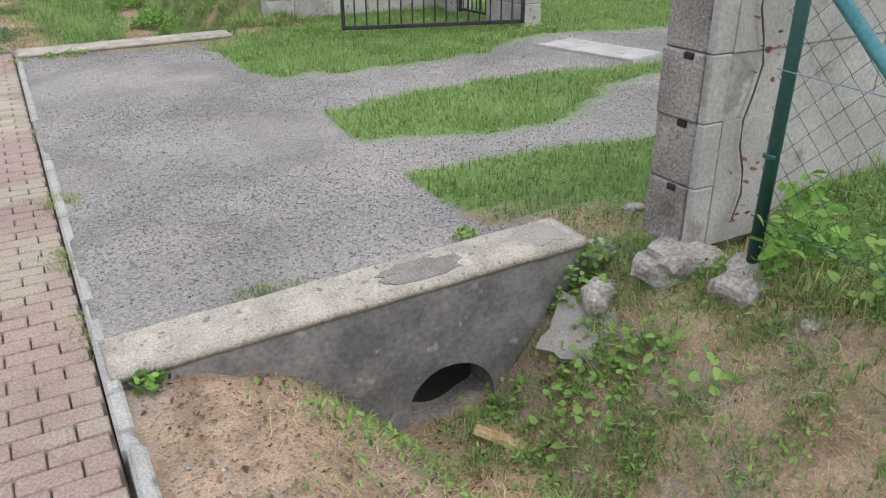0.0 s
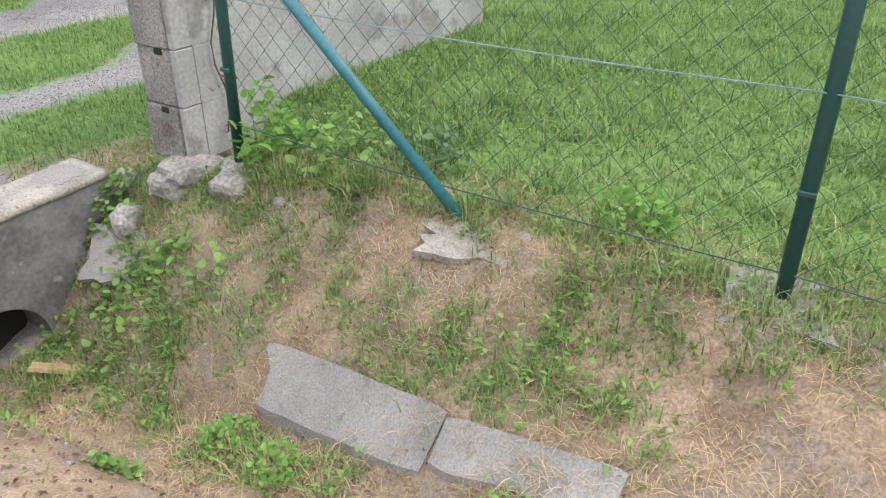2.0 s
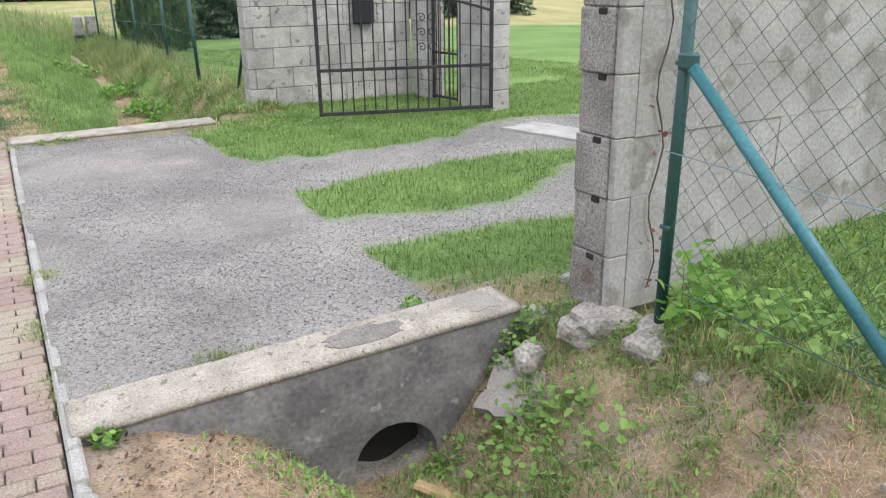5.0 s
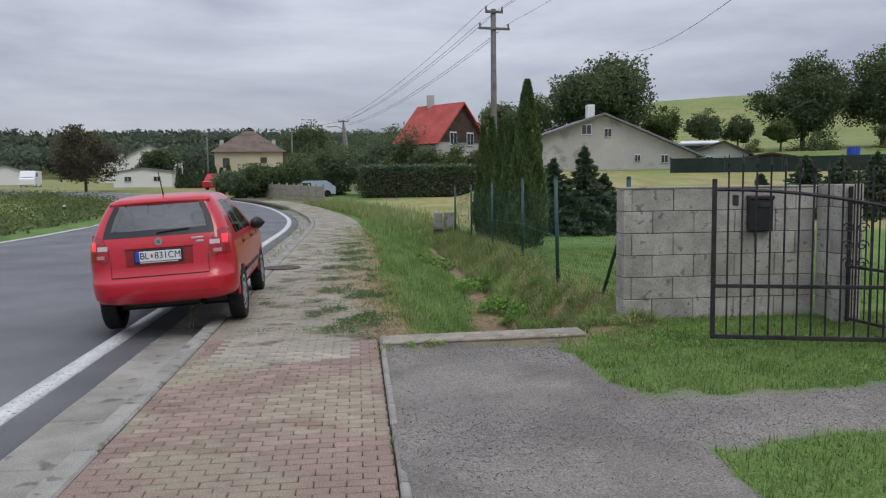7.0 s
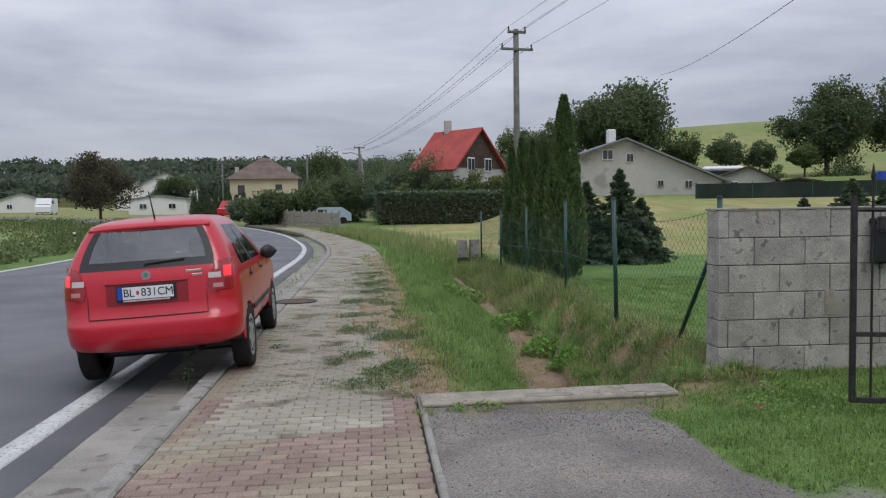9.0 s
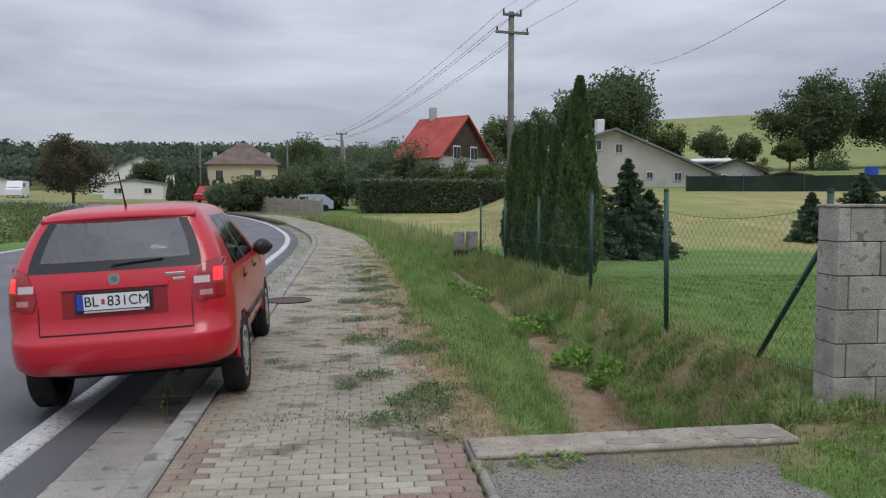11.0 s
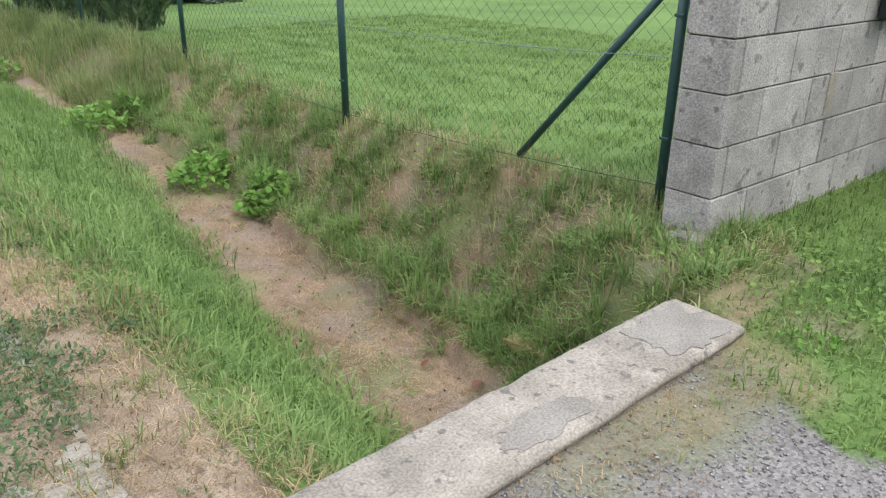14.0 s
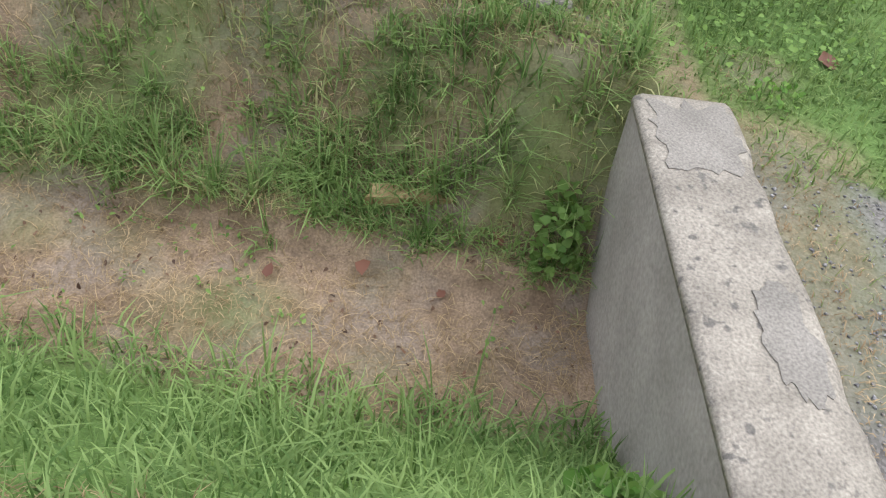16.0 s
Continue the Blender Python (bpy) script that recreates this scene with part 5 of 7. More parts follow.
def crown(n_clumps, per, rx, ry, rz, leaf, mat, parent, zc, seed, shape="round", name="crown"):
    """A crown of many small leaves in uneven clumps."""
    r = np.random.default_rng(seed)
    v = r.normal(0, 1, (n_clumps, 3))
    v /= np.linalg.norm(v, axis=1)[:, None]
    rad = r.uniform(0.35, 1.0, n_clumps) ** 0.6 * (0.82 + 0.3 * np.sin(v[:, 0] * 3.1 + seed) * np.cos(v[:, 1] * 2.7 + seed))
    c = v * rad[:, None]
    if shape == "round":
        c[:, 2] = np.where(c[:, 2] < -0.7, c[:, 2] * 0.85, c[:, 2])
    c = c * np.array((rx, ry, rz)) + np.array((0, 0, zc))
    per, leaf = int(per * 2.6), leaf * 0.56
    size_ = r.uniform(0.10, 0.22, n_clumps) * (rx + rz) / 2 * 1.5
    p = np.repeat(c, per, 0) + np.clip(r.normal(0, 1, (n_clumps * per, 3)), -1.5, 1.5) * np.repeat(size_, per)[:, None] * np.array((0.62, 0.62, 0.5))
    n = len(p)
    q1 = r.normal(0, 1, (n, 3))
    q1 /= np.linalg.norm(q1, axis=1)[:, None]
    q2 = np.cross(q1, r.normal(0, 1, (n, 3)))
    q2 /= np.linalg.norm(q2, axis=1)[:, None]
    L = (leaf * r.uniform(0.6, 1.3, n))[:, None]
    V = np.stack([p - q1 * L, p + q2 * L * 0.6, p + q1 * L, p - q2 * L * 0.6], 1).reshape(-1, 3)
    i = np.arange(n) * 4
    # shade painted into the tone: leaves darken towards the crown's underside
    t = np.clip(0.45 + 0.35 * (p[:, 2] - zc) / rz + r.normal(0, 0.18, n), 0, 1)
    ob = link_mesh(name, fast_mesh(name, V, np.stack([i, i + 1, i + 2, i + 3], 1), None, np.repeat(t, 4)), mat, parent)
    return ob


def tree(x, y, h, rx, rz, mat, label, clumps=120, per=60, leaf=0.28, trunk=0.25, seed=1, z=None, low=None):
    g0 = float(ground_z(x, y)) if z is None else z
    base = thing("tree", pose(x, y, g0), label, "tree")
    zc = h - rz
    r = np.random.default_rng(seed)
    part("trunk", rod(bmesh.new(), (0, 0, -0.3), (0.1, 0, zc), trunk, trunk * 0.5, 9), M_BARK, base)
    for k in range(6):
        a = k * 1.05 + r.uniform(0, 0.5)
        part("limb", tube([(0.05, 0, zc * 0.55 + k * 0.06 * zc), (rx * 0.35 * math.cos(a), rx * 0.35 * math.sin(a), zc * 0.8), (rx * 0.7 * math.cos(a), rx * 0.7 * math.sin(a), zc + rz * r.uniform(-0.1, 0.5))], trunk * 0.4, 6, trunk * 0.1), M_BARK, base)
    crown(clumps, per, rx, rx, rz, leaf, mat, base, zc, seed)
    return base


def bush(x, y, rx, ry, h, mat, label, clumps=70, per=60, leaf=0.2, seed=1, z=None, category="bush"):
    g0 = float(ground_z(x, y)) if z is None else z
    base = thing("bush", pose(x, y, g0), label, category)
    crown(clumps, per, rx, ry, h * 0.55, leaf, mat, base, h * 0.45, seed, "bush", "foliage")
    for k in range(4):
        part("stem", rod(bmesh.new(), (0, 0, -0.1), (0.3 * rx * math.cos(k * 1.6), 0.3 * ry * math.sin(k * 1.6), h * 0.6), 0.05, 0.02, 6), M_BARK, base)
    return base


def conifer(x, y, h, r0, mat, label, kind, n=7000, leaf=0.07, seed=1, z=None):
    """A thuja column or a tiered spruce."""
    g0 = float(ground_z(x, y)) if z is None else z
    base = thing("conifer", pose(x, y, g0), label, "conifer")
    r = np.random.default_rng(seed)
    part("trunk", rod(bmesh.new(), (0, 0, -0.2), (0, 0, h * 0.9), 0.07 * h / 3, 0.01, 8), M_BARK, base)
    t = r.uniform(0, 1, n) ** (0.75 if kind == "thuja" else 1.1)
    a = r.uniform(0, 6.283, n)
    if kind == "thuja":
        prof = r0 * np.minimum(1, (t + 0.05) / 0.22) ** 0.5 * np.clip(1.02 - t, 0, 1) ** 0.72 * 1.18
        rad = prof * (0.72 + 0.28 * r.uniform(0, 1, n) ** 0.5) * (1 + 0.16 * np.sin(a * 5 + t * 17 + seed) + 0.08 * np.sin(a * 11 - t * 40))
        zz = 0.05 + t * h * 0.98
        dirs = np.stack([np.cos(a) * 0.5, np.sin(a) * 0.5, np.full(n, 1.0)], 1)
    else:
        tier = np.floor(t * 13) / 13
        arms = np.floor(a / 6.283 * 9) / 9 * 6.283 + tier * 7.7
        s = r.uniform(0.05, 1, n) ** 0.7
        rad = r0 * (1 - tier) ** 0.85 * s * (0.85 + 0.3 * np.sin(arms * 3 + tier * 20))
        a = arms + r.normal(0, 0.10, n) / np.maximum(s, 0.25)
        zz = 0.12 * h + tier * h * 0.88 - 0.22 * rad + r.normal(0, 0.03 * h / 3, n)
        top = r.uniform(0, 1, n) < 0.03
        rad = np.where(top, 0.02, rad)
        zz = np.where(top, h * r.uniform(0.85, 1.0, n), zz)
        dirs = np.stack([np.cos(a), np.sin(a), r.normal(0, 0.35, n)], 1)
    p = np.stack([rad * np.cos(a), rad * np.sin(a), zz], 1)
    d = dirs + r.normal(0, 0.35, (n, 3))
    d /= np.linalg.norm(d, axis=1)[:, None]
    s2 = np.cross(d, r.normal(0, 1, (n, 3)))
    s2 /= np.linalg.norm(s2, axis=1)[:, None]
    L = (leaf * r.uniform(0.7, 1.5, n))[:, None]
    V = np.stack([p - d * L, p + s2 * L * 0.45, p + d * L, p - s2 * L * 0.45], 1).reshape(-1, 3)
    i = np.arange(n) * 4
    # inner shade painted in: sprays darken towards the trunk
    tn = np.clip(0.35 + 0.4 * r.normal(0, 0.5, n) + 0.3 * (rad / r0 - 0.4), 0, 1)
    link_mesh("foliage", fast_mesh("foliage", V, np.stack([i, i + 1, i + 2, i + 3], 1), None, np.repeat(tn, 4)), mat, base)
    return base


# ---- houses ----
M_TILERED = material("red_roof_tiles", (0.33, 0.06, 0.05), (0.42, 0.085, 0.07), 0.8, 9, 0.8, 0.4, grain=0.2)
M_TILEBROWN = material("brown_roof_tiles", (0.13, 0.095, 0.08), (0.18, 0.135, 0.115), 0.8, 9, 0.85, 0.4, grain=0.2)
M_SHEET = material("grey_sheet_roof", (0.13, 0.135, 0.155), (0.18, 0.185, 0.205), 0.7, 12, 0.6, 0.2, grain=0.15)
M_PLASTER = material("pale_plaster", (0.40, 0.385, 0.36), (0.48, 0.46, 0.43), 0.4, 14, 0.95, 0.2, grain=0.15, c3=(0.30, 0.285, 0.26), spot=(0.5, 0.58))
M_CREAM = material("cream_plaster", (0.50, 0.44, 0.30), (0.56, 0.50, 0.36), 0.4, 14, 0.95, 0.2, grain=0.1)
M_TIMBER = material("dark_timber", (0.055, 0.038, 0.028), (0.085, 0.06, 0.045), 2, 20, 0.9, 0.3)
M_FRAME = plain("white_frame", (0.68, 0.68, 0.66), 0.5)
M_PANE = plain("dark_pane", (0.03, 0.035, 0.04), 0.08, 0, 0, 0.8)
M_POLE = material("weathered_pole", (0.13, 0.125, 0.12), (0.19, 0.18, 0.17), 3, 30, 0.95, 0.3)
M_SCREEN = material("dark_green_screen", (0.018, 0.03, 0.024), (0.03, 0.046, 0.038), 0.5, 9, 0.9, 0.2)


def quad_part(name, pts, thick, mat, parent, label=""):
    """A panel over four or more corners, given a thickness along its normal."""
    bm = bmesh.new()
    f = bm.faces.new([bm.verts.new(p) for p in pts])
    bm.normal_update()
    n = f.normal.copy()
    ex = bmesh.ops.extrude_face_region(bm, geom=[f])
    bmesh.ops.translate(bm, vec=n * thick, verts=[v for v in ex["geom"] if isinstance(v, bmesh.types.BMVert)])
    bmesh.ops.recalc_face_normals(bm, faces=bm.faces)
    return part(name, bm, mat, parent, label)


def gable_house(name, left, right, apex, z0, zl, zr, za, back, wall_mat, roof_mat, label, windows=(), over=0.5, chimney=None, gable_mat=None):
    """A house whose gable runs from left to right; back: its depth as a vector."""
    L, R, Bk = Vector((*left, 0)), Vector((*right, 0)), Vector((*back, 0))
    u = (R - L)
    w = u.length
    u.normalize()
    base = thing(name, Matrix.Translation((L.x, L.y, z0)), label, "house")
    O = Vector((0, 0, 0))
    prof = [(0, 0), (w, 0), (w, zr - z0), (apex * w, za - z0), (0, zl - z0)]
    front = [u * a + Vector((0, 0, b)) for a, b in prof]
    bm = bmesh.new()
    fa = [bm.verts.new(p) for p in front]
    fb = [bm.verts.new(p + Bk) for p in front]
    for k in range(5):
        bm.faces.new((fa[k], fa[(k + 1) % 5], fb[(k + 1) % 5], fb[k]))
    bm.faces.new(fa[::-1])
    bm.faces.new(fb)
    bmesh.ops.recalc_face_normals(bm, faces=bm.faces)
    part("wall", bm, wall_mat, base)
    bn = Bk.normalized()
    up = Vector((0, 0, 0.12))
    A = front[3] + up
    for e, sgn in ((front[4], -1), (front[2], 1)):
        sl = (e + up - A)
        E_ = A + sl * (1 + over / sl.length)
        pts = [A - bn * over, E_ - bn * over, E_ + Bk + bn * over, A + Bk + bn * over]
        quad_part("roof", pts if sgn < 0 else pts[::-1], 0.15, roof_mat, base)
    if gable_mat:
        hh = min(zl, zr) - z0
        f_ = -bn * 0.05
        quad_part("gable_cladding", [f_ + front[4], f_ + front[2], f_ + front[3]], 0.04, gable_mat, base, "dark boarded gable")
    for a, b, ww, wh in windows:
        c = u * (a * w) + Vector((0, 0, b)) - bn * 0.06
        ang = math.degrees(math.atan2(u.y, u.x))
        win = part("window", boxed((ww, 0.10, wh), 0.02, Matrix.Translation(c) @ pose(0, 0, 0, 0, 0, ang)), M_FRAME, base, "white framed window")
        for sx in (-1, 1):
            part("pane", boxed((ww * 0.40, 0.04, wh * 0.82), 0, Matrix.Translation(c - bn * 0.05) @ pose(0, 0, 0, 0, 0, ang) @ pose(sx * ww * 0.23, 0, 0)), M_PANE, win)
    if chimney:
        t, mat_, hgt = chimney
        part("chimney", boxed((0.7, 0.7, hgt), 0.05, Matrix.Translation(A + Bk * t + Vector((0, 0, hgt / 2 - 0.4)))), mat_, base)
    return base


# ---- distance: houses, poles, walls ----
gable_house("house", (7.3, 73.5), (12.7, 78.0), 0.5, 1.2, 5.5, 5.5, 9.2, (-3.5, 4.2), M_PLASTER, M_TILERED, "house with a bright red tiled roof and dark boarded gable", ((0.33, 4.6, 1.0, 1.3), (0.67, 4.6, 1.0, 1.3)), 0.5, (0.75, M_PLASTER, 1.4), M_TIMBER)
gable_house("house", (15.9, 67.7), (28.2, 63.5), 0.41, 1.8, 5.5, 3.7, 7.25, (0.2, 9.0), M_PLASTER, M_SHEET, "long pale plastered bungalow with a grey sheet roof", ((0.44, 3.9, 0.6, 0.8), (0.30, 4.2, 0.9, 0.9), (0.63, 1.7, 0.5, 0.6), (0.80, 1.6, 0.6, 0.7)), 0.6, (0.45, M_FRAME, 1.5))
yh = thing("house", pose(-17.0, 128.0, 1.4, 0, 0, 6), "cream plastered house with a brown hipped roof", "house")
part("wall", boxed((10.2, 9.0, 5.4), 0.05, pose(0, 0, 2.7)), M_CREAM, yh)
bm = bmesh.new()
e_ = [bm.verts.new(p) for p in ((-5.7, -5.1, 5.3), (5.7, -5.1, 5.3), (5.7, 5.1, 5.3), (-5.7, 5.1, 5.3))]
t_ = [bm.verts.new(p) for p in ((-0.6, 0, 8.8), (0.6, 0, 8.8))]
for f in ((e_[0], e_[1], t_[1], t_[0]), (e_[1], e_[2], t_[1]), (e_[2], e_[3], t_[0], t_[1]), (e_[3], e_[0], t_[0]), (e_[3], e_[2], e_[1], e_[0])):
    bm.faces.new(f)
part("roof", bm, M_TILEBROWN, yh)
for x_, z_ in ((-3.4, 3.6), (2.2, 4.0)):
    wn = part("window", boxed((1.0, 0.12, 1.5 if x_ < 0 else 0.9), 0.02, pose(x_, -4.5, z_)), M_TIMBER, yh)
    part("pane", boxed((0.8, 0.05, 1.2 if x_ < 0 else 0.7), 0, pose(x_, -4.57, z_)), M_PANE, wn)
for x_ in (-4.3, 3.8):
    part("chimney", boxed((0.6, 0.6, 1.6), 0.04, pose(x_, 1.0, 6.6)), M_PLASTER, yh)
part("porch_roof", quad_part("porch_roof", [(4.6, -6.5, 2.6), (6.6, -6.5, 2.4), (6.6, -3.5, 2.4), (4.6, -3.5, 3.4)], 0.12, M_TILERED, yh).data and boxed((0.2, 0.2, 2.4), 0.02, pose(6.4, -6.2, 1.2)), M_TIMBER, yh)
gable_house("house", (-60.0, 192.0), (-50.5, 195.0), 0.5, 2.5, 6.5, 6.5, 9.5, (-3, 9), M_FRAME, M_SHEET, "white house with a grey roof beyond the road", ((0.3, 2.4, 1.0, 1.2), (0.7, 2.4, 1.0, 1.2)))
gable_house("house", (-96, 170), (-84, 176), 0.5, 2.0, 4.5, 4.5, 7.2, (-4, 8), M_PLASTER, M_TILERED, "low house with a red roof across the valley", ((0.3, 1.6, 1.0, 1.0), (0.7, 1.6, 1.0, 1.0)))
gable_house("house", (-76, 165), (-66, 170), 0.5, 2.0, 4.3, 4.3, 6.2, (-4, 8), M_FRAME, M_SHEET, "low white house across the valley", ((0.3, 1.4, 1.0, 1.0),))
gable_house("shed", (30.8, 70.0), (35.2, 67.9), 0.55, 2.6, 4.1, 3.9, 5.0, (1.2, 4.0), M_PLASTER, M_TIMBER, "small garden shed with a dark roof", ((0.3, 0.8, 0.7, 0.7),), 0.4)
gable_house("shed", (34.4, 66.4), (37.6, 64.9), 0.5, 2.6, 3.5, 3.5, 3.8, (0.8, 2.0), M_TIMBER, M_TIMBER, "low brown timber shed", (), 0.3)
gh = thing("greenhouse", pose(33.4, 74.5, 3.2, 0, 0, -20), "small greenhouse with a pale translucent roof", "greenhouse")
part("wall", boxed((3.6, 2.4, 1.7), 0.02, pose(0, 0, 0.85)), M_SCREEN, gh)
part("roof", boxed((3.8, 2.7, 0.5), 0.2, pose(0, 0, 1.9)), M_WHITE, gh)
tank = part("water_tank", rod(bmesh.new(), (0, 0, 0), (0, 0, 1.1), 0.55, None, 14), M_BLUE, None)
tank.matrix_world = pose(45.0, 67.5, float(ground_z(45.0, 67.5)))
tagged(tank, "round blue plastic water tank in a garden", "tank")
screen_fence = thing("screen_fence", pose(0, 0, 0), "dark green screened garden fence across the field", "fence")
for k in range(9):
    a, b = (24.0 + k * 3.4, 58.8 - k * 2.0), (24.0 + (k + 1) * 3.4, 58.8 - (k + 1) * 2.0)
    za, zb = float(ground_z(*a)), float(ground_z(*b))
    quad_part("panel", [(*a, za), (*b, zb), (*b, zb + 1.1), (*a, za + 1.1)], 0.04, M_SCREEN, screen_fence)
    part("fence_post", rod(bmesh.new(), (*a, za - 0.1), (*a, za + 1.2), 0.05, None, 6), M_GREEN, screen_fence)

panel_fence = thing("panel_fence", pose(0, 0, 0), "weathered grey concrete panel fence beside the pavement", "fence")
for k in range(9):
    s0, s1 = 58.5 + 2.05 * k, 58.5 + 2.05 * (k + 1)
    (ax, ay), (bx, by) = along(s0, 1.6 - 0.05 * k), along(s1, 1.6 - 0.05 * (k + 1))
    za = 0.016 * max(math.hypot(ax, ay) - 45, 0) - 0.1
    ang = math.degrees(math.atan2(by - ay, bx - ax))
    for j in range(3):
        part("panel", boxed((1.9, 0.06, 0.42), 0.02, pose((ax + bx) / 2, (ay + by) / 2, za + 0.24 + 0.44 * j, 0, 0, ang)), M_CONC if k else M_KERB, panel_fence)
    part("fence_post", boxed((0.14, 0.14, 1.5), 0.02, pose(ax, ay, za + 0.72, 0, 0, ang)), M_KERB, panel_fence)


def utility_pole(x, y, top, label, arms, r=0.16, twin=False, lamp=False, ang=0):
    g0 = min(float(ground_z(x, y)), top - 5)
    base = thing("utility_pole", pose(x, y, g0, 0, 0, ang), label, "utility pole")
    h = top - g0
    part("shaft", rod(bmesh.new(), (0, 0, -0.3), (0, 0, h), r, r * 0.75, 10), M_POLE, base, "", True)
    if twin:
        part("strut", rod(bmesh.new(), (0.9, 0.3, -0.3), (0.12, 0, h * 0.9), r, r * 0.75, 10), M_KERB, base)
    for dz, w in arms:
        arm = part("crossarm", boxed((w, 0.12, 0.11), 0.01, pose(0, -0.12, h - dz)), M_POLE, base)
        for sx in (-0.46, 0.46):
            part("insulator", rod(bmesh.new(), (sx * w, -0.12, h - dz + 0.05), (sx * w, -0.12, h - dz + 0.26), 0.05, 0.03, 8), M_TIMBER, arm)
    if lamp:
        part("lamp_arm", tube([(0, 0, h - 1.0), (-0.8, -0.2, h - 0.7), (-1.4, -0.4, h - 0.75)], 0.04, 6), M_POLE, base)
        part("lamp_head", boxed((0.6, 0.2, 0.12), 0.04, pose(-1.6, -0.45, h - 0.77)), M_KERB, base)
    return base


P1, P2 = (6.67, 39.3, 10.05), (-1.5, 91.6, 8.9)
utility_pole(*P1, "tall weathered power pole with two crossarms", ((0.15, 0.9), (0.95, 1.6)), 0.17, ang=10)
utility_pole(*P2, "far twin-legged power pole with a street lamp", ((0.15, 1.2),), 0.17, True, True)
utility_pole(-22.0, 119.6, 9.2, "far power pole beside the cream house", ((0.15, 1.0),), 0.14)
utility_pole(-43.0, 165.0, 10.5, "far power pole beyond the road", ((0.2, 1.0),), 0.15)
utility_pole(-9.5, 118.0, 10.0, "far power pole behind hedges", ((0.2, 1.0),), 0.15)
overhead = thing("overhead_wires", pose(0, 0, 0), "thin dark overhead power wires between poles", "wire")
P0 = (13.5, -14.0, 10.6)


def wire(a, b, sag, r=0.012):
    a, b = Vector(a), Vector(b)
    part("wire", tube([a.lerp(b, t) - Vector((0, 0, sag * 4 * t * (1 - t))) for t in np.linspace(0, 1, 24)], r, 4), M_INK, overhead)


for dx, dz in ((-0.4, 0.1), (0.4, 0.1), (-0.75, -0.7), (0.75, -0.7)):
    wire((P1[0] + dx, P1[1], P1[2] + dz), (P2[0] + dx, P2[1], P2[2] + dz * 0.5), 0.7)
    wire((P1[0] + dx, P1[1], P1[2] + dz), (P0[0] + dx, P0[1], P0[2] + dz), 0.5, 0.008)
wire((P1[0], P1[1], P1[2] - 1.4), (P2[0], P2[1], P2[2] - 0.6), 0.8, 0.011)
wire((P2[0], P2[1], P2[2]), (-22.0, 119.6, 9.0), 0.6)
wire((-22.0, 119.6, 9.0), (-43.0, 165.0, 10.3), 0.8)
wire((24.0, 66.0, 12.6), (8.2, 12.0, 6.4), 0.6, 0.012)

# meter boxes at the fence's end
for dx, w_ in ((-0.22, 0.26), (0.16, 0.3)):
    mb = thing("meter_box", pose(2.70 + dx, 26.6, -0.42, 0, 0, 8), "pale grey utility meter box on a dark base by the fence", "meter box", "meter boxes")
    part("base", boxed((w_ + 0.04, 0.24, 0.5), 0.02, pose(0, 0, 0.25)), M_BLACK, mb)
    part("cabinet", boxed((w_, 0.22, 0.55), 0.02, pose(0, 0, 0.78)), M_KERB, mb)
    part("door", boxed((w_ - 0.08, 0.02, 0.42), 0.005, pose(0, -0.115, 0.78)), M_KERB, mb)
reflector = thing("marker_post", pose(-17.4, 49.1, -0.45), "white plastic roadside marker post with a black band", "marker post")
part("stake", boxed((0.14, 0.1, 1.05), 0.03, pose(0, 0, 0.5)), M_FRAME, reflector)
part("band", boxed((0.15, 0.11, 0.2), 0.02, pose(0, 0, 0.82)), M_BLACK, reflector)


def far_vehicle(name, loc, rz, size_, mat, label, van=True):
    base = thing(name, pose(*loc, 0, 0, rz), label, "vehicle")
    w, l, h = size_
    prof = [(-l / 2, 0.3), (l / 2, 0.3), (l / 2, h * 0.5), (l * 0.42, h * 0.58), (l * (0.28 if van else 0.18), h), (-l * (0.5 if van else 0.3), h), (-l / 2, h * 0.62)]
    part("body", loft([[(sx * w / 2, y_, z_) for y_, z_ in prof] for sx in (-1, -0.9, 0.9, 1)]), mat, base)
    part("windscreen", quad_part("glazing", [(-w * 0.42, l * 0.415, h * 0.60), (w * 0.42, l * 0.415, h * 0.60), (w * 0.40, l * (0.285 if van else 0.19), h * 0.94), (-w * 0.40, l * (0.285 if van else 0.19), h * 0.94)], 0.03, M_PANE, base).data and boxed((w * 0.9, 0.05, 0.12), 0.02, pose(0, l / 2, 0.45)), M_BLACK, base)
    for sx in (-1, 1):
        part("side_window", boxed((0.04, l * 0.25, h * 0.22), 0.01, pose(sx * w / 2, l * 0.16, h * 0.76)), M_PANE, base)
        for sy in (-0.32, 0.32):
            part("wheel", rod(bmesh.new(), (sx * (w / 2 - 0.2), sy * l, 0.33), (sx * (w / 2 + 0.02), sy * l, 0.33), 0.33, None, 16), M_RUBBER, base)
    return base


far_vehicle("van", (-18.8, 110.2, 1.0), 150, (1.9, 4.8, 2.2), M_BODY, "red delivery van parked beyond the bend")
far_vehicle("car", (-4.3, 74.0, 0.4), 100, (1.75, 4.2, 1.55), plain("pale_blue_paint", (0.35, 0.42, 0.5), 0.3, 0, 0.5), "pale blue car parked behind the panel fence", False)
truck = far_vehicle("truck", (-56.0, 142.0, 1.6), 190, (2.4, 6.0, 2.9), M_WHITE, "white truck on the far road")

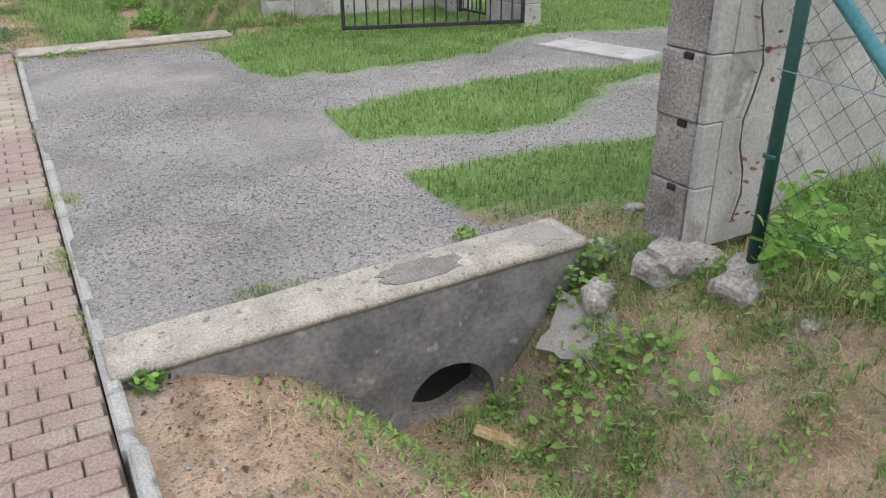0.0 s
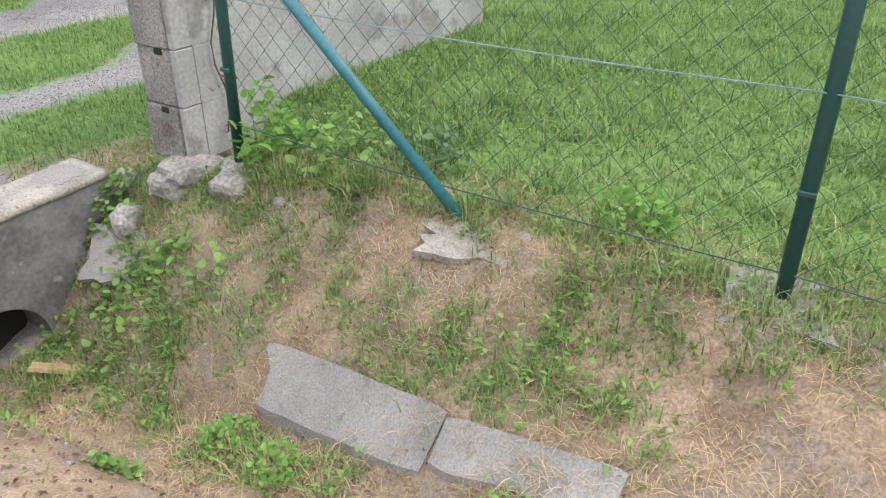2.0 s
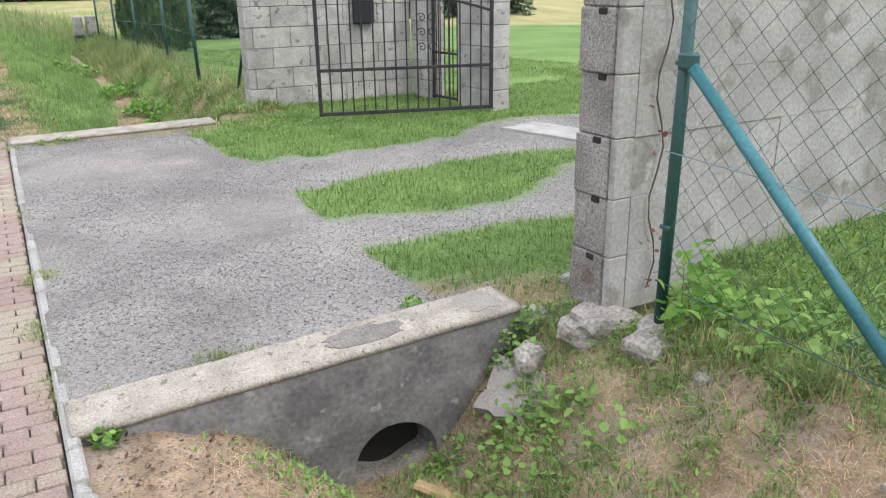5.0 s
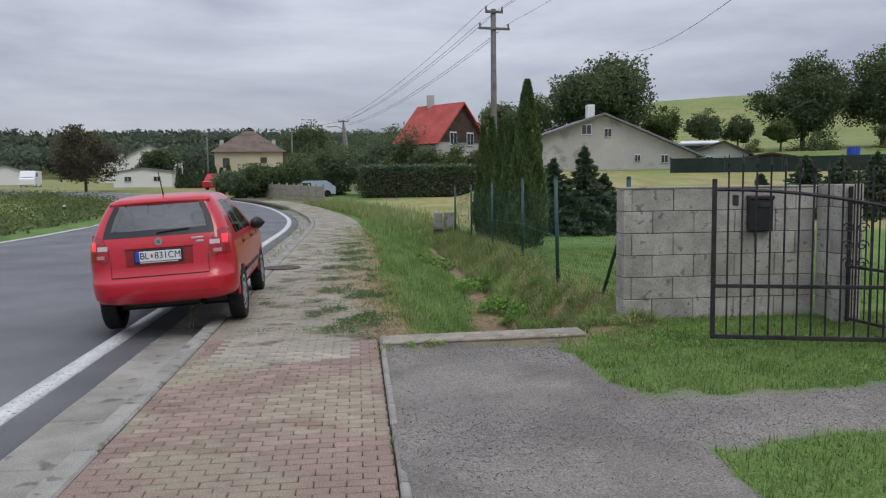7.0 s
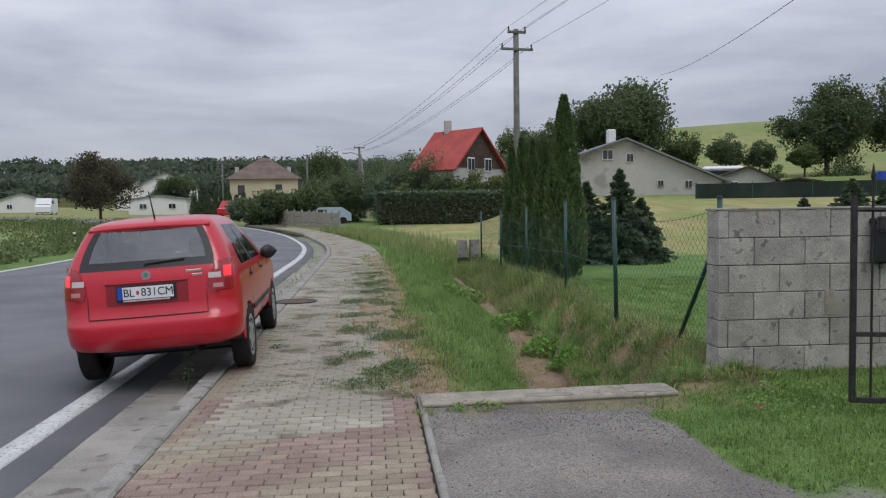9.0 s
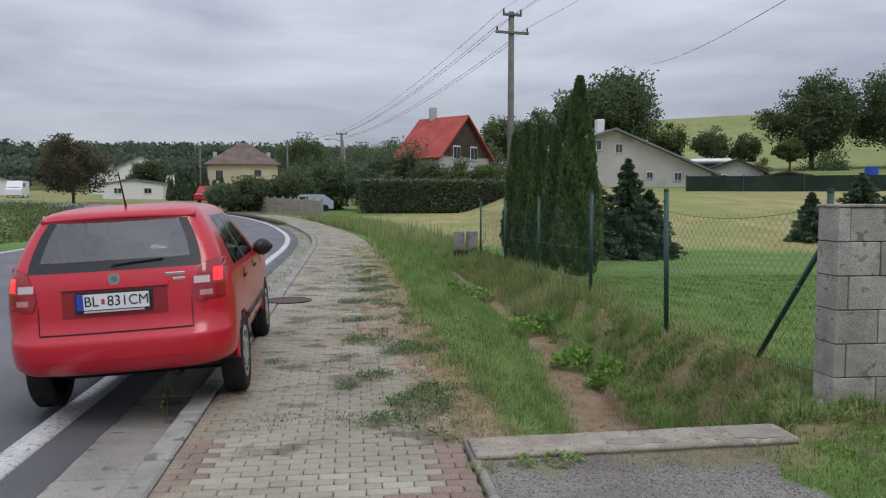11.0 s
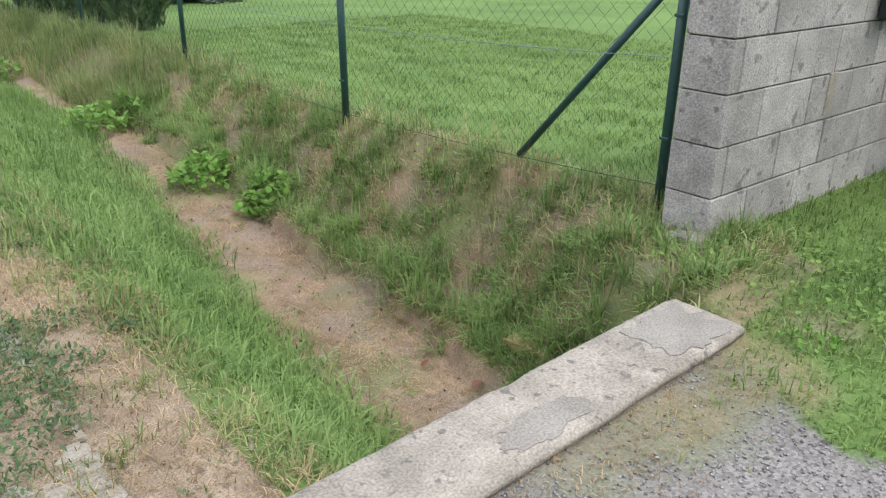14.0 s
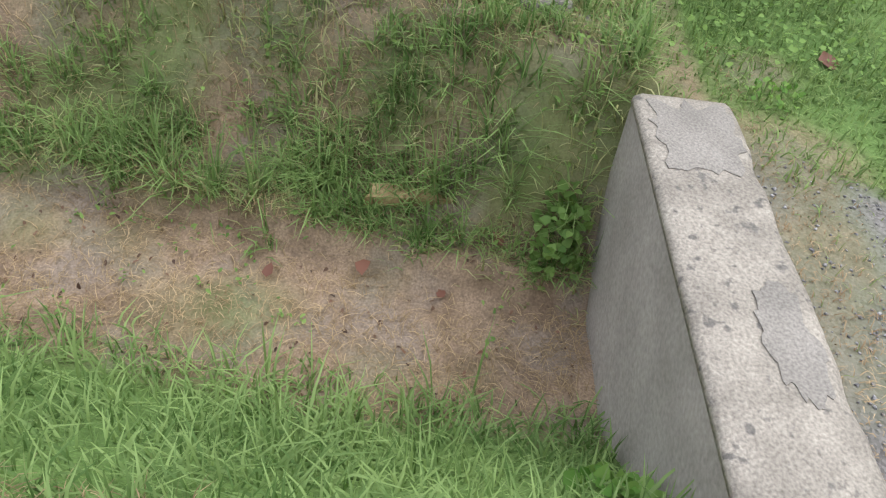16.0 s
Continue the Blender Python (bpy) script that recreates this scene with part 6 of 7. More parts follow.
# ---- trees and hedges ----
tree(30.5, 97, 13.5, 7.0, 5.2, F_TREE, "large dark green walnut tree behind the bungalow", 150, 70, 0.36, 0.4, 3, 3.6)
tree(57.0, 95.5, 11.3, 5.4, 5.4, F_TREE, "dense dark green round tree on the slope", 150, 70, 0.32, 0.35, 4, 5.6)
tree(67.0, 94, 12.5, 6.5, 6.0, F_TREE, "tall dark green tree on the slope", 130, 60, 0.34, 0.35, 5, 6.0)
tree(73.0, 84, 9.5, 6.0, 4.2, F_OLIVE, "olive green tree on the slope", 110, 60, 0.34, 0.3, 6, 5.6)
for k, (x_, y_, h_, r_) in enumerate(((40, 100, 6.0, 3.0), (45, 98, 5.5, 2.8), (36, 104, 6.5, 3.2), (50, 99, 4.5, 2.2), (52, 92, 4.0, 2.0), (20, 92, 7.5, 3.0), (17, 96, 8.0, 3.2), (61, 82, 3.5, 2.6), (24.5, 104, 8.0, 3.5))):
    tree(x_, y_, h_, r_, h_ * 0.38, F_OLIVE if k % 2 == 0 else F_TREE, "small garden fruit tree on the slope", 60, 45, 0.26, 0.14, 20 + k)
tree(-35.0, 106.0, 8.2, 4.4, 3.9, F_TREERED, "reddish brown leaved roadside tree", 110, 60, 0.26, 0.2, 8, 1.2)
tree(-33.2, 137.5, 7.0, 3.3, 2.9, F_TREE, "green roadside tree beyond the bend", 80, 50, 0.28, 0.2, 9, 1.5)
tree(-36.0, 136.0, 4.4, 1.6, 1.9, F_SPRUCE, "dark conical shrub by the road", 50, 50, 0.2, 0.12, 10, 1.4)
tree(-8.0, 141, 11.0, 5.0, 4.0, F_TREE, "dark tree behind the hedges", 90, 55, 0.32, 0.3, 11, 1.6)
for k, (x_, y_, rx_, ry_, h_, mt) in enumerate(((-9.5, 74, 2.6, 2.2, 3.3, F_TREE), (-6.0, 75, 2.6, 2.2, 3.8, F_TREE), (-2.5, 78, 3.0, 2.4, 5.0, F_TREE), (-11.8, 78, 2.4, 2.2, 2.6, F_SPRUCE), (1.2, 75, 2.8, 2.2, 5.6, F_SPRUCE), (4.0, 75.5, 3.2, 2.4, 6.6, F_TREE), (6.6, 73.5, 2.8, 2.2, 4.6, F_TREE), (2.2, 70, 1.6, 1.4, 3.4, F_OLIVE), (8.5, 71.5, 2.4, 1.8, 4.4, F_OLIVE), (11.5, 72, 2.6, 1.8, 4.2, F_OLIVE), (13.8, 66, 2.4, 1.8, 3.0, F_TREE), (0.2, 96, 4, 3, 7.0, F_TREE), (-5, 104, 5, 3, 6.0, F_TREE), (5, 100, 5, 3, 9.0, F_TREE), (14, 84, 4, 3, 6.5, F_TREE), (56, 91, 3.5, 3, 6.5, F_TREE), (65, 89, 4, 3, 6.5, F_OLIVE), (48, 92, 2.2, 2, 5.5, F_OLIVE))):
    bush(x_, y_, rx_, ry_, h_, mt, "dense dark green bushes by the bend" if mt is not F_OLIVE else "olive green garden shrubs", 75, 55, 0.20, 40 + k, 0.2 + 0.012 * max(y_ - 50, 0))
hedge = thing("hedge", pose(6.2, 68.5, 0.3), "long clipped dark green garden hedge", "hedge")
V = rng.uniform(-1, 1, (9000, 3))
face = rng.integers(0, 3, 9000)
V[face == 0, 1] = -1
V[face == 1, 2] = 1
V = V * np.array((6.2, 0.8, 1.25)) + np.array((0, 0, 1.4)) + rng.normal(0, 0.10, (9000, 3))
leaves("foliage", V, rng.uniform(0.12, 0.28, 9000), F_SPRUCE, "", 0.3, (0.2, 1.0), parent=hedge)
# solid dark box added to stand in for the hedge's shaded inside
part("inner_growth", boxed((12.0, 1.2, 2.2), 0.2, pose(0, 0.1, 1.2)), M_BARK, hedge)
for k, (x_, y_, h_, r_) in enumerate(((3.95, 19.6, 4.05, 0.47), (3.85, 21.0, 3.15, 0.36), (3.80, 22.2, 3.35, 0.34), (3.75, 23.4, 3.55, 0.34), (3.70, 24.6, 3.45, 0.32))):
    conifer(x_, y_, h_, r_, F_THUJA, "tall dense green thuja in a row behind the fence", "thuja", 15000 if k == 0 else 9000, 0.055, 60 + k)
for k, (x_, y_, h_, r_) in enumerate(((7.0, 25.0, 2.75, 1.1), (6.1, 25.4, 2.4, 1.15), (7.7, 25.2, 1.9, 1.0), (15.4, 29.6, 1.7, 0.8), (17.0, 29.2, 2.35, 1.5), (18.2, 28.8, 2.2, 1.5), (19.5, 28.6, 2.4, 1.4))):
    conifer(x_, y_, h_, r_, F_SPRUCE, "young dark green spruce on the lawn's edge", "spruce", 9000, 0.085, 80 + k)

for k in range(8):
    conifer(-26.5 + 1.05 * k, 121.0 - 0.1 * k, 2.9 + 0.5 * ((k * 5) % 3) / 2, 0.62, F_SPRUCE, "dark clipped conifer in a row before the cream house", "thuja", 900, 0.22, 120 + k, 1.2)
gable_house("outbuilding", (-39.0, 131.0), (-30.0, 131.5), 0.5, 1.4, 3.9, 3.9, 4.5, (0.2, 6.0), M_FRAME, M_SHEET, "low white flat-roofed outbuilding by the bend", ((0.25, 1.4, 1.2, 0.9), (0.75, 1.4, 1.2, 0.9)), 0.3)
gable_house("house", (-47.0, 160.0), (-35.0, 163.0), 0.5, 2.2, 6.6, 6.6, 9.8, (-2, 9), M_FRAME, M_SHEET, "white two-storey house with a grey roof beyond the bend", ((0.25, 2.6, 1.1, 1.2), (0.6, 2.6, 1.1, 1.2)))

# wooded hills beyond the valley
r = np.random.default_rng(77)
n_t = 1500
b_ = r.uniform(-0.62, 0.12, n_t)
d_ = r.uniform(300, 620, n_t)
tx, ty = d_ * np.sin(b_), d_ * np.cos(b_)
tz = ground_z(tx, ty)
th = r.uniform(7, 13, n_t) * (0.8 + 0.5 * np.clip(fbm(tx, ty, 0.02, 91), -0.6, 1))
per = 70
u_ = np.clip(r.normal(0, 1, (n_t * per, 3)), -1.7, 1.5)
c_ = np.stack([np.repeat(tx, per), np.repeat(ty, per), np.repeat(tz + th * 0.55, per)], 1) + u_ * np.repeat(th, per)[:, None] * np.array((0.26, 0.26, 0.17))
q1 = r.normal(0, 1, (n_t * per, 3))
q2 = r.normal(0, 1, (n_t * per, 3))
V = np.stack([c_ - q1 * 0.8, c_ + q2 * 0.55, c_ + q1 * 0.8, c_ - q2 * 0.55], 1).reshape(-1, 3)
i = np.arange(n_t * per) * 4
# tone carries painted top light: each tree's lower leaves are darker
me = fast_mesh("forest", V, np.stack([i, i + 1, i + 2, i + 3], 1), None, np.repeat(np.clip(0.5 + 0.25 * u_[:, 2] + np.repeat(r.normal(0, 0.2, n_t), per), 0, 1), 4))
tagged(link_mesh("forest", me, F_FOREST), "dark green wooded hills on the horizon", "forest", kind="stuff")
# rough growth along the far side of the road
n_t = 420
s_, o_ = r.uniform(26, 125, n_t), -12.6 - np.abs(r.normal(0, 3.2, n_t))
vx, vy = along(s_, o_)
hh = r.uniform(0.25, 0.8, n_t)
per = 40
u_ = r.normal(0, 1, (n_t * per, 3))
c_ = np.stack([np.repeat(vx, per), np.repeat(vy, per), np.repeat(ground_z(vx, vy) + hh * 0.4, per)], 1) + u_ * np.repeat(hh, per)[:, None] * np.array((0.9, 0.9, 0.32))
leaves("verge_weeds", c_, r.uniform(0.08, 0.2, n_t * per), F_OLIVE, "rough green weeds along the road verge", 0.7, (0.1, 1), "weeds", "stuff")


# ---- grass ----
def lawn_mask(x, y):
    s, d, h = covers(x, y)
    return np.clip(1 - s * 0.9, 0, 1) * (d < 0.25) * np.clip(1 - h, 0, 1)


def drive_grass(x, y):
    s, d, h = covers(x, y)
    return (d < 0.3) * (1 - 0.8 * s) * (x > 1.6)


p = scatter(0.02, 1.9, 9.05, 15, 2500, lambda x, y: step(0.36, 0.62, x + 0.05 * (y - 9) + 0.14 * fbm(x, y, 4, 51)) * (1 - step(1.28, 1.45, x - veer(y) + 0.05 * fbm(x, y, 6, 52))) * (y > far_line(x) + 0.17))
blades("bank_grass", p, size(len(p), 0.07, 0.17), rng.uniform(0.005, 0.011, len(p)), F_LUSH, "lush green grass on the ditch bank", 1.2, (0.0, 1.0), wave=0.5)
p = scatter(0.0, 1.85, 15, 34, 2200, lambda x, y: step(0.1, 0.5, x + 0.1 * fbm(x, y, 3, 51)))
blades("bank_grass", p, size(len(p), 0.08, 0.22), rng.uniform(0.005, 0.009, len(p)), F_LUSH, "lush green grass on the ditch bank", 0.45, (0.1, 0.9))
def far_lip(x, y):
    return x - 0.5 * veer(y) + 0.16 * (1 - step(9.0, 10.4, y))


def far_bank(x, y):
    return step(1.96, 2.06, far_lip(x, y) + 0.06 * fbm(x, y, 8, 54)) * ((x > 2.13) | (y > 9.07)) * ((y < 9.3) | (y > 9.56) | (x < 2.68))


p = scatter(1.7, 3.1, 8.95, 15, 3200, lambda x, y: np.clip(0.8 + 0.6 * fbm(x, y, 9, 53), 0.12, 1) * far_bank(x, y))
blades("bank_grass", p, size(len(p), 0.07, 0.17), rng.uniform(0.004, 0.010, len(p)), F_BANK, "coarse green and straw grass on the fence bank", 1.3, (0.0, 1.0), wave=0.6)
c = scatter(1.8, 3.0, 9.0, 16, 95, lambda x, y: np.clip(0.6 + 0.8 * fbm(x, y, 4, 77), 0.1, 1) * far_bank(x, y))
p = tufts(c, 34, 0.024)
blades("grass_tufts", p, size(len(p), 0.12, 0.24), rng.uniform(0.005, 0.010, len(p)), F_LUSH, "rough green grass tufts on the fence bank", 1.15, (0.0, 1.0), wave=0.5)
p = scatter(2.1, 3.2, 15, 34, 2000, lambda x, y: np.clip(0.8 + 0.4 * fbm(x, y, 2, 53), 0, 1))
blades("bank_grass", p, size(len(p), 0.12, 0.38), rng.uniform(0.005, 0.01, len(p)), F_MIX, "coarse tall grass under the fence", 0.6, (0.0, 0.9))
p = scatter(1.9, 3.0, 9.0, 15, 2400, lambda x, y: np.clip(0.6 + 0.6 * fbm(x, y, 7, 79), 0.1, 1) * far_bank(x, y))
blades("dry_grass", p, size(len(p), 0.03, 0.10), rng.uniform(0.002, 0.0045, len(p)), F_DRY, "dry litter between the bank tufts", 1.6, (0.0, 0.9), flat=1.2, wave=0.5)
p = scatter(1.9, 3.0, 9.0, 15, 380, lambda x, y: np.clip(0.5 + 0.8 * fbm(x, y, 6, 80), 0, 1) * far_bank(x, y))
leaves("bank_herbs", np.stack([p[:, 0], p[:, 1], ground_z(p[:, 0], p[:, 1]) + rng.uniform(0.02, 0.09, len(p))], 1), rng.uniform(0.015, 0.04, len(p)), F_WEED, "small broad-leaved herbs on the fence bank", 0.4, (0.0, 1), "weed", "stuff", 0.5)
lip_y = rng.uniform(9.15, 16, 95)
c = np.stack([2.08 + 0.5 * veer(lip_y) - 0.16 * (1 - step(9.0, 10.4, lip_y)) + np.abs(rng.normal(0, 0.12, 95)), lip_y], 1)
p = tufts(c, 50, 0.026)
blades("grass_tufts", p, size(len(p), 0.16, 0.30), rng.uniform(0.005, 0.009, len(p)), F_LUSH, "drooping grass tufts over the ditch lip", 1.2, (0.5, 1.0))
p = scatter(2.0, 3.0, 9.2, 18, 1500, lambda x, y: np.clip(0.35 + 0.9 * fbm(x, y, 3.5, 66), 0, 1))
blades("dry_grass", p, size(len(p), 0.06, 0.16), rng.uniform(0.002, 0.004, len(p)), F_DRY, "dry straw among the bank grass", 1.2, (0.1, 0.9))
p = scatter(0.5, 1.5, 9.1, 13, 900, lambda x, y: step(0.7, 1.0, x) * np.clip(0.4 + fbm(x, y, 3, 67), 0, 1) * (1 - step(1.3, 1.42, x)))
blades("grass_tufts", p, size(len(p), 0.16, 0.28), rng.uniform(0.006, 0.012, len(p)), F_LUSH, "long bent grass on the ditch edge", 1.0, (0.4, 1.0))
p = scatter(2.0, 3.2, 9.3, 22, 500, lambda x, y: np.clip(0.6 * fbm(x, y, 3, 55), 0, 1))
blades("dry_stalks", p, size(len(p), 0.12, 0.4), rng.uniform(0.002, 0.004, len(p)), F_DRY, "dry straw stalks on the bank", 0.5, (0.2, 1.0))
p = scatter(2.9, 9.0, 9.6, 19, 1600)
blades("lawn", p, size(len(p), 0.03, 0.07), rng.uniform(0.004, 0.008, len(p)), F_LAWN, "short green lawn behind the fence", 0.4, (0.2, 0.9), category="lawn")
p = scatter(1.5, 7.5, 2.4, 10.3, 3800, lambda x, y: drive_grass(x, y) * (y < np.where(x > 2.68, 9.27, far_line(x) + 0.4)) * ((x > 2.14) | (y < 8.7)))
blades("verge_grass", p, size(len(p), 0.04, 0.10), rng.uniform(0.004, 0.009, len(p)), F_LAWN, "short green grass between gravel tracks", 1.2, (0.0, 1.0), wave=0.4)
p = scatter(7.5, 13, -4, 10, 1700)
blades("lawn", p, size(len(p), 0.04, 0.09), rng.uniform(0.006, 0.011, len(p)), F_LAWN, "green garden lawn", 0.4, (0.2, 0.9), category="lawn")
p = scatter(4.66, 7.5, 2.05, 2.8, 3200)
blades("lawn", p, size(len(p), 0.05, 0.11), rng.uniform(0.004, 0.007, len(p)), F_LAWN, "green lawn past the wall end", 0.6, (0.15, 1.0), category="lawn")
p = scatter(2.0, 7.5, -3.5, 2.05, 3600, lambda x, y: step(1.98, 2.35, x + 0.12 * fbm(x, y, 5, 56)))
blades("lawn", p, size(len(p), 0.04, 0.115), rng.uniform(0.004, 0.010, len(p)), F_LAWN, "green lawn behind the chain-link fence", 1.25, (0.0, 1.0), category="lawn", wave=0.35)
c = scatter(2.3, 6.5, -3.0, 2.0, 9)
p = tufts(c, 60, 0.06)
blades("lawn_tufts", p, size(len(p), 0.08, 0.17), rng.uniform(0.005, 0.009, len(p)), F_LUSH, "coarse dark tufts in the lawn", 1.1, (0.0, 1.0), category="lawn", wave=0.3)
p = scatter(2.15, 5.5, -3.0, 2.0, 260, lambda x, y: np.clip(0.7 - 0.5 * (x - 2.1) + 0.5 * fbm(x, y, 2.6, 75), 0.03, 1))
blades("dry_grass", p, size(len(p), 0.05, 0.13), rng.uniform(0.002, 0.004, len(p)), F_DRY, "dry stalks among the lawn", 1.4, (0.2, 1.0))


# near bank: straw, thin green, clumps
def before_wall(x, y):
    return y < near_line(np.minimum(x, 1.95)) - 0.13


def green_patch(x, y):
    """Where the dry bank still carries green: uneven patches, denser towards the culvert."""
    v = 0.55 * fbm(x, y, 4.6, 157) + 0.75 * fbm(x, y, 10.5, 158) + 0.45 * step(0.5, 1.7, y) + 0.24
    slab_ = (np.abs(x - 1.383 - 0.16 * np.clip(y - 0.30, 0, 0.9)) < 0.085) & (y < 1.17) & (y > -0.2)
    return np.clip(1.6 * v, 0, 1) * step(1.12, 1.3, x) * before_wall(x, y) * ~slab_


p = scatter(1.0, 2.4, -1.8, 2.9, 5200, lambda x, y: np.clip(0.95 - 0.55 * green_patch(x, y) - 0.35 * step(0.2, 0.8, fbm(x, y, 5.0, 60)), 0.05, 1) * ((x > 1.95) | before_wall(x, y)))
blades("dry_grass", p, size(len(p), 0.025, 0.085), rng.uniform(0.0014, 0.0034, len(p)), F_DRY, "dry straw-coloured cut grass on the bank", 1.5, (0.0, 1.0), flat=2.4, wave=0.8)
p = scatter(1.15, 2.3, -1.8, 2.7, 1000, lambda x, y: np.clip(0.5 + 0.8 * fbm(x, y, 4.0, 59), 0.03, 1) * before_wall(x, y))
blades("dry_grass", p, size(len(p), 0.05, 0.16), rng.uniform(0.0018, 0.0035, len(p)), F_DRY, "standing dry stalks on the bank", 0.9, (0.2, 1.0))
c = scatter(1.15, 2.2, -1.8, 2.6, 560, green_patch)
p = tufts(c, 16, 0.026)
blades("grass_tufts", p, size(len(p), 0.035, 0.105), rng.uniform(0.003, 0.007, len(p)), F_LUSH, "green grass tufts on the dry bank", 0.95, (0.0, 1.0), wave=0.4)
c = scatter(1.15, 2.2, -1.8, 2.6, 150, green_patch)
p = tufts(c, 12, 0.035)
leaves("bank_herbs", np.stack([p[:, 0], p[:, 1], ground_z(p[:, 0], p[:, 1]) + rng.uniform(0.012, 0.055, len(p))], 1), rng.uniform(0.014, 0.034, len(p)), F_WEED, "clover, yarrow and plantain leaves on the dry bank", 0.35, (0.0, 1), "weed", "stuff", 0.42)
p = scatter(1.12, 2.2, -1.8, 2.6, 330, lambda x, y: np.clip(0.35 + 0.5 * fbm(x, y, 3.0, 65), 0, 1) * before_wall(x, y))
blades("bank_grass", p, size(len(p), 0.03, 0.08), rng.uniform(0.003, 0.006, len(p)), F_MIX, "scattered thin grass on the dry bank", 0.9, (0.1, 1.0))
# bindweed spreading from the culvert mouth
p = scatter(1.32, 1.80, 1.45, 2.55, 1900, lambda x, y: np.clip(0.5 + 0.9 * fbm(x, y, 4.2, 76) - 0.9 * step(0.25, 0.75, np.hypot((x - 1.54) / 0.8, (y - 2.1) / 1.3)), 0, 1) * before_wall(x, y))
leaves("bindweed", np.stack([p[:, 0], p[:, 1], ground_z(p[:, 0], p[:, 1]) + rng.uniform(0.01, 0.075, len(p))], 1), rng.uniform(0.022, 0.05, len(p)), F_WEED, "bindweed with heart-shaped leaves beside the culvert mouth", 0.15, (0.0, 1), "weed", "stuff", 0.8)
# ferny weeds at the foot of the headwall
FERN = (0.76, 2.02)
p = scatter(0.4, 1.2, 1.6, 2.5, 2400, lambda x, y: np.clip(1.15 + 0.5 * fbm(x, y, 6, 78) - 1.3 * step(0.3, 1.0, np.hypot((x - FERN[0]) / 0.36, (y - FERN[1] + 0.4 * (x - FERN[0])) / 0.22)), 0, 1) * before_wall(x, y))
leaves("ferny_weeds", np.stack([p[:, 0], p[:, 1], ground_z(p[:, 0], p[:, 1]) + rng.uniform(0.01, 0.09, len(p))], 1), rng.uniform(0.012, 0.038, len(p)), F_WEED, "ferny green weeds at the headwall foot", 0.5, (0.0, 1), "weed", "stuff", 0.38)
# ditch soil in front of the headwall
p = scatter(0.08, 1.45, -1.2, 2.6, 1900, lambda x, y: np.clip(0.4 + 0.9 * fbm(x, y, 3, 68), 0, 1) * before_wall(x, y))
blades("dry_grass", p, size(len(p), 0.02, 0.09), rng.uniform(0.0016, 0.0034, len(p)), F_DRY, "straw bits on the ditch soil", 2.5, (0.0, 0.8), flat=2.0)
c = scatter(0.1, 1.25, -1.0, 2.5, 60, lambda x, y: np.clip(0.1 + 1.1 * fbm(x, y, 2.6, 69), 0, 1) * before_wall(x, y))
p = tufts(c, 22, 0.035)
blades("grass_tufts", p, size(len(p), 0.02, 0.07), rng.uniform(0.0025, 0.005, len(p)), F_MIX, "low green tufts on the ditch soil", 1.0, (0.0, 1.0))
p = tufts(c, 10, 0.05)
leaves("soil_herbs", np.stack([p[:, 0], p[:, 1], ground_z(p[:, 0], p[:, 1]) + rng.uniform(0.006, 0.03, len(p))], 1), rng.uniform(0.008, 0.022, len(p)), F_WEED, "small weeds creeping over the ditch soil", 0.3, (0.0, 1), "weed", "stuff", 0.5)
c = np.stack([rng.normal(2.1, 0.09, 46), rng.uniform(-1.7, 1.7, 46)], 1)
p = tufts(c, 60, 0.05)
blades("grass_tufts", p, size(len(p), 0.06, 0.17), rng.uniform(0.003, 0.006, len(p)), F_MIX, "long unmown grass along the fence foot", 0.8, (0.0, 1.0))
p = tufts(c[::2], 40, 0.07)
blades("dry_grass", p, size(len(p), 0.06, 0.16), rng.uniform(0.002, 0.004, len(p)), F_DRY, "dry unmown stalks along the fence foot", 1.0, (0.2, 1.0))
# far ditch floor
p = scatter(1.2, 2.5, 9.08, 17, 4200, lambda x, y: step(1.2, 1.35, x - veer(y)) * (1 - step(2.0, 2.1, x - 0.5 * veer(y))) * np.clip(0.6 + 0.5 * fbm(x, y, 4, 59), 0, 1))
blades("dry_grass", p, size(len(p), 0.03, 0.09), rng.uniform(0.0018, 0.004, len(p)), F_DRY, "dry mown straw on the ditch floor", 2.5, (0.0, 0.8), flat=1.8, wave=0.5)
c = scatter(1.35, 2.1, 9.1, 14, 14)
p = tufts(c, 8, 0.03)
leaves("ditch_herbs", np.stack([p[:, 0], p[:, 1], ground_z(p[:, 0], p[:, 1]) + rng.uniform(0.006, 0.03, len(p))], 1), rng.uniform(0.012, 0.03, len(p)), F_WEED, "small green seedlings on the ditch floor", 0.3, (0.0, 1), "weed", "stuff", 0.5)
p = scatter(1.3, 2.2, 9.05, 15, 90)
leaves("leaf_litter", np.stack([p[:, 0], p[:, 1], ground_z(p[:, 0], p[:, 1]) + 0.012], 1), rng.uniform(0.008, 0.03, len(p)), foliage("brown_litter", (0.05, 0.03, 0.02), (0.20, 0.11, 0.065), trans=0.1), "brown leaf litter on the ditch floor", 0.1, (0, 1), "leaf litter", "stuff", 0.5)
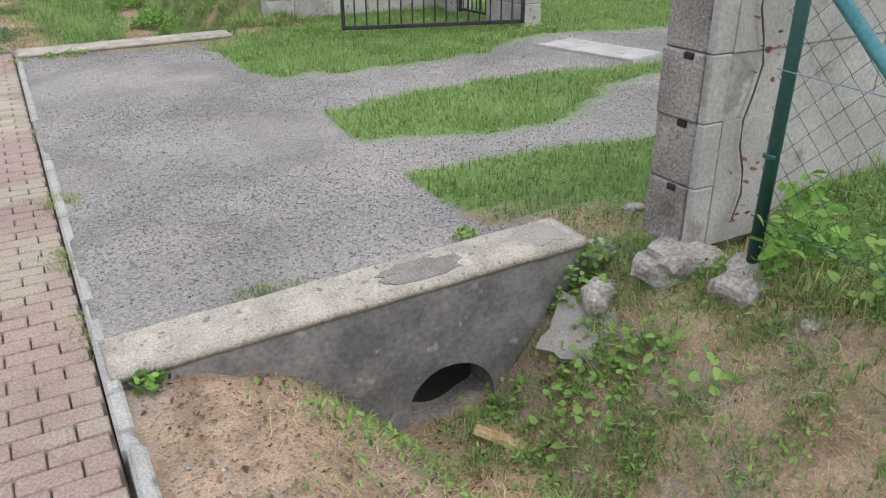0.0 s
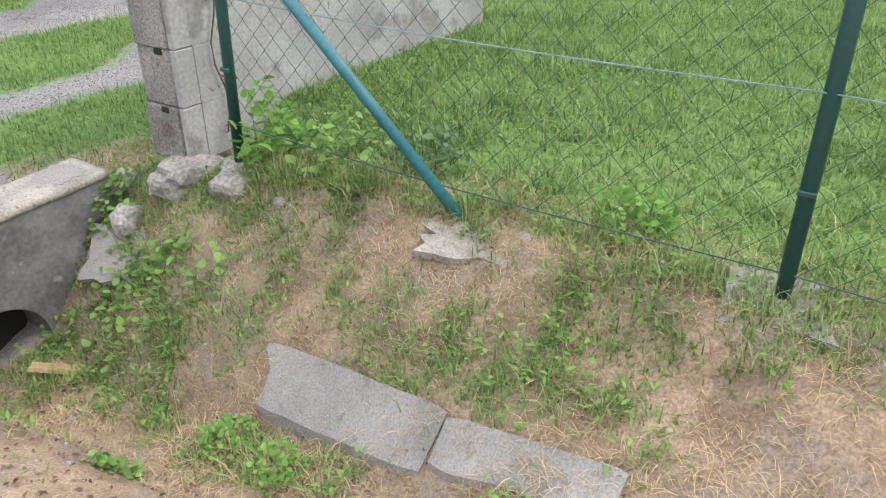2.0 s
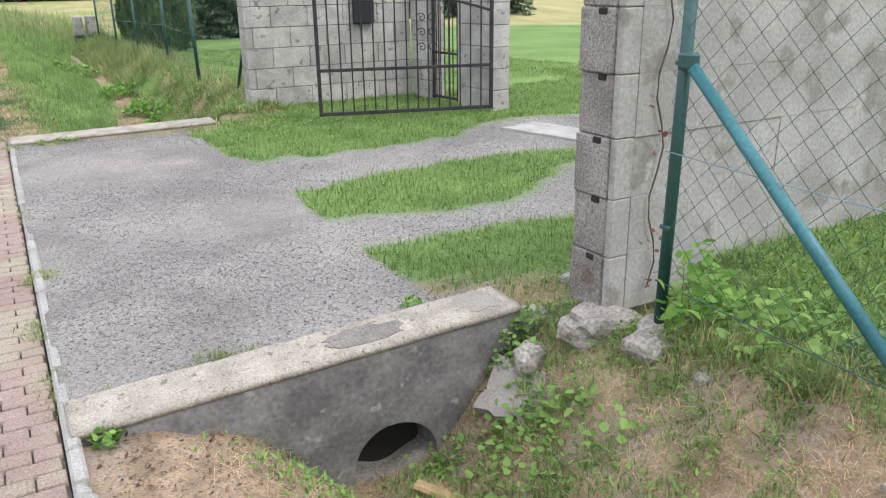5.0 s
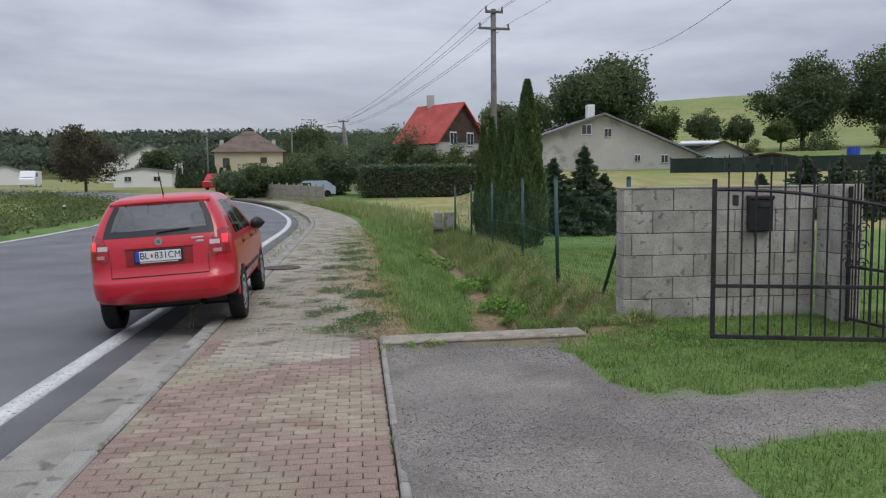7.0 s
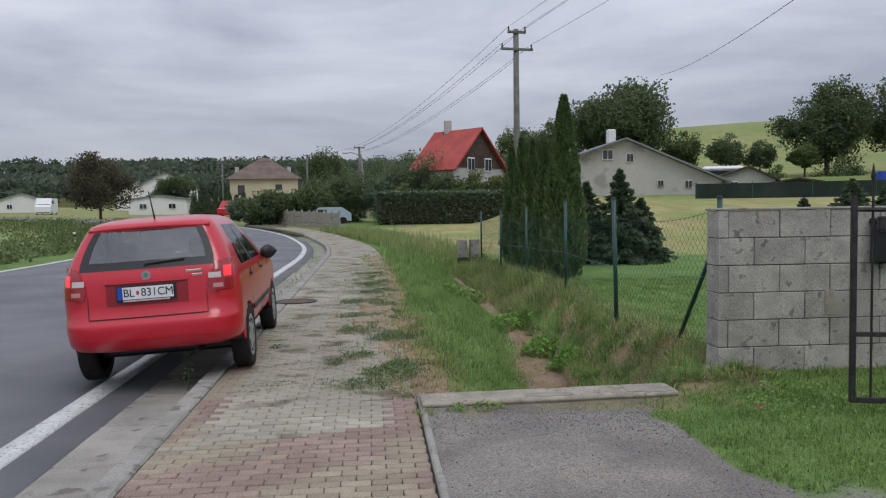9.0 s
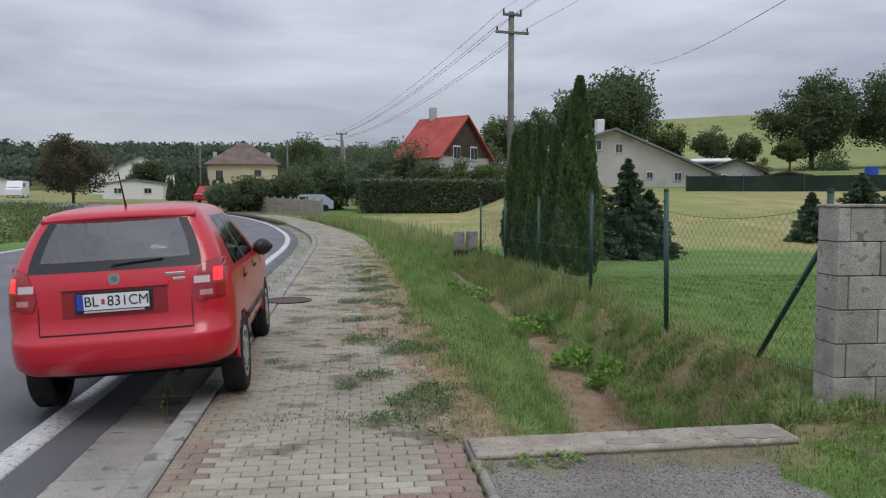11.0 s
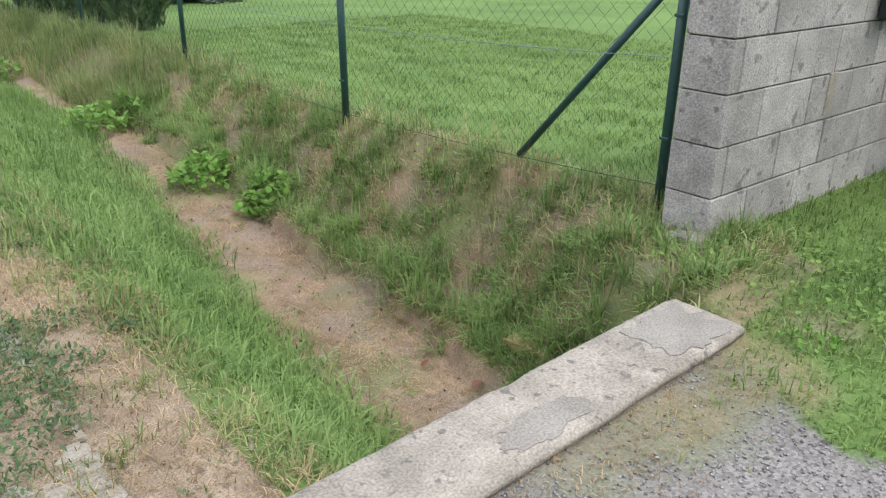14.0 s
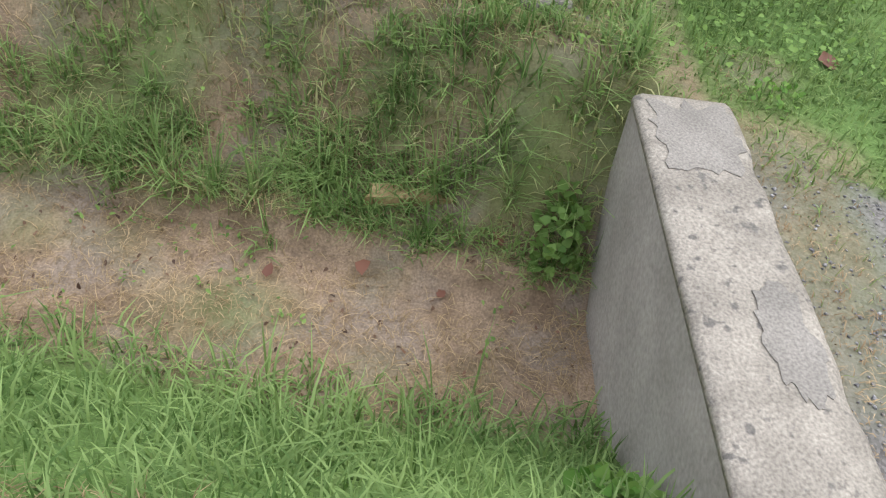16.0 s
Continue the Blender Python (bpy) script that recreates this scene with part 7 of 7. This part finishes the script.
# pavement edge and verge
p = scatter(-0.6, 0.6, 9.2, 30, 2600, lambda x, y: np.clip(0.05 + 0.9 * step(-0.5, 0.35, x + 0.25 * fbm(x, y, 2.2, 61)) * (0.35 + 0.6 * fbm(x, y, 3, 62)), 0, 1) * ((x > 0.05) | (y > 9.5)))
blades("verge_grass", p, size(len(p), 0.03, 0.10), rng.uniform(0.003, 0.006, len(p)), F_MIX, "patchy grass at the pavement edge", 0.7, (0.1, 0.9), z=np.maximum(ground_z(p[:, 0], p[:, 1]), np.where(p[:, 0] < 0.0, 0.0, -1)))
p = scatter(-0.45, 0.6, 9.1, 26, 2200, lambda x, y: step(-0.3, 0.3, x) * np.clip(0.5 - 0.8 * fbm(x, y, 3, 62), 0, 1))
blades("dry_grass", p, size(len(p), 0.03, 0.09), rng.uniform(0.002, 0.004, len(p)), F_DRY, "dry grass at the pavement edge", 1.4, (0.1, 1.0), z=np.maximum(ground_z(p[:, 0], p[:, 1]), np.where(p[:, 0] < 0.0, 0.0, -1)), flat=0.5)
c = np.stack([rng.choice([-1.2, -0.9, -0.7, -0.5, -0.35, -1.45], 170) + rng.normal(0, 0.09, 170), rng.uniform(9.3, 27, 170)], 1)
p = tufts(c, 46, 0.035) * np.array((1, 1))
p[:, 0] = c.repeat(46, 0)[:, 0] + (p[:, 0] - c.repeat(46, 0)[:, 0]) * 2.2
blades("joint_weeds", p, size(len(p), 0.010, 0.03), rng.uniform(0.003, 0.006, len(p)), F_MIX, "low weeds growing in the paver joints", 1.3, (0.0, 0.6), z=np.zeros(len(p)), flat=0.6)
s_ = rng.uniform(13, 60, 4200)
ox, oy = along(s_, rng.choice([-1.95, -2.2, -2.45], 4200) + rng.normal(0, 0.09, 4200))
blades("gutter_weeds", np.stack([ox, oy], 1), size(4200, 0.03, 0.11), rng.uniform(0.005, 0.01, 4200), F_MIX, "grass and moss growing in the gutter", 0.8, (0.1, 0.9), z=np.full(4200, -0.09) + 0.016 * np.maximum(np.hypot(ox, oy) - 45, 0))
s_ = rng.uniform(-1, 30, 900)
ox, oy = along(s_, -1.985 + rng.normal(0, 0.02, 900))
blades("gutter_weeds", np.stack([ox, oy], 1), size(900, 0.02, 0.06), rng.uniform(0.003, 0.005, 900), F_MIX, "weeds in the joint below the kerb", 0.8, (0.2, 0.9), z=np.full(900, -0.105))
c = np.stack([0.06 + rng.normal(0, 0.04, 26), rng.choice([2.9, 3.1, 3.35, 3.6, 4.4, 5.9, 8.2, 8.5], 26) + rng.normal(0, 0.12, 26)], 1)
p = tufts(c, 70, 0.035)
blades("edging_weeds", p, size(len(p), 0.02, 0.07), rng.uniform(0.003, 0.005, len(p)), F_MIX, "weeds along the concrete edging", 0.9, (0.2, 1.0), z=np.full(len(p), 0.01))
c = np.array([(0.62, 2.86), (0.66, 2.9), (0.75, 2.86), (1.55, 2.80), (1.75, 2.95)])
p = tufts(c, 130, 0.05)
blades("edging_weeds", p, size(len(p), 0.02, 0.07), rng.uniform(0.003, 0.005, len(p)), F_MIX, "weeds at the foot of the headwall", 0.9, (0.2, 1.0))
# mugwort creeping from the verge over the pavers
def creeping(x, y):
    v = 0.9 * fbm(x * 0.8, y * 1.5, 4.2, 171) + 0.5 * fbm(x, y, 11, 172) - 1.5 * np.abs(x + 0.12 + 0.02 * (y - 9.5)) + 1.5 * np.exp(-((x + 0.16) / 0.30) ** 2 - ((y - 9.95) / 0.48) ** 2)
    return np.clip(1.5 * v, 0, 1) * (y > 9.25)


p = scatter(-0.95, 0.4, 9.2, 22, 4200, creeping)
gz_ = np.maximum(ground_z(p[:, 0], p[:, 1]), np.where(p[:, 0] < 0.03, 0.004, -1))
leaves("mugwort", np.stack([p[:, 0], p[:, 1], gz_ + rng.uniform(0.003, 0.045, len(p))], 1), rng.uniform(0.014, 0.034, len(p)), F_MUGWORT, "blue-green mugwort creeping over the pavement edge", 0.5, (0.0, 1), "weed", "stuff", 0.4)
p = scatter(-0.95, 0.45, 9.2, 30, 2600, lambda x, y: np.clip(creeping(x, y) + 0.6 * step(-0.35, 0.2, x + 0.2 * fbm(x, y, 3, 173)) * np.clip(0.4 + fbm(x, y, 5, 174), 0, 1), 0, 1))
gz_ = np.maximum(ground_z(p[:, 0], p[:, 1]), np.where(p[:, 0] < 0.03, 0.0, -1))
blades("verge_grass", p, size(len(p), 0.03, 0.09), rng.uniform(0.003, 0.006, len(p)), F_MIX, "straggling grass over the pavement edge", 1.0, (0.0, 1.0), z=gz_)
c = np.stack([-0.55 - np.abs(rng.normal(0, 0.45, 150)), rng.uniform(9.4, 26, 150)], 1)
c = c[c[:, 0] > -1.7]
p = np.repeat(c, 26, 0) + rng.normal(0, 1, (len(c) * 26, 2)) * np.repeat(rng.uniform(0.4, 1.3, len(c)), 26)[:, None] * np.array((0.075, 0.022))
leaves("joint_moss", np.stack([p[:, 0], p[:, 1], np.full(len(p), 0.003) + rng.uniform(0, 0.014, len(p))], 1), rng.uniform(0.008, 0.02, len(p)), foliage("dark_moss", (0.045, 0.05, 0.025), (0.13, 0.135, 0.065)), "dark moss and weeds in the paver joints", 0.5, (0.0, 1), "moss", "stuff", 0.45)
p = scatter(-0.15, 0.6, 9.05, 14, 2600, lambda x, y: np.clip(0.55 + 0.6 * fbm(x, y, 5, 175), 0.1, 1))
blades("dry_grass", p, size(len(p), 0.03, 0.09), rng.uniform(0.0018, 0.004, len(p)), F_DRY, "dry litter along the verge", 1.6, (0.0, 1.0), z=np.maximum(ground_z(p[:, 0], p[:, 1]) + 0.006, np.where(p[:, 0] < 0.03, 0.004, -1)), flat=1.4)
c = scatter(-0.1, 0.55, 9.1, 15, 55, lambda x, y: np.clip(0.4 + 0.8 * fbm(x, y, 5, 176), 0, 1))
p = tufts(c, 30, 0.035)
blades("verge_grass", p, size(len(p), 0.04, 0.12), rng.uniform(0.003, 0.007, len(p)), F_MIX, "grass tufts on the dry verge", 1.0, (0.0, 1.0), z=np.maximum(ground_z(p[:, 0], p[:, 1]) + 0.006, np.where(p[:, 0] < 0.03, 0.0, -1)))
# tall growth farther along the ditch
p = np.stack(along(rng.uniform(30, 60, 9000), 0.3 + np.abs(rng.normal(0, 1.4, 9000))), 1)
blades("tall_weeds", p, size(9000, 0.2, 0.75), rng.uniform(0.012, 0.03, 9000), F_MIX, "tall weeds along the far ditch", 0.35, (0.1, 0.9))
p = np.stack(along(rng.uniform(24, 34, 5000), 1.5 + rng.normal(0, 0.7, 5000)), 1)
blades("tall_weeds", p, size(5000, 0.15, 0.5), rng.uniform(0.01, 0.02, 5000), F_LUSH, "tall green weeds along the ditch", 0.4, (0.1, 0.8))

# ---- broad-leaved weeds ----
for x_, y_, r_, h_, n_, lf, mt, lb, up_ in (
    (1.46, 2.34, 0.10, 0.06, 50, 0.042, F_WEED, "bindweed creeping into the culvert mouth", 0.1),
    (1.86, 2.40, 0.13, 0.20, 120, 0.05, F_WEED, "bindweed climbing the headwall's end", 0.3),
    (0.15, 2.52, 0.06, 0.07, 50, 0.04, F_YELLOWGREEN, "small bright weed by the edging stone", 0.7),
    (1.62, 2.92, 0.05, 0.07, 26, 0.04, F_YELLOWGREEN, "small bright weed behind the headwall", 0.8),
    (1.30, 1.10, 0.11, 0.13, 100, 0.036, F_YELLOWGREEN, "bright green nettle plant in the ditch", 0.5),
    (1.24, 0.80, 0.10, 0.12, 80, 0.036, F_YELLOWGREEN, "bright green nettle plant beside the slab", 0.5),
    (1.02, 1.30, 0.08, 0.05, 40, 0.05, F_WEED, "small rosette weed on bare soil", 0.4),
    (2.17, 1.66, 0.13, 0.42, 75, 0.075, F_YELLOWGREEN, "young bramble bush at the fence post", 0.3),
    (2.30, 1.38, 0.24, 0.24, 75, 0.075, F_WEED, "dark green trailing bramble at the fence foot", 0.2),
    (2.42, 1.02, 0.18, 0.16, 70, 0.075, F_MUGWORT, "blue-green trailing leaves at the fence foot", 0.2),
    (2.40, 1.78, 0.14, 0.26, 50, 0.065, F_YELLOWGREEN, "bramble shoots along the concrete wall", 0.3),
    (2.29, 0.12, 0.14, 0.15, 110, 0.05, F_YELLOWGREEN, "pale green thistle plant behind the fence", 0.6),
    (-1.42, 11.75, 0.12, 0.04, 90, 0.03, F_MUGWORT, "dark moss cushion on the pavers", 0.4),
    (1.98, 13.3, 0.26, 0.24, 300, 0.06, F_YELLOWGREEN, "bright green leafy weeds in the ditch", 0.4),
    (2.15, 12.6, 0.22, 0.20, 220, 0.06, F_YELLOWGREEN, "bright green leafy weeds on the ditch bank", 0.4),
    (2.0, 15.6, 0.40, 0.26, 300, 0.07, F_YELLOWGREEN, "bright green leafy weeds in the ditch", 0.4),
    (1.6, 19.0, 0.5, 0.3, 300, 0.08, F_WEED, "leafy weeds in the ditch", 0.4),
    (1.98, 9.22, 0.10, 0.30, 130, 0.045, F_WEED, "round-leaved weeds against the headwall", 0.3),
    (0.88, 9.16, 0.10, 0.09, 60, 0.05, F_YELLOWGREEN, "small plant at the foot of the headwall", 0.6),
    (0.55, 8.62, 0.13, 0.06, 60, 0.032, F_WEED, "dandelion and plantain weeds before the headwall", 0.5),
    (0.30, 8.60, 0.09, 0.04, 40, 0.03, F_WEED, "low weeds before the headwall", 0.5),
    (2.24, 8.55, 0.11, 0.05, 50, 0.025, F_YELLOWGREEN, "low bright weeds at the headwall's end", 0.6)):
    if x_ < 0:
        lf, n_, h_ = lf * 0.62, int(n_ * 1.9), h_ * 0.8
    if 1.0 < x_ and y_ < 3:
        lf, n_ = lf * 0.66, int(n_ * 1.7)
    weed("weed_plant", x_, y_, r_, h_, n_, lf, mt, lb, up=up_, z=0.0 if (x_ < 0) else None, aspect=0.45 if mt is F_MUGWORT else 0.8)
# clover in the lawns
p = scatter(2.4, 5.2, 6.7, 9.6, 600, lambda x, y: drive_grass(x, y) * np.clip(0.4 + fbm(x, y, 2, 63), 0, 1))
leaves("clover", np.stack([p[:, 0], p[:, 1], ground_z(p[:, 0], p[:, 1]) + rng.uniform(0.02, 0.06, len(p))], 1), rng.uniform(0.012, 0.03, len(p)), F_WEED, "clover leaves in the lawn", 0.1, (0.2, 1), "clover", "stuff", 1.0)
p = scatter(2.2, 6.0, -3, 2.0, 320, lambda x, y: np.clip(0.3 + fbm(x, y, 2, 64), 0, 1))
leaves("clover", np.stack([p[:, 0], p[:, 1], ground_z(p[:, 0], p[:, 1]) + rng.uniform(0.03, 0.08, len(p))], 1), rng.uniform(0.010, 0.022, len(p)), F_WEED, "clover leaves in the lawn", 0.1, (0.0, 0.7), "clover", "stuff", 1.0)
# dry vine and dead creeper on the wall end
pp = [(2.31 + 0.03 * math.sin(k * 1.3), 2.05, 0.3 + 0.1 * k) for k in range(16)]
vine = thing("dead_vine", pose(0, 0, 0), "dead brown creeper hanging on the wall end", "vine")
part("stem", tube(pp, 0.004, 5), M_BARK, vine)
v_ = np.stack([2.31 + rng.normal(0, 0.05, 22), np.full(22, 2.03) - rng.uniform(0, 0.03, 22), rng.uniform(0.3, 1.2, 22)], 1)
leaves("dry_leaves", v_, rng.uniform(0.015, 0.035, 22), foliage("rust_leaves", (0.14, 0.05, 0.035), (0.26, 0.13, 0.07)), "", 0.0, parent=vine)
# fallen leaves in the ditch
for k, (x_, y_) in enumerate(((1.80, 10.3), (1.92, 9.95), (2.0, 9.6), (2.0, 9.42), (1.8, 9.65), (2.55, 8.3), (1.55, 9.5))):
    L_ = np.array((0.06, 0.08, 0.05, 0.07, 0.05, 0.12, 0.05))[k:k + 1]
    leaves("fallen_leaf", np.array([(x_, y_, float(ground_z(x_, y_)) + 0.02)]), L_, foliage("dead_leaf", (0.16, 0.07, 0.045), (0.24, 0.11, 0.07), trans=0.1), "dry reddish brown fallen leaf", 0.05, category="leaf")
# plant growing in the gutter beside the car
gp = thing("weed_stalk", pose(-2.1, 10.2, -0.11), "tall thin flowering weed stalk in the gutter", "weed")
part("stem", tube([(0, 0, 0), (0.01, 0, 0.15), (-0.01, 0.01, 0.34)], 0.004, 5), F_MIX, gp)
leaves("leaves", np.stack([rng.normal(0, 0.025, 70), rng.normal(0, 0.025, 70), rng.uniform(0.02, 0.36, 70)], 1), rng.uniform(0.015, 0.035, 70), F_OLIVE, "", 0.5, parent=gp)

# ---- loose stones ----
def pebbles(name, xy, r0, r1, label, mat, z=None):
    n = len(xy)
    zz = (ground_z(xy[:, 0], xy[:, 1]) if z is None else z) + 0.002
    o = np.array([(1, 0, 0), (0, 1, 0), (-1, 0, 0), (0, -1, 0), (0, 0, 1.0), (0, 0, -0.6)])
    s = rng.uniform(r0, r1, n)[:, None, None] * (o[None] * rng.uniform(0.6, 1.3, (n, 6, 1)) + rng.normal(0, 0.15, (n, 6, 3))) * np.array((1, 1, 0.7))
    V = (np.stack([xy[:, 0], xy[:, 1], zz], 1)[:, None] + s).reshape(-1, 3)
    i = np.arange(n)[:, None] * 6
    t = np.array([(0, 1, 4), (1, 2, 4), (2, 3, 4), (3, 0, 4), (1, 0, 5), (2, 1, 5), (3, 2, 5), (0, 3, 5)])
    return tagged(link_mesh(name, fast_mesh(name, V, None, (i[:, :, None] + t[None]).reshape(-1, 3)), mat), label, "gravel", kind="stuff")


p = scatter(0.05, 6.5, 2.8, 8.9, 2000, lambda x, y: covers(x, y)[1] * np.clip(0.25 + 0.5 * step(1.3, 2.0, x) + 0.5 * fbm(x, y, 1.5, 71), 0.08, 1))
pebbles("gravel", p, 0.0025, 0.0085, "grey crushed gravel scattered on the driveway", M_STONE)
p = scatter(0.1, 1.4, -0.8, 2.55, 2600, lambda x, y: (y < near_line(x) - 0.14) * np.clip(0.4 + fbm(x, y, 2.5, 73), 0.05, 1))
pebbles("soil_stones", p, 0.0015, 0.006, "small stones and clods on the ditch soil", M_CLOD)
p = scatter(0.1, 1.3, -0.8, 2.52, 90, lambda x, y: before_wall(x, y) * np.clip(0.3 + fbm(x, y, 2.5, 74), 0.02, 1))
pebbles("soil_stones", p, 0.008, 0.024, "flat stones bedded in the ditch soil", M_STONE, ground_z(p[:, 0], p[:, 1]) - 0.006)
p = scatter(0.1, 1.4, -1.0, 2.55, 420, before_wall)
leaves("leaf_litter", np.stack([p[:, 0], p[:, 1], ground_z(p[:, 0], p[:, 1]) + 0.008], 1), rng.uniform(0.008, 0.028, len(p)), foliage("brown_litter", (0.05, 0.03, 0.02), (0.22, 0.13, 0.08), trans=0.1), "brown leaf litter on the ditch soil", 0.1, (0, 1), "leaf litter", "stuff", 0.5)
p = scatter(-0.2, 0.5, 9.1, 14, 250)
pebbles("soil_stones", p, 0.004, 0.014, "small stones at the pavement edge", M_CLOD, np.maximum(ground_z(p[:, 0], p[:, 1]), np.where(p[:, 0] < 0.03, 0.0, -1)))

# ---- dirt washed over the pavement edge, and litter at the headwalls ----
s_, o_ = np.meshgrid(np.arange(9.0, 30, 0.04), np.linspace(-0.95, 0.41, 35), indexing="ij")
dx_, dy_ = along(s_.ravel(), o_.ravel())
dz_ = -0.026 + 0.036 * step(-0.85, -0.05, o_.ravel()) + 0.016 * fbm(dx_, dy_, 2.2, 81) + 0.008 * fbm(dx_, dy_, 7, 82) - 0.05 * (1 - step(9.0, 9.4, s_.ravel())) - 0.015 * step(-0.22, 0.05, o_.ravel())
dz_ = np.where(o_.ravel() > 0.0, np.maximum(ground_z(dx_, dy_) + 0.007 - 0.03 * step(0.3, 0.41, o_.ravel()), -0.2), dz_)
ni_, nj_ = s_.shape
ii = (np.arange(ni_ - 1)[:, None] * nj_ + np.arange(nj_ - 1)[None, :]).ravel()
me = fast_mesh("dirt_layer", np.stack([dx_, dy_, np.minimum(dz_, 0.02)], 1), np.stack([ii, ii + nj_, ii + nj_ + 1, ii + 1], 1))
tagged(link_mesh("dirt_layer", me, M_DIRT), "dry dirt washed over the pavement edge", "dirt", kind="stuff")
p = scatter(0.05, 2.6, 8.25, 8.75, 2600, lambda x, y: step(8.3, 8.68, y + 0.1 * fbm(x, y, 4, 83)) * np.clip(0.55 + fbm(x, y, 3, 84), 0, 1))
blades("dry_grass", p, size(len(p), 0.012, 0.04), rng.uniform(0.002, 0.005, len(p)), F_DRY, "dry grass litter along the headwall", 2.0, (0.0, 0.4), flat=2.0)
p = scatter(0.1, 2.6, 8.3, 8.74, 500, lambda x, y: np.clip(0.2 + fbm(x, y, 3, 85), 0, 1))
blades("edging_weeds", p, size(len(p), 0.02, 0.07), rng.uniform(0.003, 0.005, len(p)), F_MIX, "sparse weeds along the headwall", 0.9, (0.2, 1.0))

# ---- manhole ----
mh = thing("manhole_cover", pose(-1.66, 16.3, 0.004), "rusty round iron manhole cover in the pavement", "manhole cover")
part("frame", loft([[(r_ * math.cos(a), r_ * math.sin(a), z_) for a in np.linspace(0, 6.283, 33)[:-1]] for r_, z_ in ((0.36, -0.05), (0.36, 0.012), (0.32, 0.012), (0.32, 0.0))], False), M_IRON, mh)
part("lid", rod(bmesh.new(), (0, 0, -0.04), (0, 0, 0.008), 0.315, None, 32), material("rusty_iron", (0.09, 0.06, 0.045), (0.14, 0.10, 0.075), 12, 80, 0.8, 0.6, metal=0.3), mh)

# ---- pavers, last ----
PL, PW, GAP = 0.1775, 0.0905, 0.007


def paver_verts(l, w):
    c, t = 0.006, 0.004
    o = [(-l / 2, -w / 2), (l / 2, -w / 2), (l / 2, w / 2), (-l / 2, w / 2)]
    low = [(x, y, -0.06) for x, y in o]
    mid = [(x, y, -t) for x, y in o]
    top = [(x - math.copysign(c, x), y - math.copysign(c, y), 0.0) for x, y in o]
    return np.array(low + mid + top)


PQ = np.array([(8, 9, 10, 11)] + [(4 + k, 4 + (k + 1) % 4, 8 + (k + 1) % 4, 8 + k) for k in range(4)] + [(k, (k + 1) % 4, 4 + (k + 1) % 4, 4 + k) for k in range(4)])
pavement_blocks = thing("pavement_blocks", pose(0, 0, 0), "weathered red and grey concrete block paving", "pavement", kind="structure")
paver_cache = {}
bulk = {"red": [], "tan": []}
row, s = 0, -3.0
near_count = 0
while s < 66:
    x = -1.785 - (PL / 2 if row % 2 else 0)
    while x < -0.02:
        x0, x1 = max(x, -1.785), min(x + PL, 0.0)
        x += PL
        if x1 - x0 < 0.05:
            continue
        xc = (x0 + x1) / 2
        red = (s < 8.35 + 0.25 * xc) or (xc < -1.55 and 8 < s < 12.5) or (xc > -0.2 and 8 < s < 9.2)
        dz = rng.normal(0, 0.0016) + (rng.uniform(-0.006, 0) if rng.uniform() < 0.05 else 0)
        l, w = x1 - x0 - GAP, PW - GAP
        px, py = along(s, xc)
        a = max(s - BEND, 0) / RADIUS
        zz = dz + 0.016 * max(math.hypot(px, py) - 45, 0)
        near = 5.7 < s < 8.6 and near_count < 300 and l > 0.15
        if near:
            key = "red" if red else "tan"
            if key not in paver_cache:
                me = fast_mesh("paver", paver_verts(PL - GAP, w), PQ)
                me.materials.append(M_PAVE_RED if red else M_PAVE_TAN)
                paver_cache[key] = me
            ob = new("paver", paver_cache[key])
            ob.parent = pavement_blocks
            ob.matrix_local = pose(float(px), float(py), zz, rng.normal(0, 0.5), rng.normal(0, 0.4), rng.normal(0, 0.5))
            near_count += 1
        else:
            v = paver_verts(l, w)
            v[8:, 2] += rng.normal(0, 0.0012, 4)
            ca, sa = math.cos(a + rng.normal(0, 0.008)), math.sin(a)
            v = np.stack([v[:, 0] * ca - v[:, 1] * sa + px, v[:, 0] * sa + v[:, 1] * ca + py, v[:, 2] + zz], 1)
            bulk["red" if red else "tan"].append(v)
    s += PW
    row += 1
for key, vs in bulk.items():
    n = len(vs)
    q = (np.arange(n)[:, None, None] * 12 + PQ[None]).reshape(-1, 4)
    tagged(link_mesh("paver_field", fast_mesh("paver_field", np.concatenate(vs), q), M_PAVE_RED if key == "red" else M_PAVE_TAN, pavement_blocks), kind="stuff")
